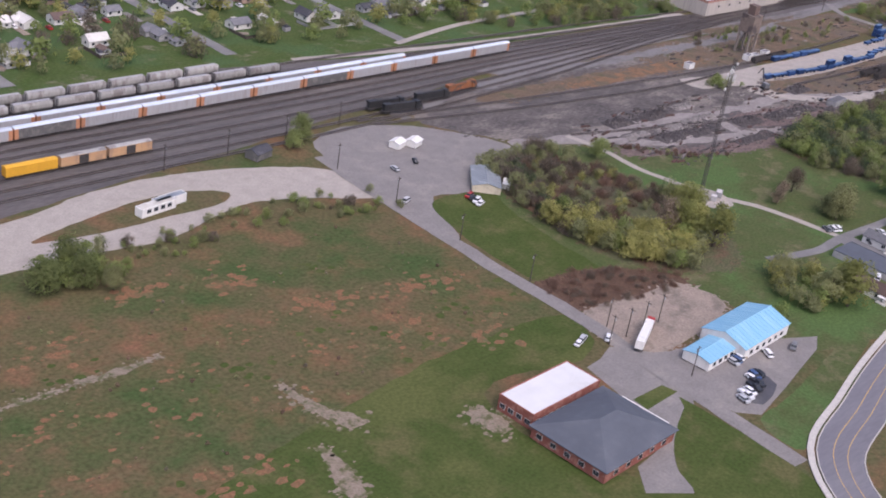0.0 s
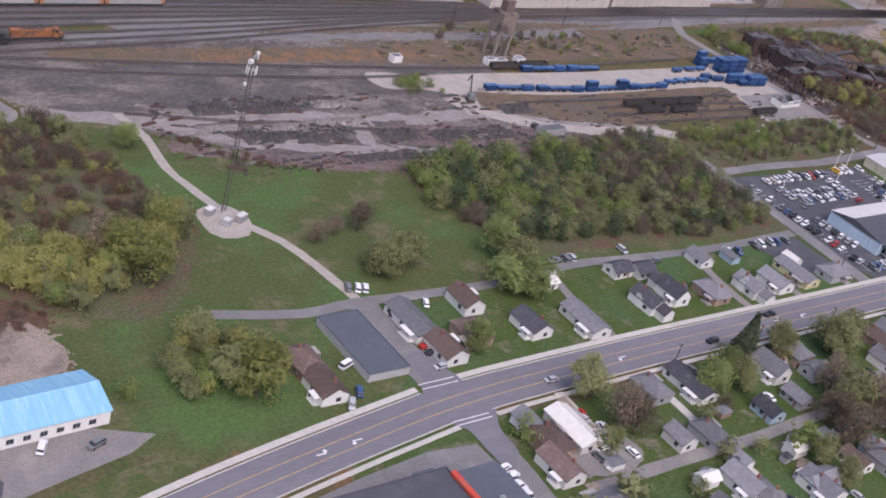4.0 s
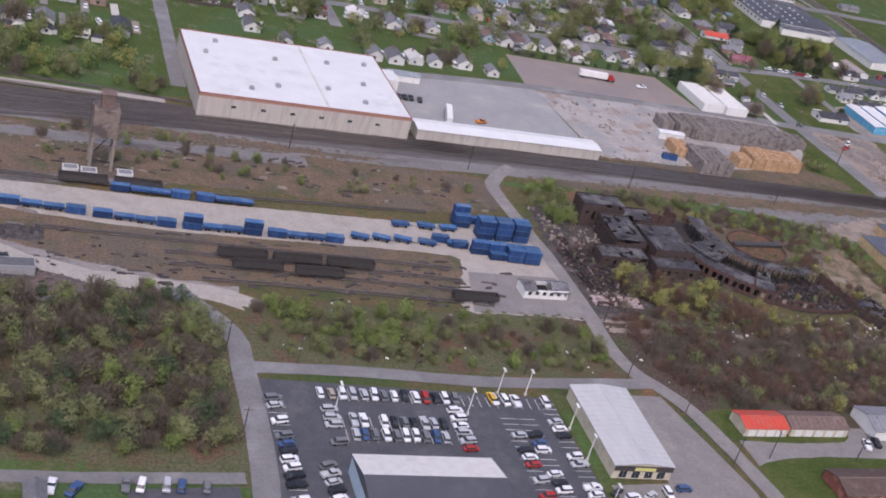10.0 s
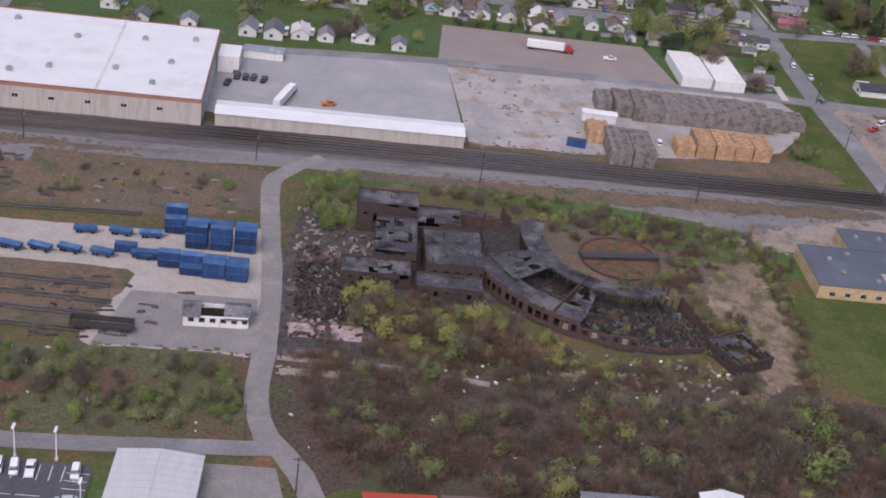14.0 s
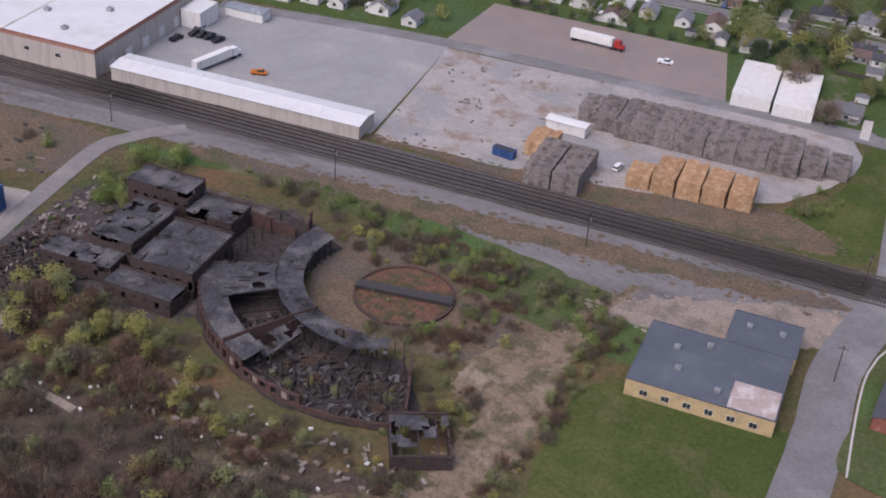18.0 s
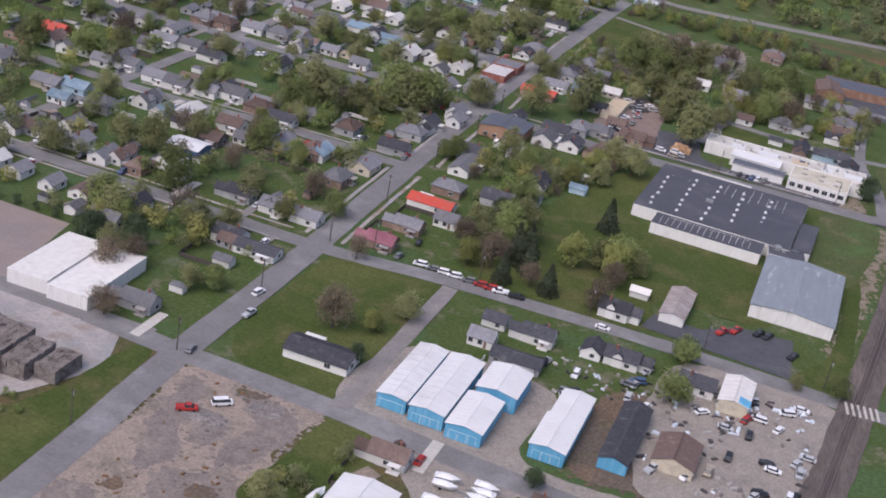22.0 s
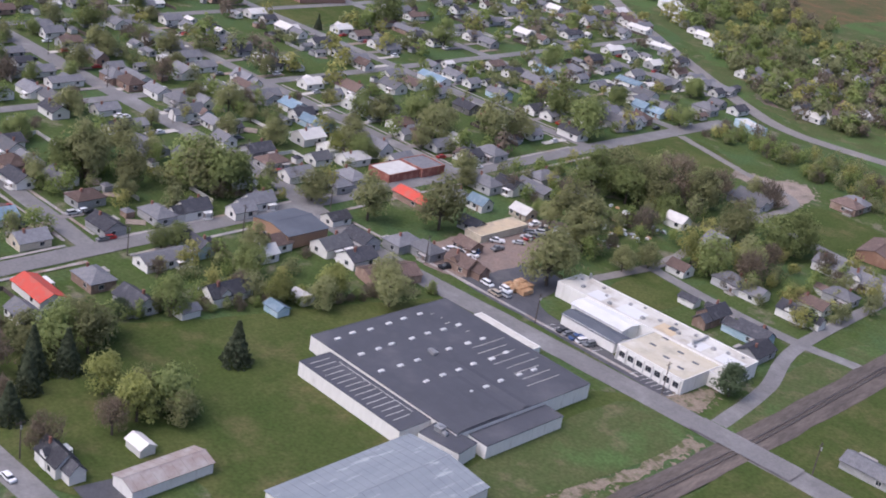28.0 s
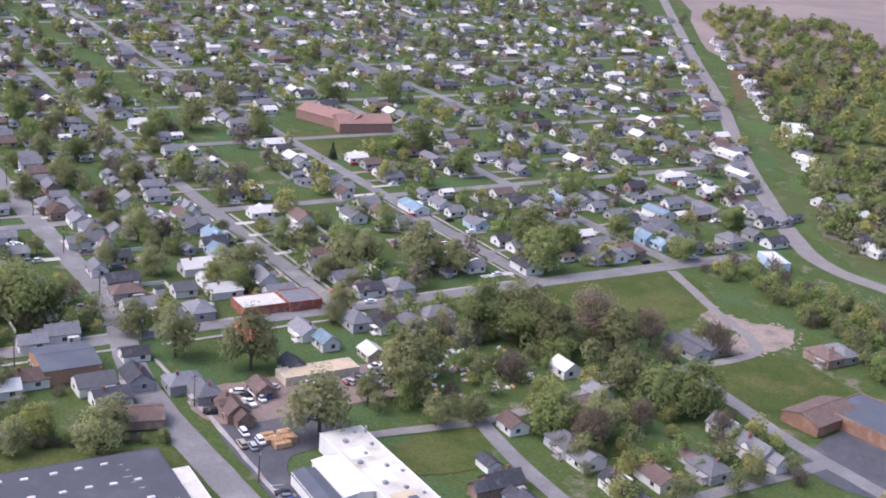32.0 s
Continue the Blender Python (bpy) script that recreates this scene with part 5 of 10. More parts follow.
def car(x, y, a, form="saloon", paint="white"):
    key = form + paint
    m = pose(x, y, _layer[0] - 0.04, 0, 0, a)
    if key not in _cars:
        _cars[key] = build_car(form, paint)
        _cars[key].matrix_world = m
        return _cars[key]
    return copy_thing(_cars[key], m)


def any_car(x, y, a, dealer=False):
    form = random.choice(("saloon", "suv", "suv", "pickup", "minivan", "saloon"))
    paint = random.choices(("white", "silver", "grey", "black", "red", "blue", "tan"), (12, 6, 4, 5, 0.8, 1.4, 1))[0]
    return car(x, y, a + random.uniform(-3, 3) + random.choice((0, 180)), form, paint)


def car_row(x0, y0, x1, y1, n, a, gaps=0.12):
    for i in range(n):
        if random.random() > gaps:
            t = i / max(1, n - 1)
            any_car(x0 + (x1 - x0) * t + random.uniform(-0.2, 0.2), y0 + (y1 - y0) * t + random.uniform(-0.2, 0.2), a)


# ---- large buildings ----
WHITE_ROOF = mat("white_membrane_roof", (0.6256, 0.6256, 0.6164), (0.5704, 0.5704, 0.5612), 8, 0.6, spots=(0.46, 0.45, 0.43), spot_size=18, spot_edge=(0.58, 0.8))
STAINED_ROOF = mat("stained_white_roof", (0.56, 0.54, 0.48), (0.47, 0.45, 0.40), 4, 0.7, spots=(0.36, 0.32, 0.26), spot_size=9, spot_edge=(0.5, 0.68), spots2=(0.60, 0.585, 0.54), spot2_size=25)
BLUE_ROOF = mat("sky_blue_metal_roof", (0.235, 0.455, 0.60), (0.20, 0.41, 0.56), 4, 0.4, spots=(0.28, 0.49, 0.62), spot_size=7, stretch=(4, 0.4, 1))
BLUE_WALL = mat("bright_blue_metal", (0.12, 0.36, 0.54), (0.10, 0.32, 0.49), 2, 0.5, spots=(0.17, 0.40, 0.57), spot_size=5, stretch=(3, 3, 0.3))
TAR = mat("dark_membrane_roof", (0.075, 0.077, 0.09), (0.062, 0.064, 0.075), 6, 0.8, spots=(0.10, 0.10, 0.112), spot_size=12, spot_edge=(0.5, 0.7))
TAR2 = mat("slate_roofing", (0.095, 0.105, 0.125), (0.08, 0.088, 0.105), 5, 0.8, spots=(0.12, 0.13, 0.15), spot_size=10, spot_edge=(0.5, 0.7))
ZINC = mat("weathered_zinc", (0.235, 0.26, 0.28), (0.20, 0.22, 0.24), 5, 0.55, spots=(0.36, 0.38, 0.39), spot_size=6, spot_edge=(0.58, 0.66), stretch=(2, 0.4, 1))
BEIGE = mat("beige_metal_wall", (0.47, 0.43, 0.38), (0.42, 0.385, 0.34), 3, 0.6, spots=(0.38, 0.345, 0.31), spot_size=6, stretch=(3, 3, 0.3))
CREAM = mat("cream_block_wall", (0.55, 0.50, 0.38), (0.49, 0.44, 0.34), 2, 0.8, spots=(0.42, 0.38, 0.30), spot_size=4)
OCHRE = mat("ochre_block_wall", (0.50, 0.38, 0.20), (0.44, 0.33, 0.18), 2, 0.8, spots=(0.38, 0.29, 0.17), spot_size=4)
WHITE_WALL = mat("white_block_wall", (0.70, 0.69, 0.66), (0.62, 0.61, 0.58), 2, 0.75, spots=(0.52, 0.50, 0.46), spot_size=4, spot_edge=(0.58, 0.75), stretch=(2, 2, 0.4))
RED_BRICK = WALLS["r"]
CREAM_ROOF = mat("yellowed_roof", (0.50, 0.455, 0.35), (0.44, 0.40, 0.31), 4, 0.75, spots=(0.36, 0.33, 0.26), spot_size=7, spot_edge=(0.5, 0.7), spots2=(0.55, 0.52, 0.44), spot2_size=16)
TAN_ROOF = mat("tan_roofing", (0.52, 0.42, 0.28), (0.46, 0.37, 0.25), 3, 0.8, spots=(0.40, 0.33, 0.24), spot_size=5)


def on_ground(name, x, y, a, label, category, group=""):
    return empty(name, pose(x, y, _layer[0], 0, 0, a), label, category, group)


def flat_hall(name, x, y, w, d, h, a, roof, wall, label, category="building", parapet=0.5, rim=None):
    """A flat-roofed building: walls, a roof sheet inside a parapet, and its coping."""
    root = on_ground(name, x, y, a, label, category)
    part("wall", boxes((-w / 2, -d / 2, -0.3, w / 2, d / 2, h)), wall, root)
    part("roof", boxes((-w / 2 + 0.25, -d / 2 + 0.25, h + 0.004, w / 2 - 0.25, d / 2 - 0.25, h + 0.12)), roof, root)
    p = parapet
    part("coping", boxes((-w / 2 - 0.06, -d / 2 - 0.06, h + 0.002, w / 2 + 0.06, -d / 2 + 0.22, h + p), (-w / 2 - 0.06, d / 2 - 0.22, h + 0.002, w / 2 + 0.06, d / 2 + 0.06, h + p), (-w / 2 - 0.06, -d / 2 + 0.22, h + 0.002, -w / 2 + 0.22, d / 2 - 0.22, h + p), (w / 2 - 0.22, -d / 2 + 0.22, h + 0.002, w / 2 + 0.06, d / 2 - 0.22, h + p)), rim or wall, root)
    return root


def gable_hall(name, x, y, w, d, h, a, pitch, roof, wall, label, category="building", ribs=0):
    """A long hall with its ridge along x before turning."""
    root = on_ground(name, x, y, a, label, category)
    walls, top, ridge = gable(w, d, h, pitch, 0.35, 0.15)
    part("wall", walls, wall, root)
    part("roof", top, roof, root)
    part("ridge_cap", prism([(-0.35, ridge + 0.05), (0.35, ridge + 0.05), (0, ridge + 0.3)], -w / 2 - 0.35, w / 2 + 0.35), roof, root)
    if ribs:
        slope = math.atan(pitch)
        me = bpy.data.meshes.new("seam")
        bm = boxes((-0.04, -(d / 2 + 0.3) / math.cos(slope), 0, 0.04, -0.3, 0.07))
        bm.to_mesh(me)
        bm.free()
        me.materials.append(roof)
        for i in range(ribs):
            xx = -w / 2 + (i + 0.5) * w / ribs
            for s in (0, 180):
                share("seam", me, root, pose(xx, 0, ridge + 0.19, 0, 0, s) @ pose(0, 0, 0, math.degrees(slope), 0, 0))
    return root


def openings(root, spots, mesh, name="window"):
    for x, y, z, a in spots:
        share(name, mesh, root, pose(x, y, z, 0, 0, a))


def row_of(n, a, b, y, z, turn, along="x"):
    out = []
    for i in range(n):
        v = a + (b - a) * (i + 0.5) / n
        out.append((v, y, z, turn) if along == "x" else (y, v, z, turn))
    return out


_unit = {}


def roof_unit(root, x, y, z, s=1.2, name="roof_vent"):
    """A boxed fan with a dark cap."""
    if s not in _unit:
        bm = boxes((-s / 2, -s / 2, 0, s / 2, s / 2, s * 0.5), (-s * 0.56, -s * 0.56, s * 0.5, s * 0.56, s * 0.56, s * 0.62))
        tube(bm, (0, 0, s * 0.62), (0, 0, s * 0.85), s * 0.36, s * 0.3, 10)
        me = bpy.data.meshes.new("roof_unit")
        bm.to_mesh(me)
        bm.free()
        me.materials.append(STEEL)
        _unit[s] = me
    share(name, _unit[s], root, pose(x, y, z))


BAY = door_mesh(3.4, 3.6, TRIM)
WIN = window_mesh(1.8, 1.4)
SHOP = window_mesh(3.0, 2.0)

# brick hall with a white flat part and a dark hipped part
_b = flat_hall("brick_hall", 248, 165.3, 30.5, 12.4, 4.6, 2, WHITE_ROOF, RED_BRICK, "red brick hall with a white flat roof", parapet=0.35)
openings(_b, row_of(5, -14, 0, -6.2, 1.0, 0) + row_of(4, -6, 6, -15.25, 1.0, -90, "y"), WIN)
_b = on_ground("hipped_hall", 246.8, 144.5, 2, "red brick hall under a dark slate hipped roof", "building")
_w, _r, _ = hip(32.5, 25, 3.6, 0.33, 0.7, 0.3)
part("wall", _w, RED_BRICK, _b)
part("roof", _r, TAR2, _b)
openings(_b, row_of(5, -12, 12, -16.25, 1.0, -90, "y") + row_of(5, -14, 14, -12.5, 1.0, 0), WIN)
part("portico", boxes((16.25, -9, 2.8, 18.5, 7, 3.2), (17.9, -8.8, 0, 18.3, -8.4, 2.8), (17.9, 6.4, 0, 18.3, 6.8, 2.8), (17.9, -1.2, 0, 18.3, -0.8, 2.8)), TRIM, _b, "white portico on posts")

# hall with the sky-blue roof
_b = gable_hall("blue_roofed_hall", 334, 154.5, 29, 16, 4.2, 3, 0.32, BLUE_ROOF, WHITE_WALL, "white hall with a sky-blue metal roof", ribs=14)
openings(_b, row_of(6, -12, 12, -8, 1.2, 0), WIN)
openings(_b, [(0, -8, 0, 0), (7, -8, 0, 0)], BAY, "door")
_b = gable_hall("blue_roofed_wing", 312.5, 153.6, 17, 9.5, 3.0, 3, 0.2, BLUE_ROOF, WHITE_WALL, "low white wing with a sky-blue metal roof", ribs=9)
openings(_b, row_of(4, -7, 7, -4.75, 0.9, 0), WIN)

# office in the gravel lot, trailers, tents
_b = gable_hall("lot_office", 344, 281, 19, 11, 2.7, 46, 0.25, ZINC, CREAM, "cream office with a grey metal roof", ribs=10)
openings(_b, row_of(5, -8, 8, -5.5, 0.9, 0), WIN)
openings(_b, [(9.5, 0, 0, 90)], door_mesh(), "door")
for _x, _y, _a in ((349, 273, -75), (351.5, 275, -70)):
    gable_hall("small_shed", _x, _y, 4, 2.6, 2.0, _a, 0.4, WHITE_WALL, WHITE_WALL, "small white shed on the gravel", "shed")
for _x, _y, _a in ((337, 324, 20), (344.5, 322, 20)):
    gable_hall("white_tent_shed", _x, _y, 6, 4.6, 2.4, _a, 0.35, WHITE_WALL, WHITE_WALL, "white fabric shelter on the lot", "shelter")
_b = flat_hall("site_trailer", 219, 318.5, 15, 3.6, 2.9, 8, STAINED_ROOF, WHITE_WALL, "long white trailer on the weedy island", "trailer", 0.1)
openings(_b, row_of(4, -6, 6, -1.8, 1.0, 0), WIN)
_b = flat_hall("site_trailer", 226, 321, 13, 3.2, 2.9, 8, ZINC, WHITE_WALL, "long white trailer on the weedy island", "trailer", 0.1)
_b = gable_hall("yard_hut", 279, 340, 9, 6, 2.8, 15, 0.5, ROOFS["k"], WALLS["k"], "dark weathered hut beside the tracks", "hut")

# warehouse and its long shed
_b = flat_hall("warehouse", 704.5, 428, 88, 68, 9.5, 1, WHITE_ROOF, BEIGE, "huge beige warehouse with a white flat roof", "warehouse", 0.4, RED_BRICK)
part("wall_band", boxes((-44.05, -34.05, 8.4, 44.05, 34.05, 9.45)), mat("rust_band", (0.35, 0.19, 0.14), (0.30, 0.16, 0.12), 3, 0.7), _b, "rust-red band under the roof edge")
part("roof_seam", boxes((8, -33.7, 9.63, 8.9, 33.7, 9.8)), STAINED_ROOF, _b)
for _x, _y in ((-36, 10), (-30, 24), (-10, -18), (-6, 12), (12, -14), (18, 16), (30, -4), (36, 20), (-22, -24), (26, -24)):
    roof_unit(_b, _x, _y, 9.62, 1.8)
openings(_b, row_of(6, -36, 36, -34, 4.5, 0), window_mesh(2.0, 1.2))
openings(_b, row_of(5, -30, 20, 44, 0, 90, "y"), BAY, "loading_door")
_b = flat_hall("warehouse_annex", 753, 451, 8, 12, 6, 0, WHITE_ROOF, WHITE_WALL, "white annex with a flat roof", "building", 0.3)
_b = gable_hall("loading_canopy", 765, 464, 15, 6, 3.2, 0, 0.15, ZINC, WHITE_WALL, "open white loading canopy", "canopy")
_b = gable_hall("long_shed", 797, 403, 87, 11, 4.6, 1.2, 0.12, WHITE_ROOF, BEIGE, "long low white-roofed shed beside the tracks", "shed", ribs=22)
openings(_b, row_of(9, -38, 38, 5.5, 0, 180), BAY, "door")

# dealership
_b = flat_hall("dealership", 696, 165.5, 38, 26, 5.2, 0, TAR, mat("pale_blue_metal", (0.42, 0.52, 0.60), (0.37, 0.47, 0.55), 2, 0.5, spots=(0.48, 0.56, 0.62), spot_size=5, stretch=(3, 3, 0.3)), "pale blue car dealership with a dark roof", "building", 0.25)
_bm = prism([(-13.3, 5.3), (13.3, 5.3), (13.3, 5.5), (2, 8.2), (-13.3, 5.5)], -19.3, 19.3)
part("upper_roof", _bm, TAR, _b, "dark sloped roof")
_bm = prism([(2.05, 8.215), (13.3, 5.53), (13.3, 5.56), (2.05, 8.245)], -19.3, 19.3)
bmesh.ops.recalc_face_normals(_bm, faces=_bm.faces)
part("roof_panel", _bm, ROOFS["l"], _b, "pale north slope of the roof")
openings(_b, row_of(7, -17, 17, -13, 0.6, 0), SHOP)
part("canopy", boxes((-18, -21, 4.2, -4, -13.06, 4.8), (-17.6, -20.6, 0, -17.1, -20.1, 4.2), (-4.9, -20.6, 0, -4.4, -20.1, 4.2)), TAR, _b, "dark entrance canopy")

# shop hall, sheds, brick shop
_b = gable_hall("shop_hall", 762.5, 197, 37, 18.5, 4.6, 89, 0.1, mat("pale_grey_metal_roof", (0.46, 0.46, 0.45), (0.41, 0.41, 0.405), 5, 0.6, spots=(0.36, 0.355, 0.35), spot_size=8, spot_edge=(0.55, 0.7), stretch=(2, 0.4, 1)), CREAM, "long cream shop hall with a grey metal roof", ribs=16)
part("fascia", boxes((-18.9, -9.2, 2.9, -18.55, 9.2, 4.5)), DARK_STEEL, _b, "dark shop fascia")
part("shop_sign", boxes((-19.05, -3.5, 3.2, -18.92, 3.0, 4.2)), mat("sign_yellow", (0.62, 0.60, 0.22), (0.55, 0.53, 0.2), 2, 0.6), _b, "plain yellow-green sign board")
openings(_b, row_of(4, -8, 8, -18.5, 0.4, -90, "y"), window_mesh(2.4, 2.2))
_b = gable_hall("red_roofed_shed", 816, 205, 16, 9, 3, 2, 0.3, ROOFS["r"], CREAM, "cream shed with a red metal roof", "shed", ribs=9)
openings(_b, row_of(4, -7, 7, -4.5, 0, 0), door_mesh(2.6, 2.3, TRIM), "door")
_b = gable_hall("brown_roofed_shed", 836.5, 206, 22, 9, 3, 2, 0.3, ROOFS["b"], CREAM, "cream shed with a brown roof", "shed", ribs=11)
openings(_b, row_of(5, -10, 10, -4.5, 0, 0), door_mesh(2.6, 2.3, TRIM), "door")
SLATE_METAL = mat("slate_blue_metal", (0.19, 0.22, 0.26), (0.16, 0.19, 0.225), 2, 0.5, spots=(0.22, 0.25, 0.29), spot_size=5, stretch=(3, 3, 0.3))
for _x, _y, _w, _d, _a, _r, _wl, _n, _lbl in ((866.5, 207.5, 18, 13.5, 0, ROOFS["g"], WHITE_WALL, 3, "white metal shed with a grey roof on gravel"), (891, 209, 16, 10, -90, WHITE_ROOF, WHITE_WALL, 2, "narrow white metal shed on gravel"), (910.5, 208, 17.5, 13.5, 0, WHITE_ROOF, SLATE_METAL, 3, "slate-blue metal shed with a white roof")):
    _b = gable_hall("yard_shed", _x, _y, _w, _d, 3.6, _a, 0.26, _r, _wl, _lbl, "shed", ribs=9)
    if _a:
        openings(_b, row_of(_n, -4, 4, _w / 2, 0, 90, "y"), door_mesh(2.6, 2.5, TRIM), "door")
    else:
        openings(_b, row_of(_n, -2, 7, -_d / 2, 0, 0), door_mesh(2.6, 2.5, TRIM), "door")
_b = gable_hall("brick_shop", 839, 176, 26, 12, 3, 2, 0.3, ROOFS["b"], RED_BRICK, "low brown-roofed brick shop on a lawn")
openings(_b, row_of(5, -11, 11, -6, 0.8, 0), WIN)

# flat-roofed school by the crossing
_b = flat_hall("school_block", 963, 330.5, 34, 25, 4.2, 0, TAR2, OCHRE, "ochre school block with a dark flat roof", "school", 0.3, TAR2)
part("rusty_roof_patch", boxes((6, -12.2, 4.33, 16.7, -2, 4.4)), mat("rust_stained_tin", (0.42, 0.36, 0.33), (0.33, 0.24, 0.20), 2, 0.7, spots=(0.50, 0.46, 0.43), spot_size=4), _b, "rust-stained pale roof patch")
for _x, _y in ((-9, 4), (-7, -4), (3, -8), (-2, 8)):
    roof_unit(_b, _x, _y, 4.33, 1.3)
openings(_b, row_of(6, -15, 15, -12.5, 0.9, 0), WIN)
_b = flat_hall("school_wing", 972, 350, 17, 13.8, 4.2, 0, TAR2, OCHRE, "ochre school wing with a dark flat roof", "school", 0.3, TAR2)
for _x in (-4, 4):
    roof_unit(_b, _x, 1, 4.33, 1.3)
_b = gable_hall("black_roofed_hall", 1009.5, 343, 26, 17, 3.6, 84, 0.28, TAR, RED_BRICK, "brick hall with a black roof beside the street")
openings(_b, row_of(5, -12, 12, 8.5, 0.9, 180), WIN)

# the dark-roofed plant, the grey hall and the white factory
_b = flat_hall("plant", 1109, 692.8, 60, 54, 4.5, -1.5, TAR, WHITE_WALL, "white plant with a wide dark flat roof", "factory", 0.2, TAR)
part("roof_ridge", prism([(-2.2, 4.62), (2.2, 4.62), (0, 4.95)], 2, 29.6), TAR, _b, "low dark ridge across the roof")
part("barrel_roof", prism([(-26.6, 4.63), (-4, 4.63), (-6, 4.95), (-15, 5.25), (-24, 4.95)], 8, 29.7), TAR, _b, "low dark barrel roof")
SKY = boxes((-0.95, -0.5, 0, 0.95, 0.5, 0.3), (-0.8, -0.38, 0.3, 0.8, 0.38, 0.42))
_sky_me = bpy.data.meshes.new("skylight")
SKY.to_mesh(_sky_me)
SKY.free()
_sky_me.materials.append(WHITE_ROOF)
for _i in range(5):
    for _j in range(7):
        if (_i, _j) not in ((4, 0), (4, 1), (3, 0), (0, 6)):
            share("skylight", _sky_me, _b, pose(-25 + _i * 10.2 + random.uniform(-0.7, 0.7), -22 + _j * 6.6 + random.uniform(-0.7, 0.7), 4.62, 0, 0, 90 + random.uniform(-6, 6)))
# pale seams left by old partitions, on the north half and along the south edge
for _x0, _n, _y0, _y1 in ((-24, 5, 14, 19), (-2, 8, 9, 25)):
    for _i in range(_n):
        _e = random.uniform(0, 3)
        part("roof_seam", boxes((_x0 + _i * 3.4, _y0 + _e, 4.624, _x0 + 0.16 + _i * 3.4, _y1 - random.uniform(0, 4), 4.66)), STAINED_ROOF, _b)
for _x, _y in ((-6, -2), (-4.6, -2.4)):
    roof_unit(_b, _x, _y, 4.62, 1.4)
openings(_b, row_of(9, -25, 25, -30, 2.2, -90, "y"), WIN)
_b = flat_hall("plant_low_wing", 1108.5, 659.6, 41, 11.0, 4.1, -1, TAR, WHITE_WALL, "low plant wing with pale seams across its dark roof", "factory", 0.2, TAR)
for _i in range(15):
    _e = random.uniform(0, 1.2)
    part("roof_seam", boxes((-18 + _i * 2.4, -4.4 + _e, 4.224, -17.84 + _i * 2.4, 3.8 - random.uniform(0, 1.5), 4.28)), STAINED_ROOF, _b)
part("roof_seam", boxes((-15, 3.9, 4.224, 15, 4.06, 4.28)), STAINED_ROOF, _b)
_b = flat_hall("plant_east_wing", 1142.6, 684, 6.6, 30, 3.6, -1.5, TAR, WHITE_WALL, "stepped east wing of the plant", "factory", 0.25, TAR)
_b = flat_hall("plant_corner", 1137.5, 662.6, 13, 8, 4.0, 8, TAR, WHITE_WALL, "corner room of the plant with a big fan", "factory", 0.2, TAR)
roof_unit(_b, -3.4, 1, 4.12, 2.2)
roof_unit(_b, -1.2, 0.2, 4.12, 1.3)
_b = flat_hall("plant_dock", 1103.4, 722.6, 25, 5.4, 3.4, -1.5, STAINED_ROOF, WHITE_WALL, "white loading dock of the plant", "factory", 0.2)
_b = gable_hall("grey_hall", 1145.4, 631.5, 46, 27.4, 4.6, 90, 0.1, ZINC, WHITE_WALL, "big grey metal hall with a weathered roof", "warehouse", ribs=18)
openings(_b, [(-23, 8, 0, -90), (-23, -8, 0, -90)], BAY, "door")
_b = flat_hall("white_factory", 1141.5, 759, 25, 25, 4.5, -2, CREAM_ROOF, WHITE_WALL, "white factory hall under a yellowed flat roof", "factory", 0.35)
for _x, _y in ((-7, -2), (-7.6, 5.4), (0.4, -5), (0.8, 2), (7, -6.5), (7.4, 0.6)):
    part("roof_patch", boxes((_x - 1.1, _y - 0.5, 4.625, _x + 1.1, _y + 0.5, 4.72)), TAR2, _b, "dark skylight in the roof")
openings(_b, row_of(7, -12, 12, -12.5, 1.4, 0), window_mesh(2.2, 1.8))
for _i in range(8):
    part("buttress", boxes((-12.2 + 3.4 * _i, -13.1, 0, -11.9 + 3.4 * _i, -12.5, 4.2)), WHITE_WALL, _b)
_b = flat_hall("white_factory_range", 1124.5, 771.6, 70, 13.2, 4.9, 0.5, STAINED_ROOF, WHITE_WALL, "long white factory range with a patched flat roof", "factory", 0.35)
for _i in range(16):
    roof_unit(_b, -32 + 4.2 * _i, (3, -2, 4, 0, -4, 2, 4.6, -3, 1, 4, -1, 3, -4, 0, 2, 4)[_i], 5.03, (0.8, 1.2, 1.0)[_i % 3])
for _x, _w in ((-24, 6), (-12, 9), (3, 7), (16, 5), (26, 8)):
    part("roof_patch", boxes((_x, -5, 5.03, _x + _w, 1.4, 5.06)), TAN_ROOF if _w == 7 else WHITE_ROOF, _b, "newer patch of roofing")
part("tarred_patch", boxes((6, -1, 5.065, 8.6, 1.6, 5.2)), TAR2, _b, "dark tarred roof patch")
tube_bm = bmesh.new()
tube(tube_bm, (17, -3, 5.7), (17, 5.5, 5.7), 0.4, 0.4, 8)
tube(tube_bm, (17, -3, 5.0), (17, -3, 6.6), 0.45, 0.45, 8)
part("roof_duct", tube_bm, STEEL, _b, "grey duct across the roof")
tube_bm = bmesh.new()
tube(tube_bm, (-31, 6, 5.0), (-31, 6, 7.0), 0.4, 0.4, 8)
part("chimney_pipe", tube_bm, STEEL, _b)
_b = flat_hall("factory_east_room", 1157.2, 762.6, 6.2, 6.4, 4.2, 0.5, STAINED_ROOF, WHITE_WALL, "white end room of the factory behind a dark tree", "factory", 0.3)
_b = gable_hall("factory_gable", 1113, 760.6, 21, 8.6, 4.5, -1, 0.14, WHITE_ROOF, WHITE_WALL, "white gabled bay of the factory", "factory")
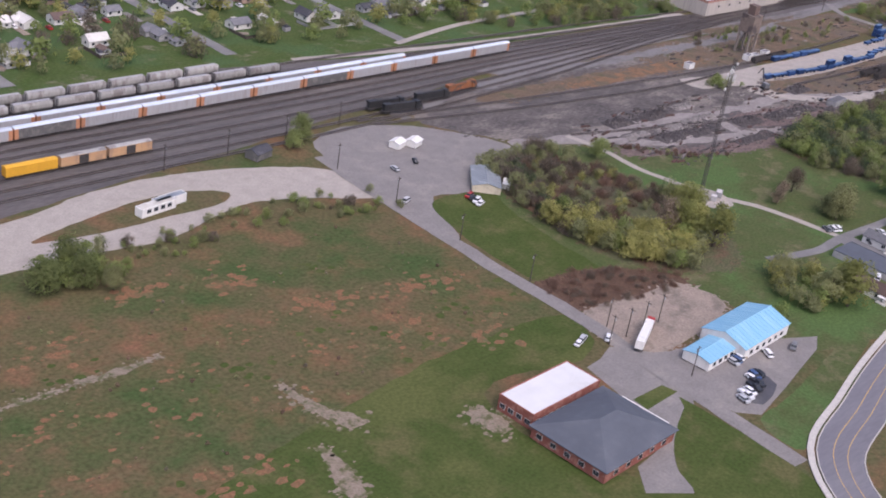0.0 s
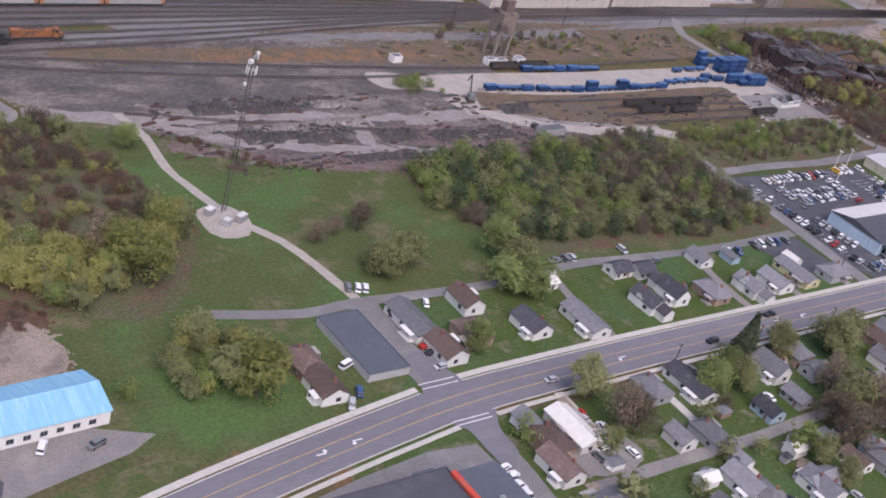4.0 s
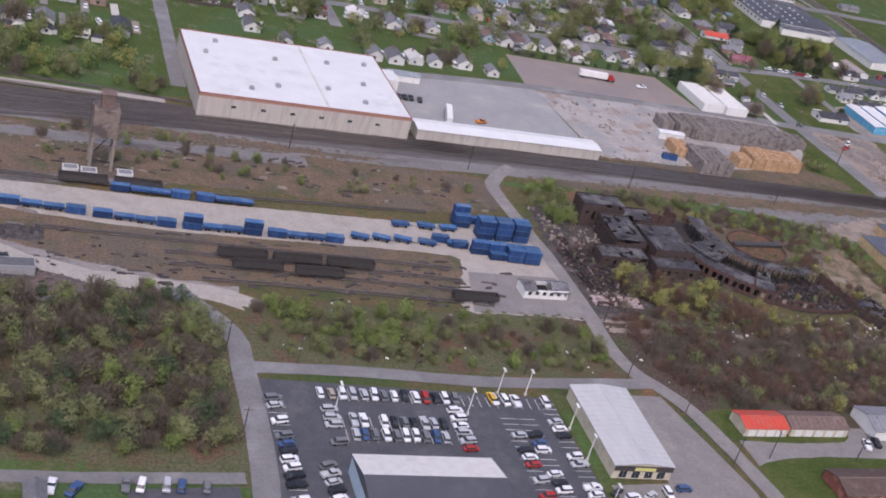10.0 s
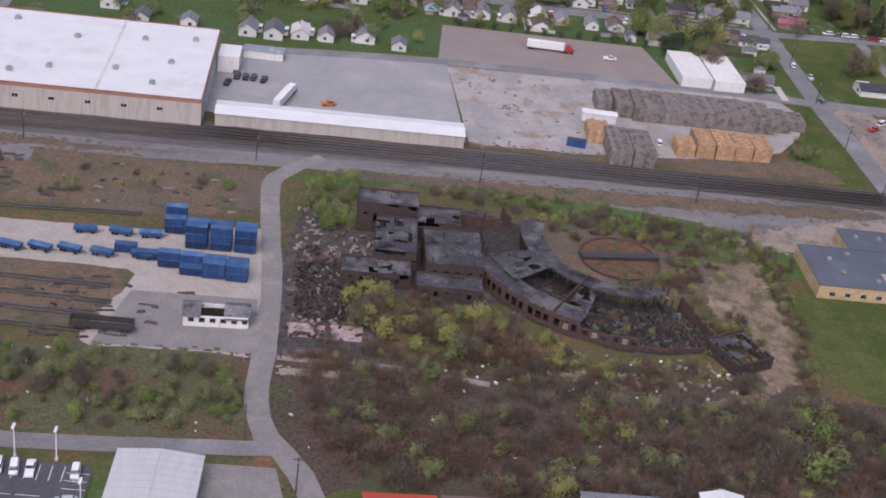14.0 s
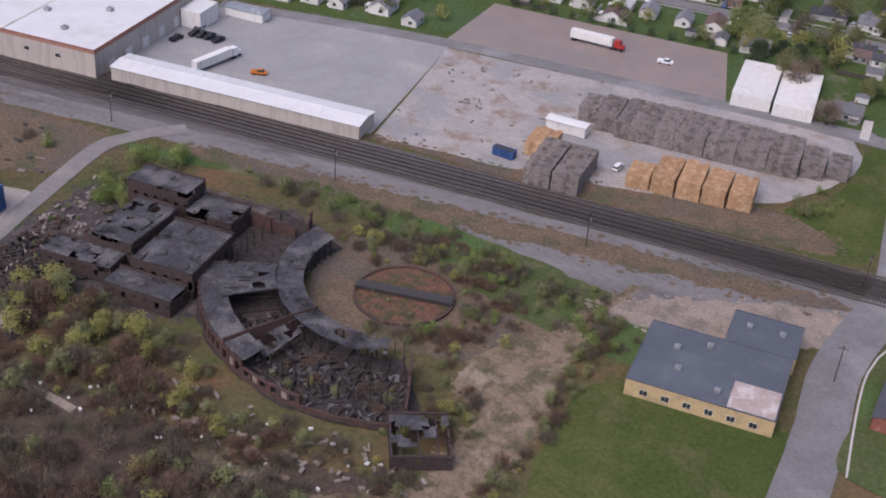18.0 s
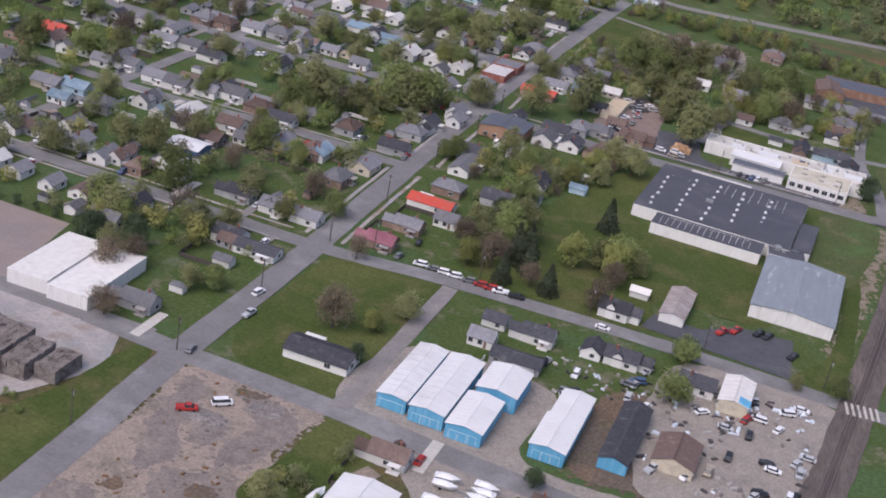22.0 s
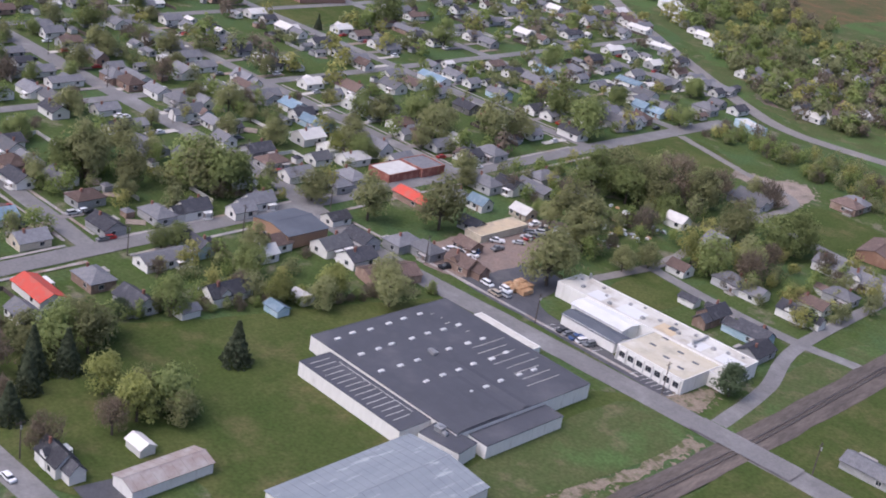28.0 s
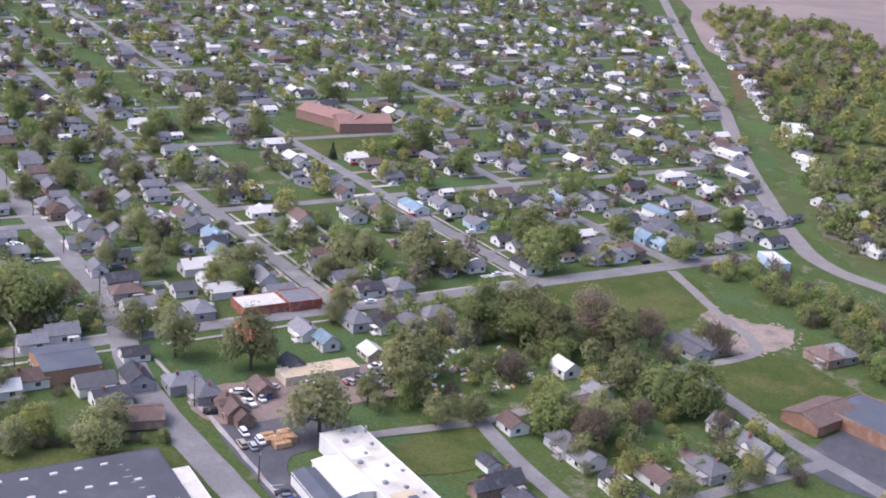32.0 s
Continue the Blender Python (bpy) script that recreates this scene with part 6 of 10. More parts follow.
_b = gable_hall("factory_dock", 1115.6, 752.6, 22, 7.2, 3.4, -2, 0.2, TAR2, WHITE_WALL, "slate-roofed dock of the factory", "factory")
openings(_b, row_of(7, -10.5, 10.5, -3.6, 0, 0), BAY, "door")

# storage sheds with bright blue gable ends
for _x, _y, _w, _l, _h in ((1054.6, 500.5, 8.2, 31, 4.2), (1064.9, 499.5, 9.6, 32, 4.6), (1075.8, 491, 9.8, 18, 4.2), (1077.6, 510, 11.4, 15, 5.0), (1097, 494.5, 9.4, 17, 4.2), (1097.3, 510.5, 8.6, 14, 4.0), (1065.7, 436.6, 14, 20.5, 4.6)):
    _b = gable_hall("storage_shed", _x, _y, _l, _w, _h, 90, 0.16, WHITE_ROOF, BLUE_WALL, "bright blue storage shed with a white metal roof", "shed", ribs=10)
    openings(_b, row_of(3, -_w * 0.4, _w * 0.4, -_l / 2, 0, -90, "y"), door_mesh(2.2, 2.6, BLUE_WALL), "door")
_b = gable_hall("salvage_shed", 1136.5, 548, 16, 8.5, 3.8, 90, 0.25, ROOFS["l"], CREAM, "cream shed with a pale roof and a blue tarpaulin", "shed", ribs=6)
part("tarpaulin", prism([(-4.7, 3.9), (-4.7, 3.97), (-1.2, 4.85), (-1.2, 4.78)], -8, -4), BLUE_WALL, _b, "bright blue tarpaulin")
_b = gable_hall("dark_shed", 1113, 507.5, 31, 7.6, 3.2, 90, 0.35, ROOFS["k"], BLUE_WALL, "long dark-roofed shed with blue walls in the yard", "shed")
_b = gable_hall("white_box_shed", 1166, 492, 16, 5, 4, 80, 0.1, WHITE_ROOF, WHITE_WALL, "white box shed beside the branch line", "shed")
_b = gable_hall("dark_barn", 1127, 507, 14, 11, 3, 90, 0.35, ROOFS["b"], CREAM, "brown-roofed barn with tan walls in the yard", "barn")
_b = gable_hall("tin_house", 1110, 596, 22, 8, 3.0, 90, 0.3, mat("rusty_tin", (0.26, 0.21, 0.19), (0.34, 0.31, 0.29), 3, 0.7), WHITE_WALL, "white building with a rusty tin roof", "building", ribs=8)
_b.location.z -= 0.2

# town landmarks
OCHRE_BRICK = mat("brown_orange_brick", (0.26, 0.155, 0.105), (0.21, 0.125, 0.088), 0.5, 0.9, spots=(0.30, 0.19, 0.135), spot_size=4)
_b = gable_hall("brick_store", 1011.5, 713.5, 17.5, 19, 4.8, 90, 0.16, TAR2, mat("orange_brick", (0.36, 0.23, 0.15), (0.30, 0.19, 0.13), 0.4, 0.9), "orange brick store with a slate-blue roof", "store")
openings(_b, row_of(4, -8, 8, -9.5, 1.0, -90, "y"), WIN)
_b = flat_hall("market_hall", 1043, 786, 8, 26, 2.6, 0, TAN_ROOF, CREAM, "long hall with a tan flat roof", "market hall", 0.2)
_b = flat_hall("red_brick_store", 982, 791, 12, 17, 3.0, 0, ROOFS["l"], RED_BRICK, "red brick store with a pale roof", "store", 0.4)
_b = flat_hall("red_brick_store", 982.5, 806.5, 13, 13, 3.3, 0, ROOFS["g"], RED_BRICK, "red brick store with a grey roof", "store", 0.4)
_b = flat_hall("white_long_shed", 943.3, 497, 13, 30, 4.0, 2, ROOFS["l"], WHITE_WALL, "white shed with a pale ribbed roof", "shed", 0.15)
_b = flat_hall("white_long_shed", 957.3, 496.5, 13, 31, 4.0, 2, ROOFS["l"], WHITE_WALL, "white shed with a pale ribbed roof", "shed", 0.15)
for _i, (_x, _y) in enumerate(((717, 948), (735, 958))):
    _b = gable_hall("brick_school", _x, _y, 44 - 12 * _i, 18, 5.5, 60 * _i + 20, 0.4, mat("terracotta_roof", (0.28, 0.165, 0.135), (0.23, 0.14, 0.115), 4, 0.8), mat("school_brick", (0.30, 0.19, 0.155), (0.25, 0.16, 0.13), 1, 0.9), "red brick school with a terracotta roof", "school")
_b = gable_hall("brick_works", 1132, 920.5, 22, 14, 3.6, 98, 0.3, ROOFS["b"], OCHRE_BRICK, "brown-roofed brick works beside a lot", "factory")
_b = flat_hall("brick_works_hall", 1146, 935, 34, 22, 4, 8, TAR2, OCHRE_BRICK, "long brick works hall with a grey roof", "factory", 0.4)
_b = gable_hall("brown_roofed_hall", 1053.5, 721, 19, 11, 2.8, 78, 0.35, ROOFS["b"], WALLS["b"], "long low hall with a rusty brown roof", "hall", ribs=9)
_b = flat_hall("roadside_shop", 1008, 1022, 17, 8, 3.4, -20, ROOFS["l"], WALLS["u"], "blue and white roadside shop", "shop", 0.4)
_b = flat_hall("white_depot", 814, 1233, 34, 16, 5, -38, WHITE_ROOF, WHITE_WALL, "white depot beside the highway", "depot", 0.3)
_b = gable_hall("white_roofed_barn", 925, 599.5, 13, 10, 4, 0, 0.2, WHITE_ROOF, mat("navy_metal", (0.06, 0.12, 0.24), (0.05, 0.10, 0.20), 2, 0.5), "navy metal barn with a white roof", "barn", ribs=7)
_b = flat_hall("strip_mall", 400, 82.5, 35, 40, 4.4, 0, TAR, WALLS["g"], "strip mall with a dark roof and red trim", "shop", 0.35, TAR)
part("east_wall", boxes((17.504, -21, -0.3, 31.5, 17.2, 4.6)), WALLS["g"], _b)
part("east_roof", boxes((17.5, -21.3, 4.604, 31.8, 17.5, 4.78)), TAR2, _b, "slate-grey roof of the east wing")
part("red_trim", boxes((16.6, -16, 4.79, 18.2, 17.2, 5.7)), ROOFS["r"], _b, "red metal trim on the roof")
part("canopy", boxes((9.0, 20.0, 2.6, 15.5, 22.4, 2.85), (9.3, 22.0, 0, 9.55, 22.25, 2.6), (15.0, 22.0, 0, 15.25, 22.25, 2.6)), TAR2, _b)
for _x, _y in ((5, 6), (8, 4), (-8, 9), (24, 5), (-3, -6), (11, -2)):
    roof_unit(_b, _x, _y, 4.8 if _x > 17 else 4.55, 1.3)
_b = flat_hall("dark_long_store", 428.2, 156.6, 13.8, 28, 2.3, 0, TAR2, WALLS["g"], "long grey store with a dark flat roof", "store", 0.3, TAR2)
_b = flat_hall("south_hall", 792, 92, 30, 18, 4.2, 0, ROOFS["g"], WHITE_WALL, "grey-roofed hall in a car park", "building", 0.3)


# ---- burnt-out engine house and turntable ----
# spots2: pale ash, and the roof's wet sheen put into the colour
CHAR = mat("charred_roof", (0.145, 0.142, 0.155), (0.11, 0.107, 0.115), 3, 0.9, bump=0.15, spots=(0.055, 0.05, 0.05), spot_size=8, spot_edge=(0.54, 0.64), fine=(0.6, 0.6), spots2=(0.255, 0.245, 0.245), spot2_size=9, spot2_edge=(0.5, 0.62))
CHAR2 = mat("charred_timber", (0.035, 0.031, 0.03), (0.07, 0.06, 0.055), 1.5, 0.95, bump=0.1, fine=(0.5, 0.6))
OLD_BRICK = mat("sooty_brick", (0.11, 0.062, 0.053), (0.07, 0.05, 0.045), 1.0, 0.95, bump=0.05, spots=(0.07, 0.055, 0.05), spot_size=4, spot_edge=(0.5, 0.65))
BURNT_BRICK = mat("smoke_blackened_brick", (0.075, 0.055, 0.05), (0.05, 0.042, 0.04), 1.0, 0.95, bump=0.05, spots=(0.085, 0.052, 0.045), spot_size=3.5, spot_edge=(0.55, 0.68))
PLATE = mat("old_concrete_pit", (0.27, 0.23, 0.20), (0.21, 0.18, 0.155), 2, 0.95)
RUST_SOIL = mat("rust_red_soil", (0.165, 0.088, 0.058), (0.115, 0.066, 0.046), 2, 0.95, bump=0.2, spots=(0.075, 0.07, 0.036), spot_size=4, spot_edge=(0.46, 0.58), fine=(0.7, 0.7))
GREY_ASH = mat("grey_ash", (0.13, 0.125, 0.125), (0.085, 0.08, 0.08), 2, 0.95)


def broken_sheet(w, d, z, holes, seed, thick=0.3, sag=0.9):
    """A charred roof deck: one sheet that sags and buckles, with ragged holes."""
    rng = random.Random(seed)
    bm = bmesh.new()
    nx, ny = max(5, int(w / 1.3)), max(5, int(d / 1.3))
    grid = []
    for i in range(nx + 1):
        col = []
        for j in range(ny + 1):
            x, y = -w / 2 + w * i / nx, -d / 2 + d * j / ny
            n = noise.noise(Vector((x * 0.22, y * 0.22, seed * 1.7)))
            drop = sag * max(0.0, n - 0.12) * 2.2 + 0.12 * abs(noise.noise(Vector((x * 0.9, y * 0.9, seed))))
            inner = 0 < i < nx and 0 < j < ny
            col.append(bm.verts.new((x + (rng.uniform(-0.3, 0.3) if inner else 0), y + (rng.uniform(-0.3, 0.3) if inner else 0), z + thick - drop * (1.0 if inner else 0.25))))
        grid.append(col)
    cut = 1.0 - 2.0 * holes
    for i in range(nx):
        for j in range(ny):
            n = noise.noise(Vector((i * 0.37, j * 0.37, seed * 3.1 + 5)))
            if holes and (n > cut * 0.5 or (n > cut * 0.3 and rng.random() < 0.3)):
                continue
            bm.faces.new((grid[i][j], grid[i + 1][j], grid[i + 1][j + 1], grid[i][j + 1]))
    for v in [v for v in bm.verts if not v.link_faces]:
        bm.verts.remove(v)
    bmesh.ops.solidify(bm, geom=bm.faces[:], thickness=thick)
    return bm


def ruin_block(x, y, w, d, h, a, holes, seed, label):
    root = on_ground("burnt_hall", x, y, a, label, "ruin", "burnt-out engine house")
    rng = random.Random(seed)
    # four walls of uneven height with window holes between piers
    for x0, y0, x1, y1 in ((-w / 2, -d / 2, w / 2, -d / 2 + 0.5), (-w / 2, d / 2 - 0.5, w / 2, d / 2), (-w / 2, -d / 2 + 0.5, -w / 2 + 0.5, d / 2 - 0.5), (w / 2 - 0.5, -d / 2 + 0.5, w / 2, d / 2 - 0.5)):
        bm = bmesh.new()
        along = (x1 - x0) > (y1 - y0)
        n = max(2, int(((x1 - x0) if along else (y1 - y0)) / 3))
        for i in range(n):
            p, q, r = i / n, (i + 0.62) / n, (i + 1) / n
            top = h - 0.4 - (rng.random() < 0.3) * rng.uniform(0.3, 1.6)
            def span(s0, s1, z0, z1):
                if along:
                    add_box(bm, x0 + (x1 - x0) * s0, y0, z0, x0 + (x1 - x0) * s1, y1, z1)
                else:
                    add_box(bm, x0, y0 + (y1 - y0) * s0, z0, x1, y0 + (y1 - y0) * s1, z1)
            span(p, q, -0.3, top)
            span(q, r, -0.3, h * (0.3 if i % 3 == 1 else 0.55))
            span(q, r, h * 0.66, top)
        part("wall", bm, BURNT_BRICK, root)
    part("roof", broken_sheet(w - 0.3, d - 0.3, h - 0.45, holes, seed), CHAR, root, "charred roof with holes")
    for i in range(int(w / 4)):
        xx = -w / 2 + 2 + i * 4
        part("roof_beam", boxes((xx, -d / 2 + 0.55, h - 0.95, xx + 0.3, d / 2 - 0.55, h - 0.6)), CHAR2, root)
    part("parapet", boxes((-w / 2 - 0.05, d / 2 - 0.45, h - 0.395, w / 2 + 0.05, d / 2 + 0.05, h + 0.25)), BURNT_BRICK, root)
    return root


for _i, (_x, _y, _w, _d, _h, _a, _o) in enumerate(((813, 337, 18.5, 9, 10.0, 0, 0.0), (815.4, 318.5, 12.5, 20.5, 8.0, -2, 0.05), (832.3, 314.5, 17, 20.5, 7.6, 1, 0.0), (809.8, 304.4, 20, 8.2, 5.0, 1, 0.08), (830.8, 299.4, 19, 7.4, 4.8, -1, 0.0), (829, 336.4, 14, 10.5, 5.8, 0, 0.3), (911.5, 280, 13, 13.5, 4.0, 26, 0.72))):
    ruin_block(_x, _y, _w, _d, _h, _a, _o, 50 + _i, "burnt brick engine hall with a charred roof" if _i < 6 else "roofless burnt brick hut")

# the ring of stalls round the turntable
TT = (886.0, 330.0)
_arc = [(TT[0] + r * math.cos(radians(a)), TT[1] + r * math.sin(radians(a))) for r, span in ((51, range(155, 300, 8)), (26, range(292, 150, -10))) for a in span]
patch("burnt_floor", CHAR2, _arc, 1.2, label="black burnt floor of the roundhouse", category="ground")
for _i in range(14):
    _a0 = radians(160 + _i * 9.7)
    _a1 = radians(160 + (_i + 1) * 9.7 - 0.02)
    root = on_ground("engine_stall", 0, 0, 0, "burnt engine stall of the old roundhouse" if _i > 4 else "charred engine stall with its roof in place", "ruin", "stalls of the roundhouse")
    root.location = (TT[0], TT[1], _layer[0])
    rng = random.Random(300 + _i)
    def wedge(r0, r1, z0, z1, lo=0.0, hi=1.0, drop=0.0):
        bm = bmesh.new()
        c = lambda r, f, z: bm.verts.new((r * math.cos(_a0 + (_a1 - _a0) * f), r * math.sin(_a0 + (_a1 - _a0) * f), z))
        low = [c(r0, lo, z0), c(r1, lo, z0 - drop), c(r1, hi, z0 - drop), c(r0, hi, z0)]
        top = [c(r0, lo, z1), c(r1, lo, z1 - drop), c(r1, hi, z1 - drop), c(r0, hi, z1)]
        bm.faces.new(low[::-1])
        bm.faces.new(top)
        for k in range(4):
            bm.faces.new((low[k], low[(k + 1) % 4], top[(k + 1) % 4], top[k]))
        bmesh.ops.recalc_face_normals(bm, faces=bm.faces)
        return bm
    def ring_deck(r0, r1, z, rise, holes, seed):
        """A sagging wedge of roof deck between two radii, rising or falling outwards."""
        bm = broken_sheet(r1 - r0, 2.0, 0.0, holes, seed, 0.3, 0.7)
        for v in bm.verts:
            k = (v.co.x + (r1 - r0) / 2) / (r1 - r0)
            a = _a0 + (_a1 - _a0) * (v.co.y + 1.0) / 2
            r = r0 + (r1 - r0) * k
            v.co = Vector((r * math.cos(a), r * math.sin(a), z + v.co.z + rise * k))
        return bm
    # outer wall: low sill, piers between tall openings, and a lintel where it still stands
    _top = 5.2 if _i < 9 else rng.uniform(2.6, 4.0) if _i < 11 else rng.uniform(0.6, 1.6)
    if _i > 3:
        part("outer_wall", wedge(50, 50.5, -0.3, 1.2), OLD_BRICK, root)
        for _f in (0.0, 0.3, 0.62, 0.9) if _i < 11 else (0.3,):
            part("pier", wedge(50, 50.5, 1.2, max(1.4, _top), _f, _f + 0.1), OLD_BRICK, root)
        if _i < 11:
            part("lintel", wedge(49.98, 50.52, 3.2 if _i > 8 else 3.7, min(_top, 4.4) + 0.3), OLD_BRICK, root)
        if _i in (8, 9, 10):
            part("boarded_bay", wedge(50.06, 50.3, 1.25, 3.1, 0.42, 0.6), PLATE, root, "pale boarded window")
    if 4 <= _i < 9:
        part("outer_roof", ring_deck(43.6, 49.95, 5.0, -0.5, 0.0, _i), CHAR, root, "charred roof strip")
    if _i < 13:
        part("inner_roof", ring_deck(25, 31.8, 4.9, 0.5, 0.15 if _i > 9 else 0.0, 40 + _i), CHAR, root, "charred roof strip")
    if _i in (4, 5):
        part("middle_roof", ring_deck(31.9, 45.5, 5.9, -0.3, 0.08, 70 + _i), CHAR, root, "broken charred roof")
        for _f in (0.1, 0.5, 0.9):
            part("rafter", wedge(32, 45, 5.3, 5.55, _f, _f + 0.03), CHAR2, root)
    if _i == 8:
        part("middle_roof", ring_deck(31.5, 43.5, 4.6, -2.4, 0.2, 78), CHAR, root, "sunken charred roof")
    if _i in (8, 4):
        part("fire_wall", wedge(25, 50, -0.3, 6.0 if _i == 8 else 5.4, 0.0, 0.05), OLD_BRICK, root, "brick fire wall between the stalls")
    elif _i > 4:
        part("stall_wall", wedge(25, 50, -0.3, rng.uniform(0.3, 1.1), 0.0, 0.04), BURNT_BRICK, root)
    for _f in (0.25, 0.75):
        for _r in (25.4, 31.2, 43.7):
            part("post", wedge(_r, _r + 0.35, -0.3, 4.9, _f, _f + 0.05), CHAR2, root)
_b = on_ground("turntable", TT[0], TT[1], 0, "rust-red turntable pit with a dark steel bridge", "turntable")
_bm = bmesh.new()
for _k in range(40):
    _p, _q = radians(9 * _k), radians(9 * (_k + 1))
    _v = [_bm.verts.new((r * math.cos(t), r * math.sin(t), z)) for r, t, z in ((12.2, _p, 0.5), (12.2, _q, 0.5), (12.9, _q, 0.5), (12.9, _p, 0.5), (12.2, _p, 0.05), (12.2, _q, 0.05), (12.9, _q, -0.1), (12.9, _p, -0.1))]
    for _f in ((0, 1, 2, 3), (0, 4, 5, 1), (3, 2, 6, 7)):
        _bm.faces.new([_v[i] for i in _f])
bmesh.ops.recalc_face_normals(_bm, faces=_bm.faces)
part("pit_rim", _bm, OLD_BRICK, _b)
_bm = bmesh.new()
bmesh.ops.create_circle(_bm, cap_ends=True, segments=40, radius=12.2, matrix=pose(0, 0, 0.06))
part("pit_floor", _bm, RUST_SOIL, _b)
_bm = boxes((-12.5, -1.3, 0.3, 12.5, -0.9, 1.2), (-12.5, 0.9, 0.3, 12.5, 1.3, 1.2), (-12.5, -1.5, 1.2, 12.5, 1.5, 1.4))
part("bridge", _bm, DARK_STEEL, _b, "dark steel bridge deck").rotation_euler = (0, 0, radians(8))

# burnt depot on the slab
_b = on_ground("burnt_depot", 768, 277, 3, "burnt-out pale depot with gaping windows", "ruin")
_bm = bmesh.new()
for _i in range(6):
    add_box(_bm, -8.5 + _i * 2.8, -3.5, -0.2, -7.2 + _i * 2.8, -3.1, 3.0)
    add_box(_bm, -7.2 + _i * 2.8, -3.5, -0.2, -5.7 + _i * 2.8, -3.1, 1.0)
    add_box(_bm, -7.2 + _i * 2.8, -3.5, 2.5, -5.7 + _i * 2.8, -3.1, 3.0)
part("front_wall", _bm, WHITE_WALL, _b)
part("back_wall", boxes((-8.5, 3.1, -0.2, 8.5, 3.5, 2.6), (-8.5, -3.1, -0.2, -8.1, 3.1, 2.9), (8.1, -3.1, -0.2, 8.5, 3.1, 2.0)), WHITE_WALL, _b)
part("left_roof", prism([(-3.9, 2.9), (0, 4.9), (3.9, 2.9), (3.9, 3.1), (0, 5.1), (-3.9, 3.1)], -8.9, -4), CHAR, _b)
part("right_roof", prism([(-3.9, 2.4), (0, 4.4), (3.9, 2.9), (3.9, 3.1), (0, 4.6), (-3.9, 2.6)], 2, 8.9), CHAR, _b)
part("fallen_roof", broken_sheet(6.2, 6, 1.4, 0.2, 77, 0.2), CHAR2, _b).location = (-1, 0, 0)

# the standing end wall and hut of the ring, of red brick
for _x, _y, _w, _a in ((902.8, 294, 20, -71), (844, 341, 15, 0), (851.5, 345, 8, -72)):
    _b = on_ground("standing_wall", _x, _y, _a, "jagged standing brick wall of the roundhouse", "ruin")
    for _i in range(int(_w / 2.2)):
        _h = 4.6 - 2.6 * abs(math.sin(_i * 1.7)) * (_i / (_w / 2.2))
        part("pier", boxes((-_w / 2 + _i * 2.2, -0.3 + 0.004 * (_i % 2), -0.3, -_w / 2 + _i * 2.2 + 2.2, 0.3 - 0.004 * (_i % 2), _h)), OLD_BRICK, _b)

# sooty rubble and debris of the ruin
_rng = np.random.default_rng(5)
for _n, _mt, _zone, _lbl in ((360, CHAR2, (788, 812, 282, 312), "charred timbers and rubble"), (160, GREY_ASH, (0, 0, 222, 296), "grey ash and fallen roofing on the stalls"), (150, PLATE, (786, 812, 276, 345), "pale broken boards and concrete"), (160, OLD_BRICK, (786, 806, 270, 320), "heap of broken brick"), (240, CHAR2, (0, 0, 222, 296), "charred beams among the stalls"), (70, PLATE, (850, 920, 262, 276), "pale broken concrete and boards"), (20, WHITE_WALL, (800, 925, 246, 276), "scattered pale litter")):
    _vs, _fs = [], []
    for _i in range(_n):
        _c = np.array((_rng.uniform(_zone[0], _zone[1]), _rng.uniform(_zone[2], _zone[3]), _layer[0] + 0.1 + abs(_rng.normal()) * 0.35))
        if _zone[1] == 0:
            _r, _a = _rng.uniform(32, 49), radians(_rng.uniform(_zone[2], _zone[3]))
            _c[0], _c[1] = TT[0] + _r * math.cos(_a), TT[1] + _r * math.sin(_a)
        _u = _rng.normal(size=3) * (1, 1, 0.35)
        _u /= np.linalg.norm(_u)
        _v = np.cross(_u, (0, 0, 1.0))
        _v /= np.linalg.norm(_v)
        _w = np.cross(_v, _u)
        _lx, _ly, _lz = _rng.uniform(0.4, 2.4 if _mt is CHAR2 else 1.0) * (0.5 if _mt is WHITE_WALL else 1), _rng.uniform(0.15, 0.5), _rng.uniform(0.1, 0.35)
        _k = len(_vs)
        for _sz in (-1, 1):
            for _sx, _sy in ((-1, -1), (1, -1), (1, 1), (-1, 1)):
                _vs.append(tuple(_c + _u * _lx * _sx + _v * _ly * _sy + _w * _lz * _sz))
        _fs += [tuple(_k + i for i in f) for f in ((3, 2, 1, 0), (4, 5, 6, 7), (0, 1, 5, 4), (1, 2, 6, 5), (2, 3, 7, 6), (3, 0, 4, 7))]
    tagged(new("rubble", from_data("rubble", _vs, _fs, _mt)), _lbl, "rubble", kind="stuff")


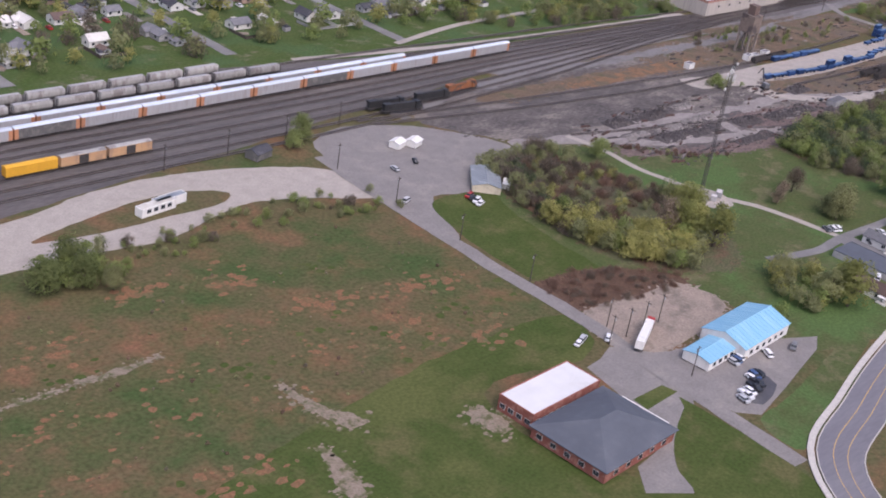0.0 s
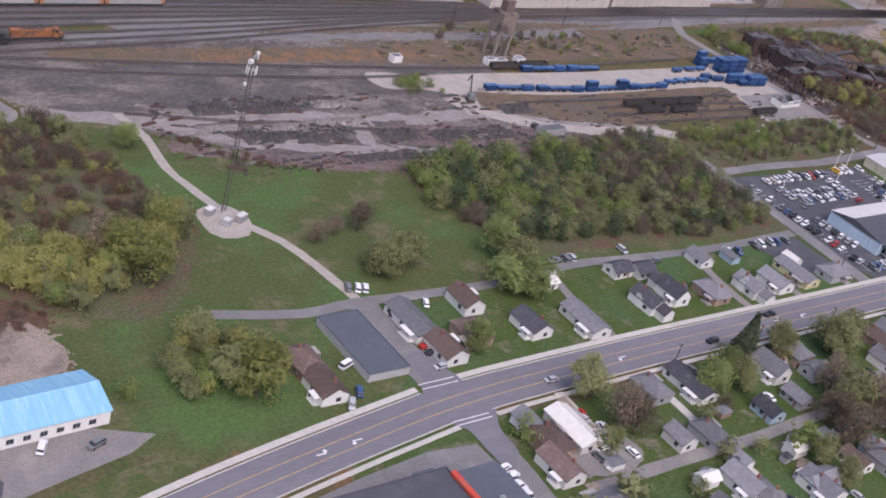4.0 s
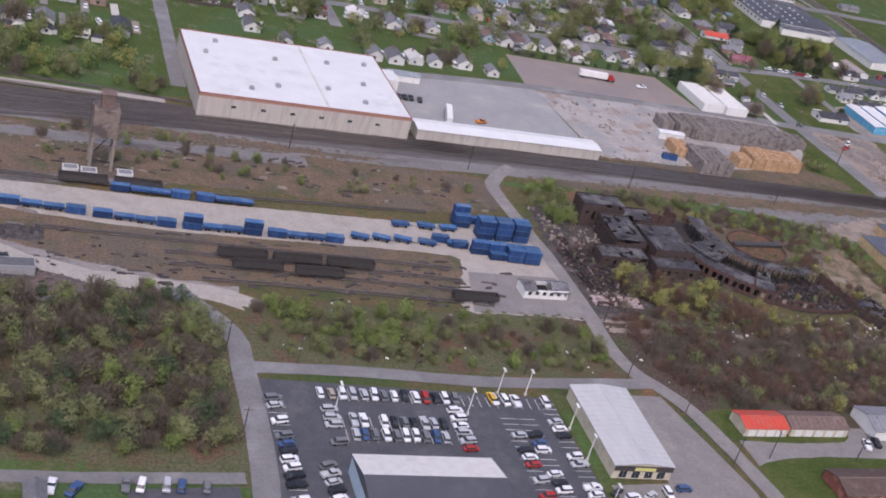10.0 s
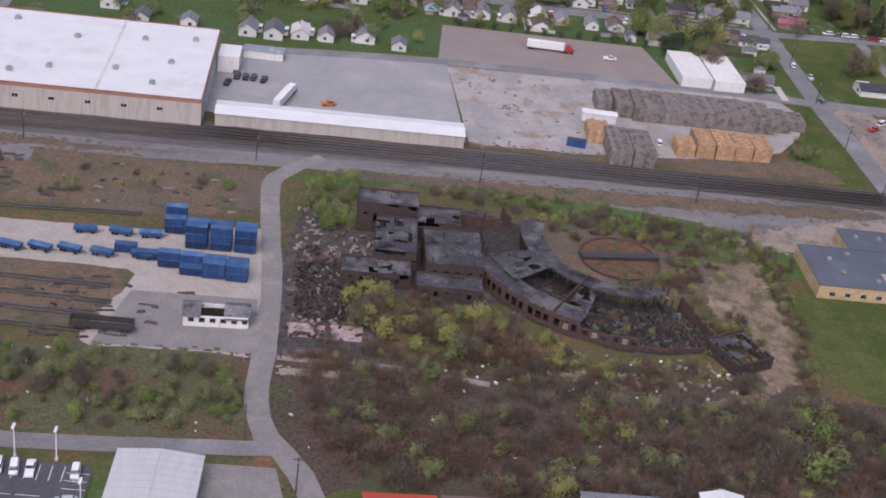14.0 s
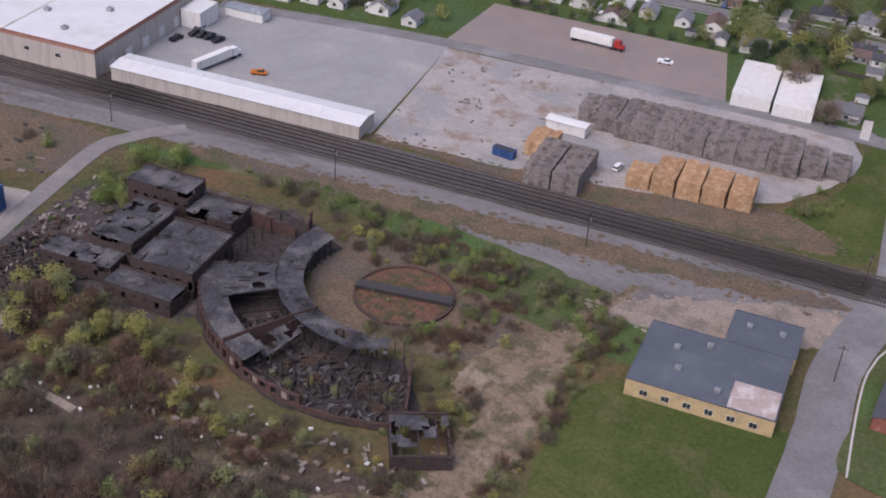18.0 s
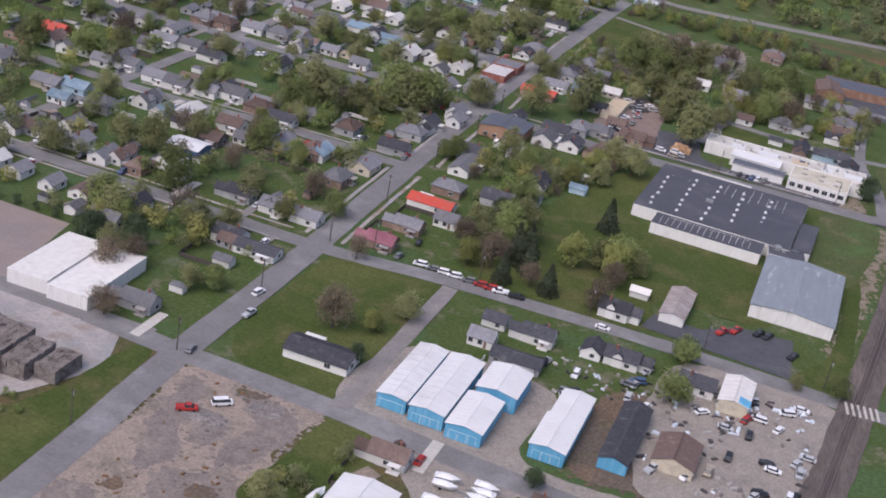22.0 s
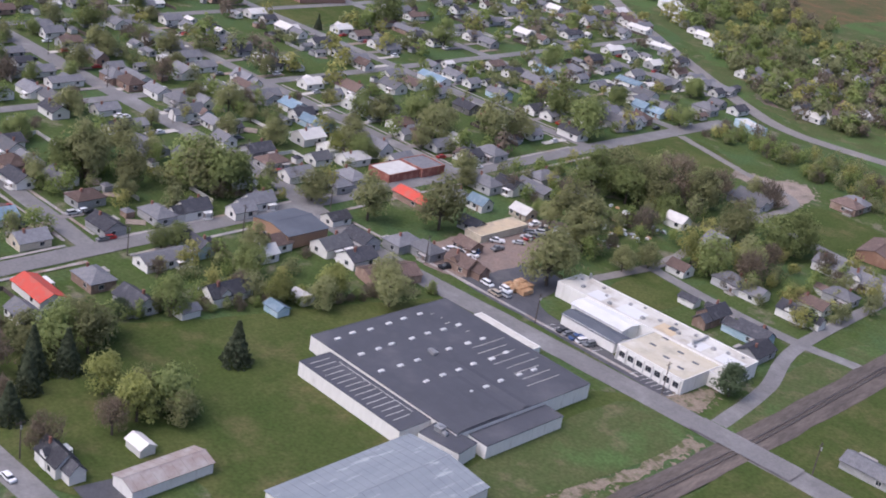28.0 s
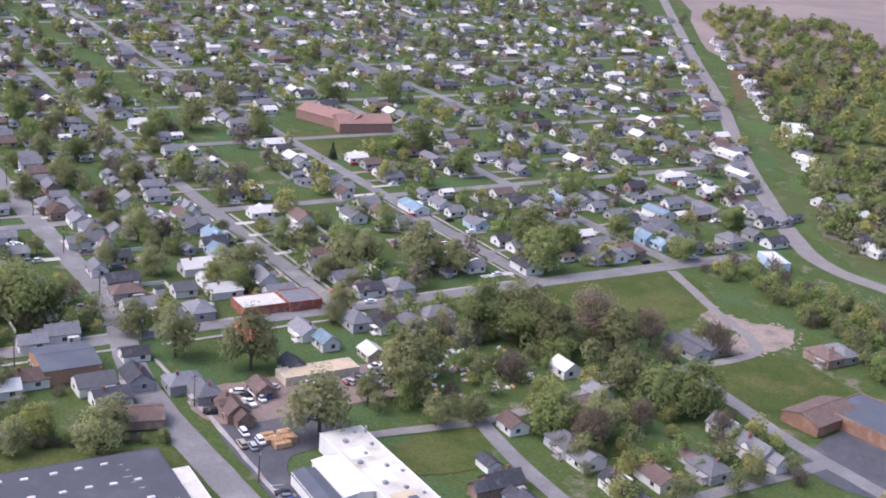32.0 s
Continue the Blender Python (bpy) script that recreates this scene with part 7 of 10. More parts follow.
def litter(name, n, zone, mats, size, seed, label):
    """Low scrap strewn along the old sidings: small tilted boxes in one mesh a material."""
    rng = random.Random(seed)
    for mt in mats:
        vs, fs = [], []
        for k in range(n):
            x, y = rng.uniform(zone[0], zone[1]), rng.uniform(zone[2], zone[3])
            a = rng.gauss(-0.12, 0.35)
            l, w, h = size * rng.uniform(0.4, 2.2), size * rng.uniform(0.2, 0.7), size * rng.uniform(0.12, 0.5)
            c, q, b = math.cos(a), math.sin(a), len(vs)
            for z, t in ((0, 1.0), (h, rng.uniform(0.5, 0.95))):
                for px, py in ((-l, -w), (l, -w), (l, w), (-l, w)):
                    vs.append((x + (px * c - py * q) * t * 0.5, y + (px * q + py * c) * t * 0.5, _layer[0] + z))
            fs += [tuple(b + i for i in f) for f in ((4, 5, 6, 7), (0, 1, 5, 4), (1, 2, 6, 5), (2, 3, 7, 6), (3, 0, 4, 7))]
        tagged(new(name, from_data(name, vs, fs, mt)), label, "scrap", kind="stuff")


for _q, (_n, _zone) in enumerate(((55, (450, 512, 299, 306)), (60, (458, 502, 276, 284)), (70, (522, 606, 256, 276)), (40, (440, 520, 252, 262)), (30, (600, 740, 270, 286)))):
    litter("scrap", _n, _zone, (CHAR2, GREY_ASH, CINDER), 0.95, 90 + _q, "scrap, old ties and stones on the waste ground")


# ---- trains, containers, yard things ----
SILVER_SIDE = mat("galvanised_car_side", (0.40, 0.40, 0.41), (0.34, 0.335, 0.335), 2, 0.5, 0.2, spots=(0.30, 0.27, 0.25), spot_size=5, spot_edge=(0.55, 0.7), stretch=(3, 1, 0.4), vary=0.12)
PALE_TOP = mat("pale_blue_car_roof", (0.55, 0.60, 0.65), (0.48, 0.53, 0.58), 3, 0.5, vary=0.12)
RUST_END = mat("orange_car_end", (0.42, 0.20, 0.10), (0.34, 0.16, 0.09), 2, 0.7, vary=0.2)
HOPPER = mat("dusty_hopper_grey", (0.36, 0.35, 0.32), (0.29, 0.28, 0.26), 2, 0.7, spots=(0.22, 0.20, 0.185), spot_size=4, vary=0.15, stretch=(1, 1, 0.4))
YELLOW_CAR = mat("yellow_boxcar_paint", (0.66, 0.36, 0.03), (0.58, 0.31, 0.03), 2, 0.6, vary=0.05)
TAN_CAR = mat("buff_boxcar_paint", (0.48, 0.30, 0.16), (0.42, 0.26, 0.14), 2, 0.7, spots=(0.34, 0.22, 0.14), spot_size=4, stretch=(1, 1, 0.4))
ORANGE_LOCO = mat("orange_loco_paint", (0.30, 0.115, 0.045), (0.24, 0.10, 0.045), 2, 0.7, spots=(0.10, 0.07, 0.055), spot_size=3)
BLACK_LOCO = mat("black_loco_paint", (0.025, 0.025, 0.027), (0.04, 0.04, 0.04), 2, 0.5)


def bogie_mesh():
    bm = boxes((-1.4, -1.25, 0.3, 1.4, -1.05, 0.75), (-1.4, 1.05, 0.3, 1.4, 1.25, 0.75), (-0.3, -1.05, 0.4, 0.3, 1.05, 0.8))
    for x in (-0.9, 0.9):
        for y in (-0.78, 0.78):
            tube(bm, (x, y - 0.07, 0.45), (x, y + 0.07, 0.45), 0.45, 0.45, 10)
    me = bpy.data.meshes.new("bogie")
    bm.to_mesh(me)
    bm.free()
    me.materials.append(DARK_STEEL)
    return me


BOGIE = bogie_mesh()
_stock = {}


def rail_car(kind, x, y, a=0.0):
    m = pose(x, y, _layer[0] + 0.3, 0, 0, a)
    if kind in _stock:
        return copy_thing(_stock[kind], m)
    label, L = {"autorack": ("silver enclosed auto carrier with orange ends on the rails", 26.6), "darkrack": ("dark brown enclosed auto carrier on the rails", 26.6), "hopper": ("dusty grey covered hopper wagon on the rails", 17.6), "yellow": ("yellow boxcar on the rails", 19.5), "tan": ("buff boxcar with dark panels for its open doorways, on the rails", 18.0), "loco": ("black diesel locomotive on the rails", 21.5), "orange": ("orange diesel locomotive on the rails", 21.5), "gondola": ("black open gondola wagon on a siding", 16.0)}[kind]
    root = empty("locomotive" if kind in ("loco", "orange") else "rail_wagon", m, label, "locomotive" if kind in ("loco", "orange") else "rail wagon", "trains in the yard")
    for s in (-1, 1):
        share("bogie", BOGIE, root, pose(s * (L / 2 - 2.4), 0, 0))
    part("underframe", boxes((-L / 2, -1.2, 0.8, L / 2, 1.2, 1.15), (-L / 2 - 0.5, -0.2, 0.75, -L / 2, 0.2, 1.0), (L / 2, -0.2, 0.75, L / 2 + 0.5, 0.2, 1.0)), DARK_STEEL, root)
    if kind in ("autorack", "darkrack"):
        side = SILVER_SIDE if kind == "autorack" else WALLS["k"]
        bm = boxes((-L / 2 + 1.6, -1.5, 1.15, L / 2 - 1.6, 1.5, 5.1))
        for i in range(14):
            xx = -L / 2 + 1.8 + i * (L - 3.6) / 14
            for s in (-1.56, 1.5):
                add_box(bm, xx, s, 1.2, xx + 0.14, s + 0.06, 5.05)
        part("shell", bm, side, root)
        for e in (0, 1):
            part("end_door", boxes((-L / 2 + e * (L - 1.6), -1.48, 1.15, -L / 2 + 1.6 + e * (L - 1.6), 1.48, 5.05)), RUST_END, root, "orange end door")
        part("roof", prism([(-1.55, 5.1), (1.55, 5.1), (1.3, 5.5), (0.5, 5.75), (-0.5, 5.75), (-1.3, 5.5)], -L / 2, L / 2), PALE_TOP, root, "pale blue-grey roof")
    elif kind == "hopper":
        part("hopper_body", prism([(-0.7, 0.9), (0.7, 0.9), (1.5, 1.9), (1.6, 3.4), (1.3, 4.5), (-1.3, 4.5), (-1.6, 3.4), (-1.5, 1.9)], -L / 2 + 0.8, L / 2 - 0.8), HOPPER, root)
        part("hatch", boxes((-L / 2 + 1.2, -0.45, 4.5, L / 2 - 1.2, 0.45, 4.68)), SILVER_SIDE, root)
        for e in (-1, 1):
            part("ladder", boxes((e * L / 2 - 0.05, -1.3, 1.15, e * L / 2 + 0.05, -1.0, 4.2)), DARK_STEEL, root)
    elif kind in ("yellow", "tan"):
        paint = YELLOW_CAR if kind == "yellow" else TAN_CAR
        part("body", boxes((-L / 2, -1.5, 1.15, L / 2, 1.5, 4.6)), paint, root)
        part("roof", prism([(-1.56, 4.6), (1.56, 4.6), (0, 4.95)], -L / 2 - 0.05, L / 2 + 0.05), paint if kind == "yellow" else HOPPER, root)
        # buff car: dark panel on the closed side stands for the shaded open doorway
        part("door", boxes((-1.9, -1.56, 1.2, 1.9, -1.502, 4.4), (-1.9, 1.502, 1.2, 1.9, 1.56, 4.4)), paint if kind == "yellow" else DARK_STEEL, root)
    elif kind == "gondola":
        part("body", boxes((-L / 2, -1.5, 1.15, L / 2, -1.4, 2.9), (-L / 2, 1.4, 1.15, L / 2, 1.5, 2.9), (-L / 2, -1.4, 1.15, -L / 2 + 0.1, 1.4, 2.9), (L / 2 - 0.1, -1.4, 1.15, L / 2, 1.4, 2.9)), DARK_STEEL, root)
    else:
        paint = BLACK_LOCO if kind == "loco" else ORANGE_LOCO
        part("hood", boxes((-L / 2 + 0.8, -0.95, 1.3, L / 2 - 4.6, 0.95, 4.2)), paint, root)
        part("radiator", boxes((-L / 2 + 0.6, -1.3, 3.4, -L / 2 + 4.6, 1.3, 4.4)), paint, root)
        cab = part("cab", boxes((L / 2 - 4.5, -1.5, 1.3, L / 2 - 2.3, 1.5, 4.5), (L / 2 - 2.3, -0.9, 1.3, L / 2 - 0.5, 0.9, 2.7)), paint, root)
        for s in (-1.522, 1.522):
            part("cab_window", boxes((L / 2 - 4.0, s - 0.02, 3.2, L / 2 - 2.8, s + 0.02, 4.0)), GLASS, cab)
        for i in range(4):
            bm = bmesh.new()
            tube(bm, (-4.8 + i * 1.7, 0, 4.2), (-4.8 + i * 1.7, 0, 4.45), 0.55, 0.5, 10)
            part("fan", bm, DARK_STEEL, root)
        part("walkway", boxes((-L / 2, -1.5, 1.15, L / 2, 1.5, 1.29)), DARK_STEEL, root)
    _stock[kind] = root
    return root


for _i in range(13):
    rail_car("darkrack" if _i in (3, 8) else "autorack", 136 + _i * 27.4, 389.5 + 0.011 * max(0, _i - 2) * 27.4, 0.6 if _i > 2 else 0)
for _i in range(11):
    rail_car("autorack" if _i < 5 else "darkrack" if _i == 7 else "autorack", 122 + _i * 27.4, 397.8, 0.0)
for _i in range(11):
    rail_car("hopper", 150 + _i * 18.6, 411.4)
for _i in range(7):
    rail_car("hopper", 198 + _i * 18.6, 421)
for _k, _x in (("tan", 154), ("tan", 175), ("yellow", 196.5), ("tan", 216.5), ("tan", 235.8)):
    rail_car(_k, _x, 361.6)
rail_car("loco", 362, 358, -6)
rail_car("loco", 366, 352, -8)
rail_car("loco", 389, 357, -3)
rail_car("orange", 411, 360, 3)
for _x, _y in ((664, 283.5), (682, 283), (700, 283), (668, 277), (688, 275.6), (740, 268), (616, 325), (634, 325)):
    rail_car("gondola", _x, _y)

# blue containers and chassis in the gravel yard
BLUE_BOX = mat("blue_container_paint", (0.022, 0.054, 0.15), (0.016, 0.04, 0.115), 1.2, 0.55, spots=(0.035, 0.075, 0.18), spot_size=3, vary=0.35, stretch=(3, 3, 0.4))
# tops of boxes and trailers, about twice as bright as the sides
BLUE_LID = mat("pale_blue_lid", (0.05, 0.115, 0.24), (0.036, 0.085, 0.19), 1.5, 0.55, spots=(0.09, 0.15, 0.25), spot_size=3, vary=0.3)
_box = []


def container(x, y, z, a):
    m = pose(x, y, _layer[0] + z, 0, 0, a)
    if _box:
        return copy_thing(_box[0], m)
    root = empty("container", m, "blue steel container in the gravel yard", "container", "blue containers")
    # corrugated walls: one outline with ribs, drawn up
    rim = []
    for i in range(12):
        xx = -2.85 + i * 0.5
        rim += [(xx, -1.22), (xx, -1.28), (xx + 0.18, -1.28), (xx + 0.18, -1.22)]
    rim = [(-3.05, -1.22)] + rim + [(3.05, -1.22), (3.05, 1.22)] + [(x_, -y_) for x_, y_ in reversed(rim)] + [(-3.05, 1.22)]
    bm = bmesh.new()
    loft(bm, [[(x_, y_, 0.12) for x_, y_ in rim], [(x_, y_, 2.3) for x_, y_ in rim]])
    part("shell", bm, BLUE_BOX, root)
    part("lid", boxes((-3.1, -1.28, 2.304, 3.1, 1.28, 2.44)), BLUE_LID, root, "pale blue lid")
    for s in (-0.95, 0.95):
        part("skid", boxes((-3.0, s - 0.15, 0, 3.0, s + 0.15, 0.116)), DARK_STEEL, root)
    _box.append(root)
    return root


_chassis = []


def chassis(x, y, a):
    m = pose(x, y, _layer[0], 0, 0, a)
    if _chassis:
        return copy_thing(_chassis[0], m)
    root = empty("wagon_trailer", m, "low blue trailer on dark wheels in the gravel yard", "trailer", "blue trailers")
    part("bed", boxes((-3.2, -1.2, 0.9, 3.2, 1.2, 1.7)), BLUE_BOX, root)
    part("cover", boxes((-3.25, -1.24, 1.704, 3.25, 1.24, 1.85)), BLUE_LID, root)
    part("drawbar", boxes((3.2, -0.1, 0.7, 5.0, 0.1, 0.85)), DARK_STEEL, root)
    for sx in (-2.1, -1.1, 2.1):
        for sy in (-1, 1):
            share("wheel", wheel_mesh(), root, pose(sx, sy * 1.05, 0.45) @ Matrix.Diagonal((1.3, 1.3, 1.3, 1)))
    _chassis.append(root)
    return root


for _x, _y, _n in ((751, 324, 3), (751, 321.2, 2), (758, 316.5, 3), (758, 313.6, 3), (765, 316.5, 3), (765, 313.6, 3), (772, 316.5, 3), (772, 313.6, 3), (758, 325, 1), (763, 325, 1), (739, 308, 1), (745.5, 305, 1), (752, 302, 2), (758.4, 301.5, 2), (764.8, 301, 2), (771.2, 300.5, 2), (758.4, 298.8, 1), (764.8, 298.2, 2), (771.2, 297.7, 2)):
    for _i in range(_n):
        container(_x, _y, _i * 2.45, random.uniform(-1.5, 1.5))
for _x, _y, _a in ((726, 316.5, 2), (736, 317, -8), (744.5, 317, 4), (716, 304.5, -14), (724, 305, -14), (733, 304.5, -12), (744, 305, -10), (708, 304, -14)):
    chassis(_x, _y, _a)
# rows along the sidings, boxes and low trailers by turns
for _x0, _x1, _y0, _y1 in ((593, 703, 306, 300.5), (628, 672, 322.5, 320.5)):
    _x, _i = _x0, 0
    while _x < _x1:
        _y = _y0 + (_y1 - _y0) * min(1, (_x - _x0) / 50)
        if _i % 4 in (0, 3):
            container(_x, _y, 0.0, -3)
            if _i in (8, 11):
                container(_x, _y, 2.45, -3)
        else:
            chassis(_x, _y, -3)
        _x += 6.7 if _i % 4 < 3 else 8.3
        _i += 1
for _i in range(9):
    car(592 + random.uniform(-2, 2) + _i * 1.0, 272 + _i * 0.2, 20, "saloon", "black") if _i == 0 else None

# coaling tower on legs
_b = on_ground("coaling_tower", 622, 340, 0, "tall weathered concrete coaling tower on legs", "tower")
part("bin", boxes((-4.2, -4.2, 12, 4.2, 4.2, 22)), mat("soot_concrete", (0.24, 0.19, 0.16), (0.17, 0.14, 0.12), 2, 0.95, spots=(0.10, 0.085, 0.08), spot_size=6), _b)
part("head_house", boxes((-2.2, -2.2, 22, 2.2, 2.2, 27), (-2.5, -2.5, 27, 2.5, 2.5, 27.3)), ROOFS["b"], _b)
for _x in (-3.6, 3.6):
    for _y in (-3.6, 3.6):
        part("leg", boxes((_x - 0.5, _y - 0.5, -0.2, _x + 0.5, _y + 0.5, 12)), PLATE, _b)
_bm = bmesh.new()
for _s in (-1, 1):
    tube(_bm, (-3.6, 3.6 * _s, 1), (3.6, 3.6 * _s, 11), 0.2, 0.2, 5)
    tube(_bm, (3.6 * _s, -3.6, 1), (3.6 * _s, 3.6, 11), 0.2, 0.2, 5)
part("brace", _bm, DARK_STEEL, _b)
for _x, _y in ((612, 331), (618, 330), (630, 331), (562, 336)):
    flat_hall("yard_hut", _x, _y, 5, 3.6, 2.6, 3, ROOFS["g"], WHITE_WALL, "small pale hut by the coaling tower", "hut", 0.15)
_b = flat_hall("grey_yard_box", 594, 265, 13, 5, 3.0, 4, ROOFS["g"], WALLS["g"], "long grey metal box in the waste ground", "shed", 0.1)

# yard crane
_b = on_ground("material_handler", 574, 296, 70, "dark material handler beside the gravel yard", "crane")
part("undercarriage", boxes((-2, -1.6, 0.2, 2, 1.6, 1.3)), DARK_STEEL, _b)
part("cab", boxes((-1.8, -1.3, 1.5, 1.8, 1.3, 3.6), (-0.4, -0.4, 1.3, 0.4, 0.4, 1.5)), PAINT["grey"], _b)
_bm = bmesh.new()
tube(_bm, (1.5, 0, 3), (5, 0, 10), 0.4, 0.3, 6)
tube(_bm, (5, 0, 10), (8, 0, 6), 0.3, 0.2, 6)
part("boom", _bm, DARK_STEEL, _b)

# radio mast: a lattice of three legs, with its drums, guys and hut
_b = on_ground("radio_mast", 424, 233, 0, "slender steel lattice radio mast with dish aerials", "radio mast")
MAST_H = 57
_legs = [(0.75 * math.cos(radians(90 + 120 * i)), 0.75 * math.sin(radians(90 + 120 * i))) for i in range(3)]
for _x, _y in _legs:
    _bm = bmesh.new()
    tube(_bm, (_x, _y, -0.2), (_x, _y, MAST_H), 0.12, 0.1, 6)
    part("leg", _bm, DARK_STEEL, _b)
_bm = bmesh.new()
for _k in range(int(MAST_H / 1.5)):
    for _i in range(3):
        (_x0, _y0), (_x1, _y1) = _legs[_i], _legs[(_i + 1) % 3]
        tube(_bm, (_x0, _y0, _k * 1.5), (_x1, _y1, _k * 1.5 + 1.5), 0.05, 0.05, 4, False)
        tube(_bm, (_x0, _y0, _k * 1.5 + 1.5), (_x1, _y1, _k * 1.5 + 1.5), 0.045, 0.045, 4, False)
part("lattice", _bm, DARK_STEEL, _b)
for _z, _a, _r in ((53, 30, 0.9), (52, 200, 0.9), (44, 120, 0.7), (55, 300, 0.6)):
    _bm = bmesh.new()
    tube(_bm, (0.8 * math.cos(radians(_a)), 0.8 * math.sin(radians(_a)), _z), (1.5 * math.cos(radians(_a)), 1.5 * math.sin(radians(_a)), _z), _r, _r * 0.9, 12)
    part("dish", _bm, WHITE_WALL, _b, "pale drum aerial")
for _i in range(9):
    _a = radians(_i * 40)
    _bm = bmesh.new()
    tube(_bm, (1.6 * math.cos(_a), 1.6 * math.sin(_a), 48), (1.6 * math.cos(_a), 1.6 * math.sin(_a), 50.4), 0.14, 0.14, 5)
    tube(_bm, (0.5 * math.cos(_a), 0.5 * math.sin(_a), 49.2), (1.6 * math.cos(_a), 1.6 * math.sin(_a), 49.2), 0.05, 0.05, 4)
    part("panel_aerial", _bm, WHITE_WALL, _b)
for _x, _y, _w in ((418.5, 232, 5), (421, 225, 4), (427, 226.5, 6)):
    flat_hall("equipment_hut", _x, _y, _w * 0.7, 2.4, 2.0, 30, ROOFS["l"], WALLS["g"], "small grey equipment hut at the foot of the mast", "hut", 0.1)

# timber stacks of the lumber yard
FRESH = mat("fresh_sawn_timber", (0.42, 0.265, 0.145), (0.34, 0.205, 0.115), 0.8, 0.85, spots=(0.48, 0.335, 0.205), spot_size=2, vary=0.12, fine=(0.4, 0.5))
GREY_WOOD = mat("weathered_pallet_wood", (0.19, 0.168, 0.155), (0.255, 0.228, 0.21), 0.9, 0.95, spots=(0.14, 0.12, 0.11), spot_size=2.4, vary=0.15, fine=(0.4, 0.7))


def pallet_stack(x, y, w, d, h, material, label, seed):
    """A block of piled pallets: columns of slightly shifted layers of boards."""
    rng = random.Random(seed)
    root = on_ground("pallet_stack", x, y, rng.uniform(-1.5, 1.5), label, "pallet stack", "stacks of the lumber yard")
    nx, ny = max(2, int(w / 1.5)), max(2, int(d / 1.5))
    cells = []
    for i in range(nx):
        bm = bmesh.new()
        for j in range(ny):
            top = h + rng.uniform(-0.22, 0.12)
            z = 0.0
            while z < top - 0.4:
                k = min(rng.uniform(0.9, 1.6), top - z)
                ox, oy = rng.uniform(-0.08, 0.08), rng.uniform(-0.08, 0.08)
                cx, cy = -w / 2 + (i + 0.5) * w / nx + ox, -d / 2 + (j + 0.5) * d / ny + oy
                add_box(bm, cx - 0.49 * w / nx, cy - 0.49 * d / ny, z, cx + 0.49 * w / nx, cy + 0.49 * d / ny, z + k - 0.06)
                z += k
            for b in range(5):
                add_box(bm, cx - 0.48 * w / nx, cy - 0.68 + b * 0.3, z - 0.05, cx + 0.48 * w / nx, cy - 0.52 + b * 0.3, z + 0.03)
        part("column", bm, material, root)
    return root


_s = 400
for _x, _y, _w, _d, _h in ((898.5, 451, 6, 11, 5), (905.5, 449, 6.6, 15, 6), (914, 448.5, 9.3, 18, 6.2), (923.4, 448.5, 9.3, 18, 6.3), (932.8, 448.5, 9.3, 18, 6.3), (942.2, 448.5, 9.3, 18, 6.3), (951.6, 448.5, 9.3, 18, 6.2), (961, 448.5, 9.3, 17, 6.1), (969.5, 449, 7, 13, 5), (977, 451, 6.4, 11, 4), (897.5, 408, 8, 20, 6.2), (906, 408, 8, 20, 6.0)):
    _s += 1
    pallet_stack(_x, _y, _w, _d, _h, GREY_WOOD, "tall stack of weathered grey pallets", _s)
for _x, _y, _w, _d, _h in ((924, 415.5, 6.8, 9, 4.6), (931.4, 418, 6.8, 14, 6), (938.8, 418.5, 6.8, 14, 6), (946.2, 418.5, 6.8, 13, 5.8), (953.6, 419, 6.8, 12, 5.6), (892, 421, 8, 12, 4.4)):
    _s += 1
    pallet_stack(_x, _y, _w, _d, _h, FRESH, "tall stack of fresh orange timber pallets", _s)
for _x, _y, _w, _d, _h in ((1079, 754, 5, 4, 1.6), (1083, 756, 4, 5, 1.6), (1080, 759, 6, 4, 2.0)):
    _s += 1
    pallet_stack(_x, _y, _w, _d, _h, FRESH, "low stack of orange timber in the factory yard", _s)
BOAT = mat("white_gelcoat", (0.70, 0.70, 0.70), (0.62, 0.62, 0.62), 1.5, 0.35)
_boats = []


def boat(x, y, a):
    """A covered boat on a trailer: a pointed hull, a cockpit cover and two wheels."""
    m = pose(x, y, _layer[0] - 0.12, 0, 0, a)
    if _boats:
        return copy_thing(_boats[0], m)
    root = empty("boat", m, "white covered boat on a trailer in the yard", "boat", "boats in the yard")
    bm = bmesh.new()
    loft(bm, [[(-2.8, -0.7, 0.7), (1.4, -0.7, 0.7), (2.6, 0, 0.8), (1.4, 0.7, 0.7), (-2.8, 0.7, 0.7)], [(-3.0, -1.15, 1.6), (1.2, -1.15, 1.6), (3.4, 0, 1.75), (1.2, 1.15, 1.6), (-3.0, 1.15, 1.6)]])
    part("hull", bm, BOAT, root)
    bm = bmesh.new()
    loft(bm, [[(-2.6, -1.0, 1.6), (1.2, -1.0, 1.6), (2.4, 0, 1.68), (1.2, 1.0, 1.6), (-2.6, 1.0, 1.6)], [(-1.6, -0.4, 2.3), (0.3, -0.4, 2.35), (0.8, 0, 2.3), (0.3, 0.4, 2.35), (-1.6, 0.4, 2.3)]])
    part("cover", bm, BOAT, root)
    part("trailer_frame", boxes((-2.6, -0.5, 0.5, 4.4, -0.4, 0.65), (-2.6, 0.4, 0.5, 4.4, 0.5, 0.65)), STEEL, root)
    share("axle", axle_mesh(), root, pose(-0.8, 0, 0.34))
    _boats.append(root)
    return root


for _i in range(17):
    boat(1088 + random.uniform(-0.4, 0.4), 466 - _i * 2.8, random.uniform(-6, 6) + (180 if _i % 3 else 0))
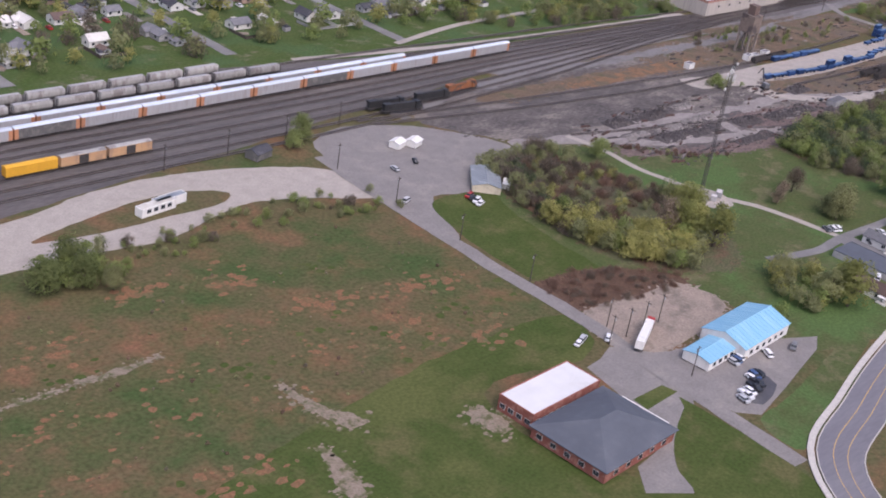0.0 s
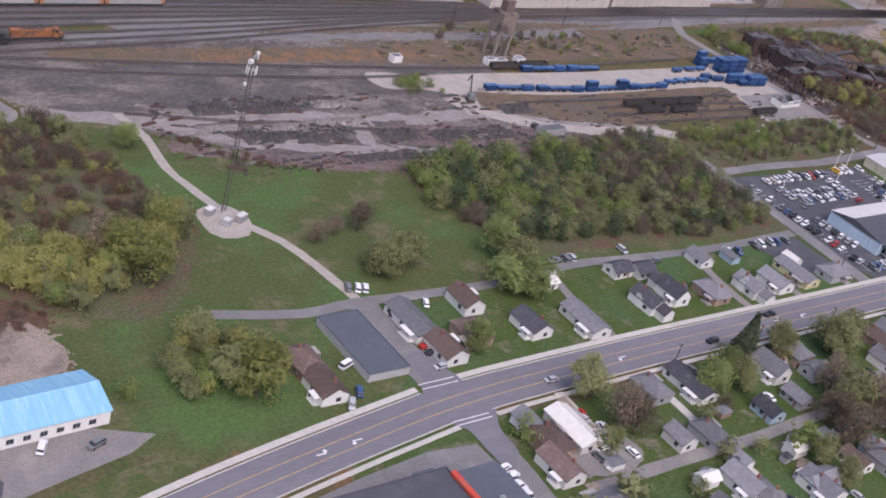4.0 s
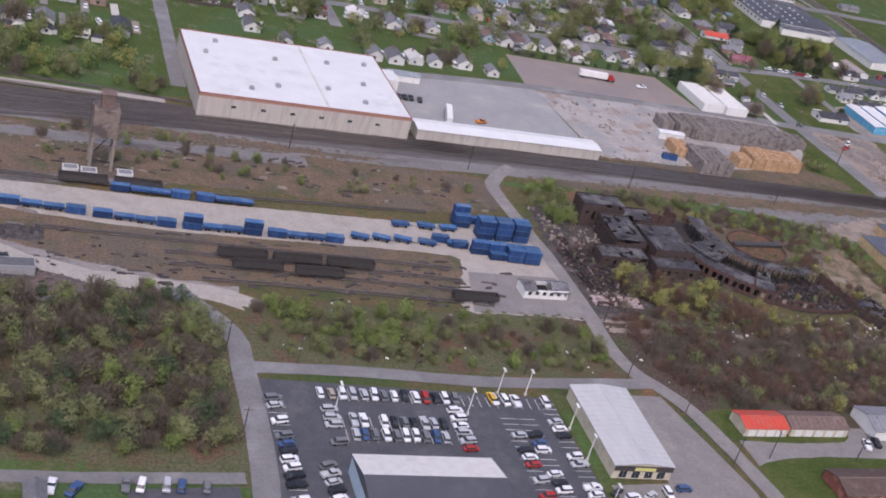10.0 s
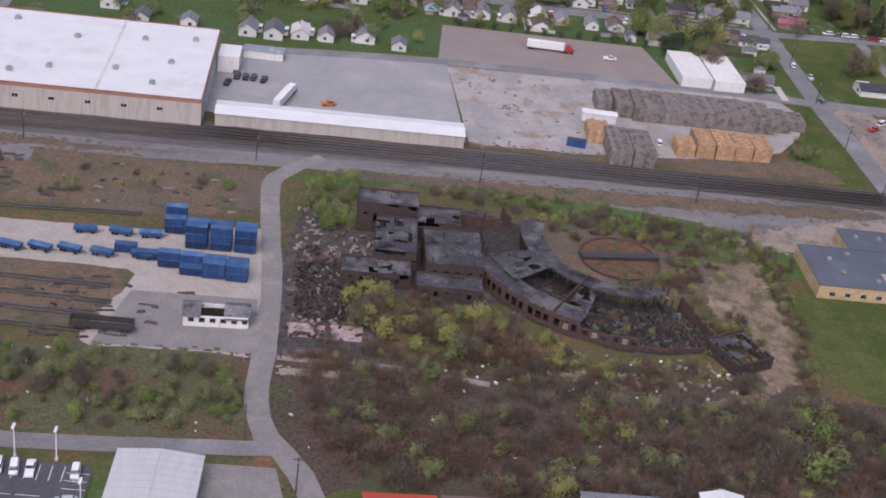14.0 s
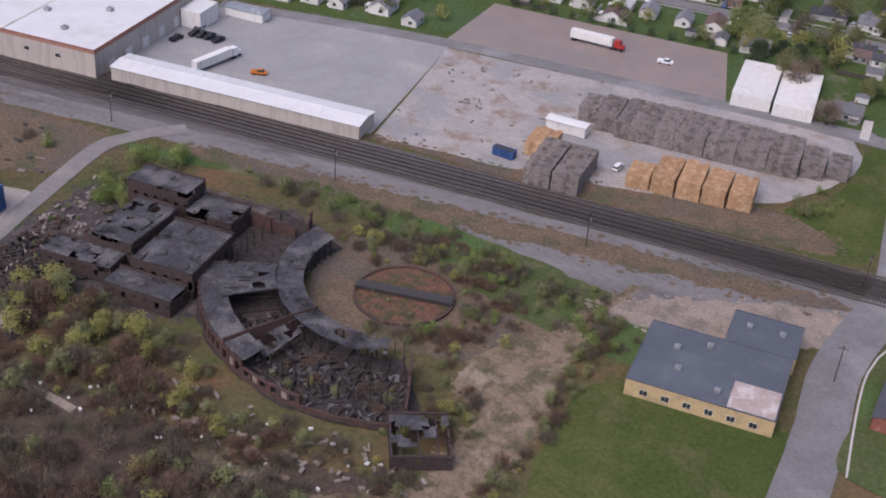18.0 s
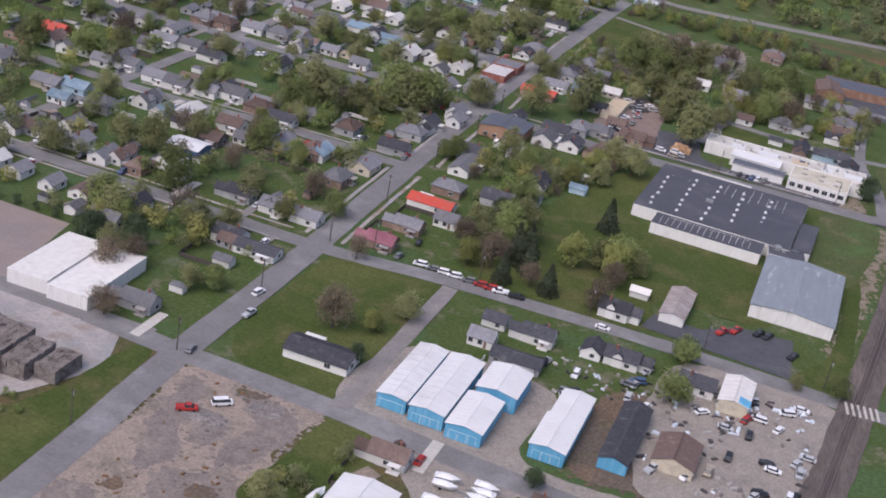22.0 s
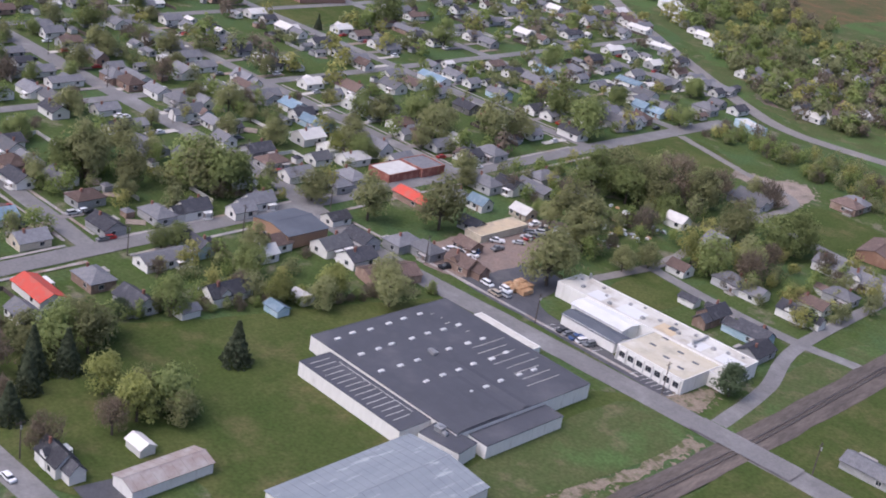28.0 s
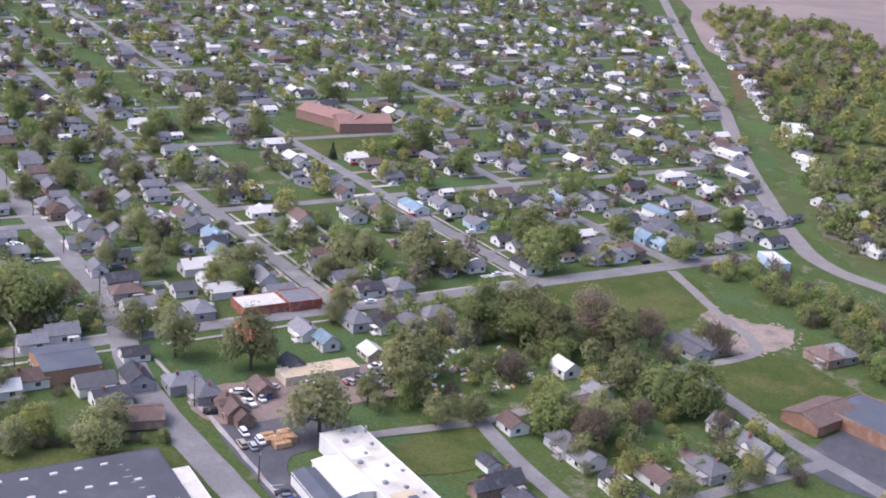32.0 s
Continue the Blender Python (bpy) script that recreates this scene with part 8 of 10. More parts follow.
for _x, _y, _a in ((1078.5, 464, 10), (1079, 461, 5), (1079, 454, 0), (1082.5, 444, 80), (1082.5, 440, 85), (1066, 425, 40), (1055, 440.5, 80)):
    boat(_x, _y, _a)


def heap(x, y, w, d, h, material, seed, label, category="heap"):
    """A lumpy mound."""
    bm = bmesh.new()
    w, d = w * 1.25, d * 1.3
    n, m = max(8, int(w / 1.0)), max(6, int(d / 1.0))
    vs = []
    for i in range(n + 1):
        for j in range(m + 1):
            u, v = 2 * i / n - 1, 2 * j / m - 1
            k = max(0.0, 1 - u * u) * max(0.0, 1 - v * v)
            z = h * k ** 0.6 * (0.3 + 1.7 * abs(noise.noise(Vector((i * 0.55, j * 0.55, seed))))) + 0.25 * noise.noise(Vector((i * 1.7, j * 1.7, seed))) * (k > 0)
            vs.append(bm.verts.new((x + u * w / 2 + 0.3 * noise.noise(Vector((i, j, seed + 5))), y + v * d / 2 + 0.06 * w * u * noise.noise(Vector((seed, i * 0.2, 0))), _layer[0] - 0.28 + z)))
    for i in range(n):
        for j in range(m):
            q = i * (m + 1) + j
            bm.faces.new((vs[q], vs[q + m + 1], vs[q + m + 2], vs[q + 1]))
    tagged(link("mound", bm, material), label, category)


BLACK_SPOIL = mat("black_spoil", (0.055, 0.05, 0.05), (0.09, 0.08, 0.078), 2, 0.95, bump=0.3, spots=(0.13, 0.115, 0.105), spot_size=5, spot_edge=(0.55, 0.68), fine=(0.7, 0.7))
GREY_SPOIL = mat("grey_spoil", (0.22, 0.20, 0.185), (0.16, 0.145, 0.135), 2, 0.95, bump=0.3, spots=(0.30, 0.275, 0.25), spot_size=5, spot_edge=(0.55, 0.68), fine=(0.7, 0.7))
for _i, (_x, _y, _w, _d, _h) in enumerate(((454, 300, 14, 7, 2.2), (470, 299, 10, 6, 1.8), (481, 299, 16, 7, 2.4), (466, 277, 18, 7, 1.6), (486, 275, 18, 6, 1.4), (521, 273, 16, 8, 1.8), (545, 270, 16, 7, 1.6), (565, 269, 20, 7, 1.5), (594, 288, 15, 7, 2.0), (505, 258, 26, 5, 1.2), (545, 257, 28, 5, 1.2), (590, 263, 18, 4, 1.0))):
    heap(_x, _y, _w, _d, _h, BLACK_SPOIL, 3.3 * _i, "black spoil heap on the cinder ground")
for _i, (_x, _y, _w, _d, _h) in enumerate(((476, 284, 20, 5, 1.2), (500, 286, 22, 5, 1.3), (450, 286, 14, 4, 1.0), (505, 300, 12, 5, 1.3), (1017, 455, 10, 5, 0.8), (1028, 466, 8, 5, 0.7))):
    heap(_x, _y, _w, _d, _h, GREY_SPOIL, 40 + 3.3 * _i, "heap of broken grey concrete")
_b = flat_hall("blue_skip", 883, 411, 7, 2.6, 2.3, -8, DARK_STEEL, BLUE_BOX, "dark blue open skip in the lumber yard", "skip", 0.2)
_b = gable_hall("white_trailer_shed", 895, 436, 13, 4, 3.4, -4, 0.2, WHITE_ROOF, WHITE_WALL, "white arched trailer in the lumber yard", "trailer")


def lorry(x, y, a, cab, box, label):
    root = on_ground("lorry", x, y, a, label, "lorry")
    part("trailer", boxes((-10, -1.3, 1.1, 6, 1.3, 4.0)), box, root, "white box trailer")
    part("chassis", boxes((-10, -0.6, 0.8, 6, 0.6, 1.096), (6, -0.5, 0.6, 10, 0.5, 0.9)), DARK_STEEL, root)
    if cab:
        part("cab", boxes((6.7, -1.2, 0.9, 8.9, 1.2, 3.5), (8.9, -1.0, 0.9, 10.3, 1.0, 2.1)), PAINT[cab], root, cab + " tractor cab")
        part("windscreen", boxes((8.9, -1.0, 2.3, 8.96, 1.0, 3.2)), GLASS, root)
    for x_ in (-9, -7.8, 5.9, 7.1, 9.7) if cab else (-9, -7.8):
        for s in (-1, 1):
            share("wheel", wheel_mesh(), root, pose(x_, s * 1.1, 0.5) @ Matrix.Diagonal((1.45, 1.45, 1.45, 1)))
    return root


lorry(884, 506, -3, "red", WHITE_WALL, "white articulated lorry with a red cab on the clay lot")
lorry(776, 424, 75, "white", WHITE_WALL, "white lorry backed up in the truck yard")
lorry(303, 172, 25, "red", WHITE_WALL, "white trailer behind a red truck in the dirt yard")
for _x, _y, _a in ((754, 434, 80), (757, 441, 85), (760, 441, 88), (763, 441, 84), (767, 440, 80), (756, 446, 90)):
    car(_x, _y, _a, "pickup", "black")
car(910, 503, 4, "pickup", "white")
car(792, 424, 20, "pickup", "orange")
car(916, 420, 80, "suv", "white")


def scatter(name, n, zone, mats, size, stretch, seed, label, category):
    """Low scattered scrap: many small tilted blocks in a zone, longer along x."""
    rng = np.random.default_rng(seed)
    for k, material in enumerate(mats):
        vs, fs = [], []
        for i in range(n // len(mats)):
            x, y = rng.uniform(zone[0], zone[1]), rng.uniform(zone[2], zone[3])
            if noise.noise(Vector((x * 0.05, y * 0.16, seed))) < -0.02:
                continue
            lx, ly, h = size * rng.uniform(0.4, 1.6) * stretch, size * rng.uniform(0.25, 0.8), size * rng.uniform(0.15, 0.7)
            a = rng.normal() * (0.25 if stretch > 1.5 else 1.5)
            c, s = math.cos(a), math.sin(a)
            b, t = len(vs), rng.uniform(-0.3, 0.3) * h
            for z, g in ((-0.2, 1.0), (h, 0.75)):
                for px, py in ((-lx, -ly), (lx, -ly), (lx, ly), (-lx, ly)):
                    vs.append((x + (px * c - py * s) * g, y + (px * s + py * c) * g, _layer[0] + z + (t if px > 0 else 0)))
            fs += [tuple(b + q for q in f) for f in ((4, 5, 6, 7), (0, 1, 5, 4), (1, 2, 6, 5), (2, 3, 7, 6), (3, 0, 4, 7))]
        tagged(new(name, from_data(name, vs, fs, material)), label, category, kind="stuff")


scatter("scrap", 420, (425, 600, 255, 308), (BLACK_SPOIL, GREY_SPOIL, OLD_BRICK), 0.9, 2.4, 1, "old ties and scrap on the cinder ground", "scrap")
scatter("scrap", 200, (600, 760, 262, 298), (BLACK_SPOIL, TIE), 0.7, 2.6, 2, "old ties beside the sidings", "scrap")
scatter("scrap", 200, (560, 770, 334, 362), (BLACK_SPOIL, PLATE, TIE), 0.7, 2.2, 3, "old ties and debris by the tracks", "scrap")
scatter("junk", 300, (1118, 1160, 494, 556), (PALE_TOP, GREY_SPOIL, DARK_STEEL, HOPPER), 0.9, 1.2, 4, "junk piled in the salvage yard", "junk")
scatter("junk", 220, (1040, 1074, 808, 856), (WHITE_WALL, GREY_SPOIL, TAN_CAR, PALE_TOP), 0.9, 1.2, 5, "junk and pale debris behind the market", "junk")
scatter("junk", 110, (1084, 1116, 520, 552), (PALE_TOP, GREY_SPOIL, HOPPER, DARK_STEEL), 0.6, 1.2, 6, "junk in the back yards", "junk")
scatter("litter", 70, (786, 980, 226, 268), (WHITE_WALL,), 0.35, 1.2, 7, "pale litter in the brush", "litter")
scatter("litter", 60, (668, 778, 228, 262), (WHITE_WALL,), 0.35, 1.2, 8, "pale litter in the scrub", "litter")
scatter("lot_debris", 90, (1008, 1040, 402, 470), (GREY_SPOIL, BROWN), 0.45, 1.3, 9, "debris on the bare dirt lot", "debris")
scatter("lot_debris", 120, (842, 900, 405, 478), (PLATE, GREY_SPOIL), 0.6, 1.3, 10, "broken slabs and mud on the lumber yard", "debris")


# ---- the car parks and street cars ----
car_row(662, 208, 662.5, 150, 19, 12, 0.12)
car_row(676, 211.5, 716, 211.5, 14, 90, 0.1)
car_row(683, 199.5, 709, 199.5, 10, 90, 0.05)
car_row(682, 193.5, 708, 193.5, 10, 90, 0.05)
car_row(677, 204, 677, 190, 5, 5, 0.1)
car_row(714.5, 206, 714, 189, 6, 5, 0.1)
car_row(722, 212, 745, 212, 8, 95, 0.35)
car_row(731, 199, 730, 160, 13, 8, 0.25)
car_row(736, 196, 736, 162, 11, 8, 0.25)
car_row(745, 206, 745, 148, 19, 8, 0.35)
car_row(672, 180, 672.5, 154, 9, 20, 0.1)
car_row(698, 150.5, 715, 150.5, 7, 95, 0.05)
car_row(662, 145.5, 741, 146.5, 27, 78, 0.12)
car_row(681, 150, 690, 150, 3, 90, 0.0)
car(728, 213, 95, "suv", "yellow")
car(677, 145, 80, "saloon", "yellow")
for _x, _y, _a in ((752, 172, 40), (756, 170, 10), (762, 171, 30), (768, 172, 90), (774, 174, 0), (752, 155, 70), (758, 157, 60)):
    any_car(_x, _y, _a)
car_row(621, 171, 640, 171, 7, 80, 0.1)
for _x, _y, _a, _p in ((853, 197.5, 70, "white"), (857.5, 199, 80, "black"), (884, 199, 110, "white"), (936, 193, 60, "black")):
    car(_x, _y, _a, "pickup", _p)
car_row(300, 133, 312, 135.5, 5, 80, 0)
car_row(313, 138, 317, 138.5, 3, 80, 0)
car_row(316, 147, 322, 148, 4, 80, 0)
any_car(331, 143.5, 60)
any_car(343, 141, 20)
car(292, 178, 30, "saloon", "white")
car_row(281, 181, 284, 182, 2, 20, 0)
car_row(329, 275, 328, 268, 4, 20, 0.0)
any_car(333, 309, 60)
any_car(320, 307, 80)
any_car(303, 283, 20)
car_row(441, 184, 446, 182, 3, 60, 0)
for _x, _y, _a, _f, _p in ((476, 127, 178, "saloon", "silver"), (548, 127, 178, "suv", "black"), (585, 133, 2, "pickup", "black"), (700, 127, 180, "suv", "silver"), (997, 520, 80, "suv", "white"), (1001, 507, 85, "pickup", "silver"), (998, 480, 100, "saloon", "grey"), (1092, 567, 0, "saloon", "white")):
    car(_x, _y, _a, _f, _p)
for _i in range(9):
    any_car(1030 + _i * 4.0 + random.uniform(-1, 1), 570.5 - 0.2 * _i, 12)
for _x, _y, _a in ((452, 160, 40), (455, 157, 50), (451, 151, 10), (458, 148, 80), (446, 142, 5), (411, 135, 60), (416, 139, 60), (546, 172, 20), (557, 181, 90), (566, 172, 0), (604, 170, 80), (609, 169, 60), (590, 152, 10), (524, 181, 0), (529, 181, 80), (532, 181, 80), (436, 90, 80), (437, 84, 80), (436, 96, 85)):
    any_car(_x, _y, _a)
# vehicles crowding the salvage yard, the market yard and the wet car park
_rng = random.Random(9)
for _x0, _x1, _y0, _y1, _n in ((1122, 1160, 494, 556, 34), (1044, 1062, 752, 810, 26), (1100, 1116, 520, 556, 9), (1053, 1095, 745, 752, 6), (1085, 1096, 520, 550, 5)):
    for _i in range(_n):
        any_car(_rng.uniform(_x0, _x1), _rng.uniform(_y0, _y1), _rng.choice((0, 90, 45, 20, 70)))
for _x, _y, _p in ((1126, 590, "red"), (1130, 594, "red"), (1137, 597, "black"), (1140, 597, "black"), (1149, 588, "black")):
    car(_x, _y, 70, "pickup", _p).location.z -= 0.12
car_row(1106, 745.2, 1122, 745.6, 7, 78, 0.25)
car_row(780, 74, 806, 75, 9, 85, 0.1)
car_row(780, 106, 806, 107, 9, 85, 0.2)
for _i in range(6):
    car(601 + (_i % 3) * 0.8, 83 - _i * 4.2, -75, _rng.choice(("van", "pickup", "suv")), "red")
for _x0, _x1, _y0, _y1, _n in ((641, 686, 54, 84, 22), (578, 614, 86, 97, 9), (700, 732, 92, 112, 9), (455, 480, 90, 104, 6)):
    for _i in range(_n):
        any_car(_rng.uniform(_x0, _x1), _rng.uniform(_y0, _y1), _rng.choice((0, 90, 80, 20)))
for _x, _y, _a, _f, _p in ((449.8, 170.4, 20, "saloon", "white"), (447.5, 168, 25, "suv", "black"), (461, 170.5, 60, "saloon", "white"), (449, 158.2, 15, "suv", "white"), (448.4, 155, 10, "saloon", "black"), (448, 151.8, 10, "pickup", "red"), (447.4, 148.6, 8, "saloon", "black"), (419, 150.4, 20, "van", "white"), (404.2, 141.6, 70, "saloon", "white"), (436.4, 100.5, 10, "saloon", "white"), (436, 97, 12, "pickup", "white"), (435, 93.2, 8, "van", "white"), (434.6, 90, 10, "suv", "white")):
    car(_x, _y, _a, _f, _p)
car(1012, 455, 30, "pickup", "red")
car(1018, 462, 40, "van", "white")
car(1013, 322, 80, "pickup", "orange")
car(1016, 328, 70, "suv", "white")


# ---- poles and lamps ----
_pole = []


def utility_pole(x, y, a=0):
    m = pose(x, y, _layer[0] - 0.1, 0, 0, a)
    if _pole:
        return copy_thing(_pole[0], m)
    root = empty("utility_pole", m, "weathered wooden utility pole with a crossarm", "utility pole")
    bm = bmesh.new()
    tube(bm, (0, 0, -0.3), (0, 0, 10.5), 0.2, 0.13, 7)
    part("pole", bm, TIMBER, root)
    part("crossarm", boxes((-0.07, -1.2, 9.6, 0.07, 1.2, 9.75)), TIMBER, root)
    bm = bmesh.new()
    for y_ in (-1.1, -0.5, 0.5, 1.1):
        tube(bm, (0, y_, 9.75), (0, y_, 9.95), 0.06, 0.05, 6)
    bm.free()
    bm = bmesh.new()
    tube(bm, (0.32, 0, 8.2), (0.32, 0, 9.1), 0.24, 0.24, 8)
    part("transformer", bm, STEEL, root)
    _pole.append(root)
    return root


def line_of_poles(x0, y0, x1, y1, n, a=0):
    for i in range(n):
        t = i / max(1, n - 1)
        utility_pole(x0 + (x1 - x0) * t, y0 + (y1 - y0) * t, a)


line_of_poles(300, 318, 298, 150, 6, 90)
line_of_poles(290, 176, 316, 176, 4)
line_of_poles(480, 119, 800, 120, 9)
line_of_poles(786, 262, 800, 160, 5, 90)
line_of_poles(672, 226, 780, 228, 4)
line_of_poles(990, 345, 1003, 700, 9, 90)
line_of_poles(1012, 572, 1160, 574, 5)
line_of_poles(650, 150, 652, 230, 3, 90)
line_of_poles(800, 742, 1200, 742, 9)
line_of_poles(812, 190, 940, 190, 5)
line_of_poles(240, 345, 330, 352, 4)
line_of_poles(620, 372, 920, 374, 5)
_lamp = []


def lot_lamp(x, y, a=0):
    m = pose(x, y, _layer[0], 0, 0, a)
    if _lamp:
        return copy_thing(_lamp[0], m)
    root = empty("lot_lamp", m, "white lamp post of the car dealer lot", "lamp post", "lamps of the lot")
    bm = bmesh.new()
    tube(bm, (0, 0, 0), (0, 0, 8.5), 0.16, 0.11, 8)
    part("post", bm, WHITE_WALL, root)
    part("head", boxes((-1.0, -0.3, 8.5, 1.0, 0.3, 8.75)), WHITE_WALL, root)
    part("base", boxes((-0.35, -0.35, 0, 0.35, 0.35, 0.7)), WALK, root)
    _lamp.append(root)
    return root


for _x, _y in ((731, 216), (740, 216), (748.5, 200), (748.5, 186), (739, 165), (747, 165), (747, 151), (666, 143), (681, 143), (690, 143), (706, 143), (722, 143), (737, 143), (679, 205), (718, 205)):
    lot_lamp(_x, _y, 90)
_b = on_ground("shop_pole_sign", 768, 142, 0, "tall pole sign with a white globe and a yellow board", "sign")
_bm = bmesh.new()
tube(_bm, (0, 0, 0), (0, 0, 7), 0.2, 0.16, 8)
part("post", _bm, STEEL, _b)
part("board", boxes((0.2, -0.15, 4.6, 3.0, 0.15, 6.2)), mat("sign_board_yellow", (0.66, 0.62, 0.18), (0.6, 0.56, 0.17), 2, 0.6), _b, "plain yellow sign board")
_bm = bmesh.new()
bmesh.ops.create_icosphere(_bm, subdivisions=2, radius=0.9, matrix=pose(-0.6, 0, 7.2))
part("globe", _bm, WHITE_WALL, _b, "white globe")
_b = on_ground("level_crossing_boards", 1172, 567, 10, "pale timber crossing boards across the branch line", "level crossing")
for _i in range(6):
    part("board", boxes((-5 + _i * 1.8, -3.6, 0.02, -4.2 + _i * 1.8, 3.6, 0.16)), WALK, _b)


# ---- houses along the streets ----
home(487.8, 151, "a1kw")
home(509.1, 170.4, "b0lw")
home(508.7, 148.2, "d1gw")
home(543.9, 169.7, "b0kw")
home(553.4, 167.4, "b0kw")
home(539.8, 150.7, "c1kw")
home(553.6, 152, "c1kw")
home(570.9, 149.1, "a1gb")
home(584.9, 168.1, "b1gw")
home(590.4, 147.8, "c1gw")
home(605.2, 147.8, "a1gw")
home(600.3, 166.3, "g1gu")
home(621, 150.3, "d1gy")
home(638.3, 146.2, "a0gg")
home(407, 153.8, "a1bb")
home(407.2, 142.9, "a1bw")
home(449.7, 162.4, "d1gw")
home(464.9, 152.4, "a1bb")
home(451.6, 147.6, "a1bw")
home(473.6, 167.1, "a1bw")
home(466, 106.1, "d1ll")
home(455.1, 103.6, "a1bb")
home(454.5, 111.8, "b1gw")
home(451.3, 94.7, "a1bw")
home(504, 112.8, "a1gg")
home(520, 111.1, "d1kw")
home(555.1, 107.9, "c1gw")
home(572.2, 112.4, "a1gb")
home(615.8, 108.5, "a1bb")
home(626.1, 108.6, "a1gw")
home(640.4, 114.5, "b1lg")
home(656.8, 112.7, "a1gw")
home(659.4, 104, "d1ll")
home(676, 112.3, "a1bc")
home(689, 105.2, "a1gg")
home(705.7, 113.1, "a1bb")
home(717.9, 115.1, "b1kw")
home(718.2, 100.4, "b1gw")
home(703.3, 100.7, "a1bb")
home(495.7, 92.3, "b1gw")
home(506.9, 90.1, "a1gg")
home(536.4, 92.8, "b1ku")
home(552.7, 94.3, "b1gg")
home(500.3, 71.1, "a1gw")
home(523.6, 61.5, "a1gw")
home(455.4, 78.5, "d0gg")
home(555.5, 60.7, "a1gg")
home(571.6, 62.6, "a1gg")
home(545.8, 65.7, "b1bw")
home(576.5, 95.6, "b1gw")
home(572.3, 85.2, "a1bw")
home(665, 61.6, "d0gg")
home(618.1, 63.2, "a1gw")
home(584.9, 77.9, "a1gb")
home(644, 91, "b1uu")
home(686.8, 115.5, "b1gu")
home(606.6, 96.9, "a1gw")
home(571.6, 102.4, "b0gg")
home(628.2, 158.4, "g1lw")
home(756.6, 489.5, "a1gw")
home(767, 489.1, "a1gw")
home(777.7, 492.2, "a1lw")
home(788.4, 491.2, "b1gw")
home(804.4, 495.7, "a1gw")
home(818.5, 490.1, "b1gw")
home(842.8, 541.2, "a1gw")
home(856.6, 542.4, "a1gw")
home(868.8, 541.4, "a1gw")
home(882.7, 534.7, "a1bw")
home(893.6, 544.2, "b1gw")
home(907.5, 542.9, "b1gw")
home(778.4, 540.1, "a1gw")
home(790, 540, "a1gw")
home(801.1, 543.7, "a1gw")
home(853.6, 578, "a1gw")
home(867.6, 575.8, "a1gw")
home(881.7, 589.5, "a1gw")
home(892.1, 578.8, "a1gw")
home(906, 574.7, "a1gw")
home(924.6, 586.1, "a1kw")
home(699.1, 504.4, "a1gw")
home(713.4, 491.5, "b1gw")
home(732.5, 490.5, "b1gw")
home(698.7, 522.5, "a1gw")
home(827.4, 663.3, "b1gw")
home(855.7, 664.8, "a0gw")
home(873.8, 659.9, "a0gw")
home(847.1, 659.3, "b0gw")
home(884.7, 658.5, "a0gw")
home(896.4, 661.5, "a0gw")
home(907.6, 665, "a0gw")
home(848.2, 693.4, "b0gw")
home(848.4, 707.2, "a0gw")
home(860.2, 710, "a0gw")
home(874.6, 702.3, "a0kw")
home(843.1, 749.5, "a0gb")
home(852.9, 751.6, "a0bb")
home(867, 756.8, "a0gw")
home(848, 621.5, "a0gc")
home(858.9, 625, "a0uu")
home(861.8, 610.7, "b0uw")
home(877, 614.9, "a0gg")
home(897.5, 625.6, "b1uw")
home(880.6, 578.1, "a0gw")
home(920.5, 574.6, "a1bb")
home(936.7, 531, "a0gw")
home(935.1, 547.1, "a0gg")
home(958.7, 577.7, "c0kg")
home(973, 576.4, "a0gw")
home(985, 576.3, "a0gw")
home(972.3, 546.7, "a0kw")
home(984, 543.6, "d0kw")
home(974.2, 492.4, "c0gg")
home(960.4, 631.7, "a1bb")
home(981.3, 632.8, "a1gc")
home(978.5, 613.7, "a1gb")
home(868.7, 787.5, "a0gw")
home(884.1, 786.1, "a0gw")
home(927.7, 747.4, "b0gw")
home(981.2, 680.2, "a0gg")
home(983.5, 693.2, "c1kw")
home(982.1, 659.7, "a0kg")
home(922.8, 658.5, "a0bb")
home(934.9, 654, "a0kw")
home(935.6, 624.3, "b0gw")
home(924.3, 615.6, "a0bk")
home(808.7, 679.6, "a0rr")
home(1013, 575.3, "c0mb")
home(1015.5, 593.4, "c0gb")
home(1014.8, 617.4, "d0rw")
home(1011.5, 662, "d1gw")
home(1014.7, 635.4, "a0gb")
home(1039.2, 719.8, "a1kw")
home(1009.5, 736.3, "b1kw")
home(1036.8, 743.2, "a1gg")
home(1028.6, 497.6, "d0kw").scale = (1.15, 1.2, 1.05)
home(1063.4, 464.2, "c0bw")
home(1062.8, 548.7, "b0kw")
home(1063, 535.2, "b0gw")
home(1077, 546.6, "c0kw")
home(1075.6, 529.2, "d0kg")
home(1092.9, 578.4, "c0kw")
home(1093.2, 549.7, "b1kw")
home(1102.3, 549.8, "c0kw")
home(1125.1, 548.6, "a0kw")
home(1097, 598.2, "g0lw")
home(1007.2, 778.2, "d0rb")
home(1008.8, 677, "c0ku")
home(1033.3, 637.9, "a0kg")
home(1041.3, 662.9, "c1kw")
home(986.9, 718.8, "c1gw")
home(1028, 718, "a1gw")
home(969.9, 750.5, "a1gw")
home(1045.2, 746.7, "a0gg")
home(1059.6, 750.2, "c0bb")
home(1009.1, 816.5, "a0gg")
home(983.5, 848, "a0gg")
home(966.2, 845.4, "b0lw")
home(938.1, 782.8, "a1lw")
home(951.7, 785, "a1lw")
home(965.1, 784, "a1lw")
home(947.6, 831.4, "a1gw")
home(895, 753.7, "c1gw")
home(1070.9, 917.7, "d0gg")
home(1099.4, 824.4, "b0bw")
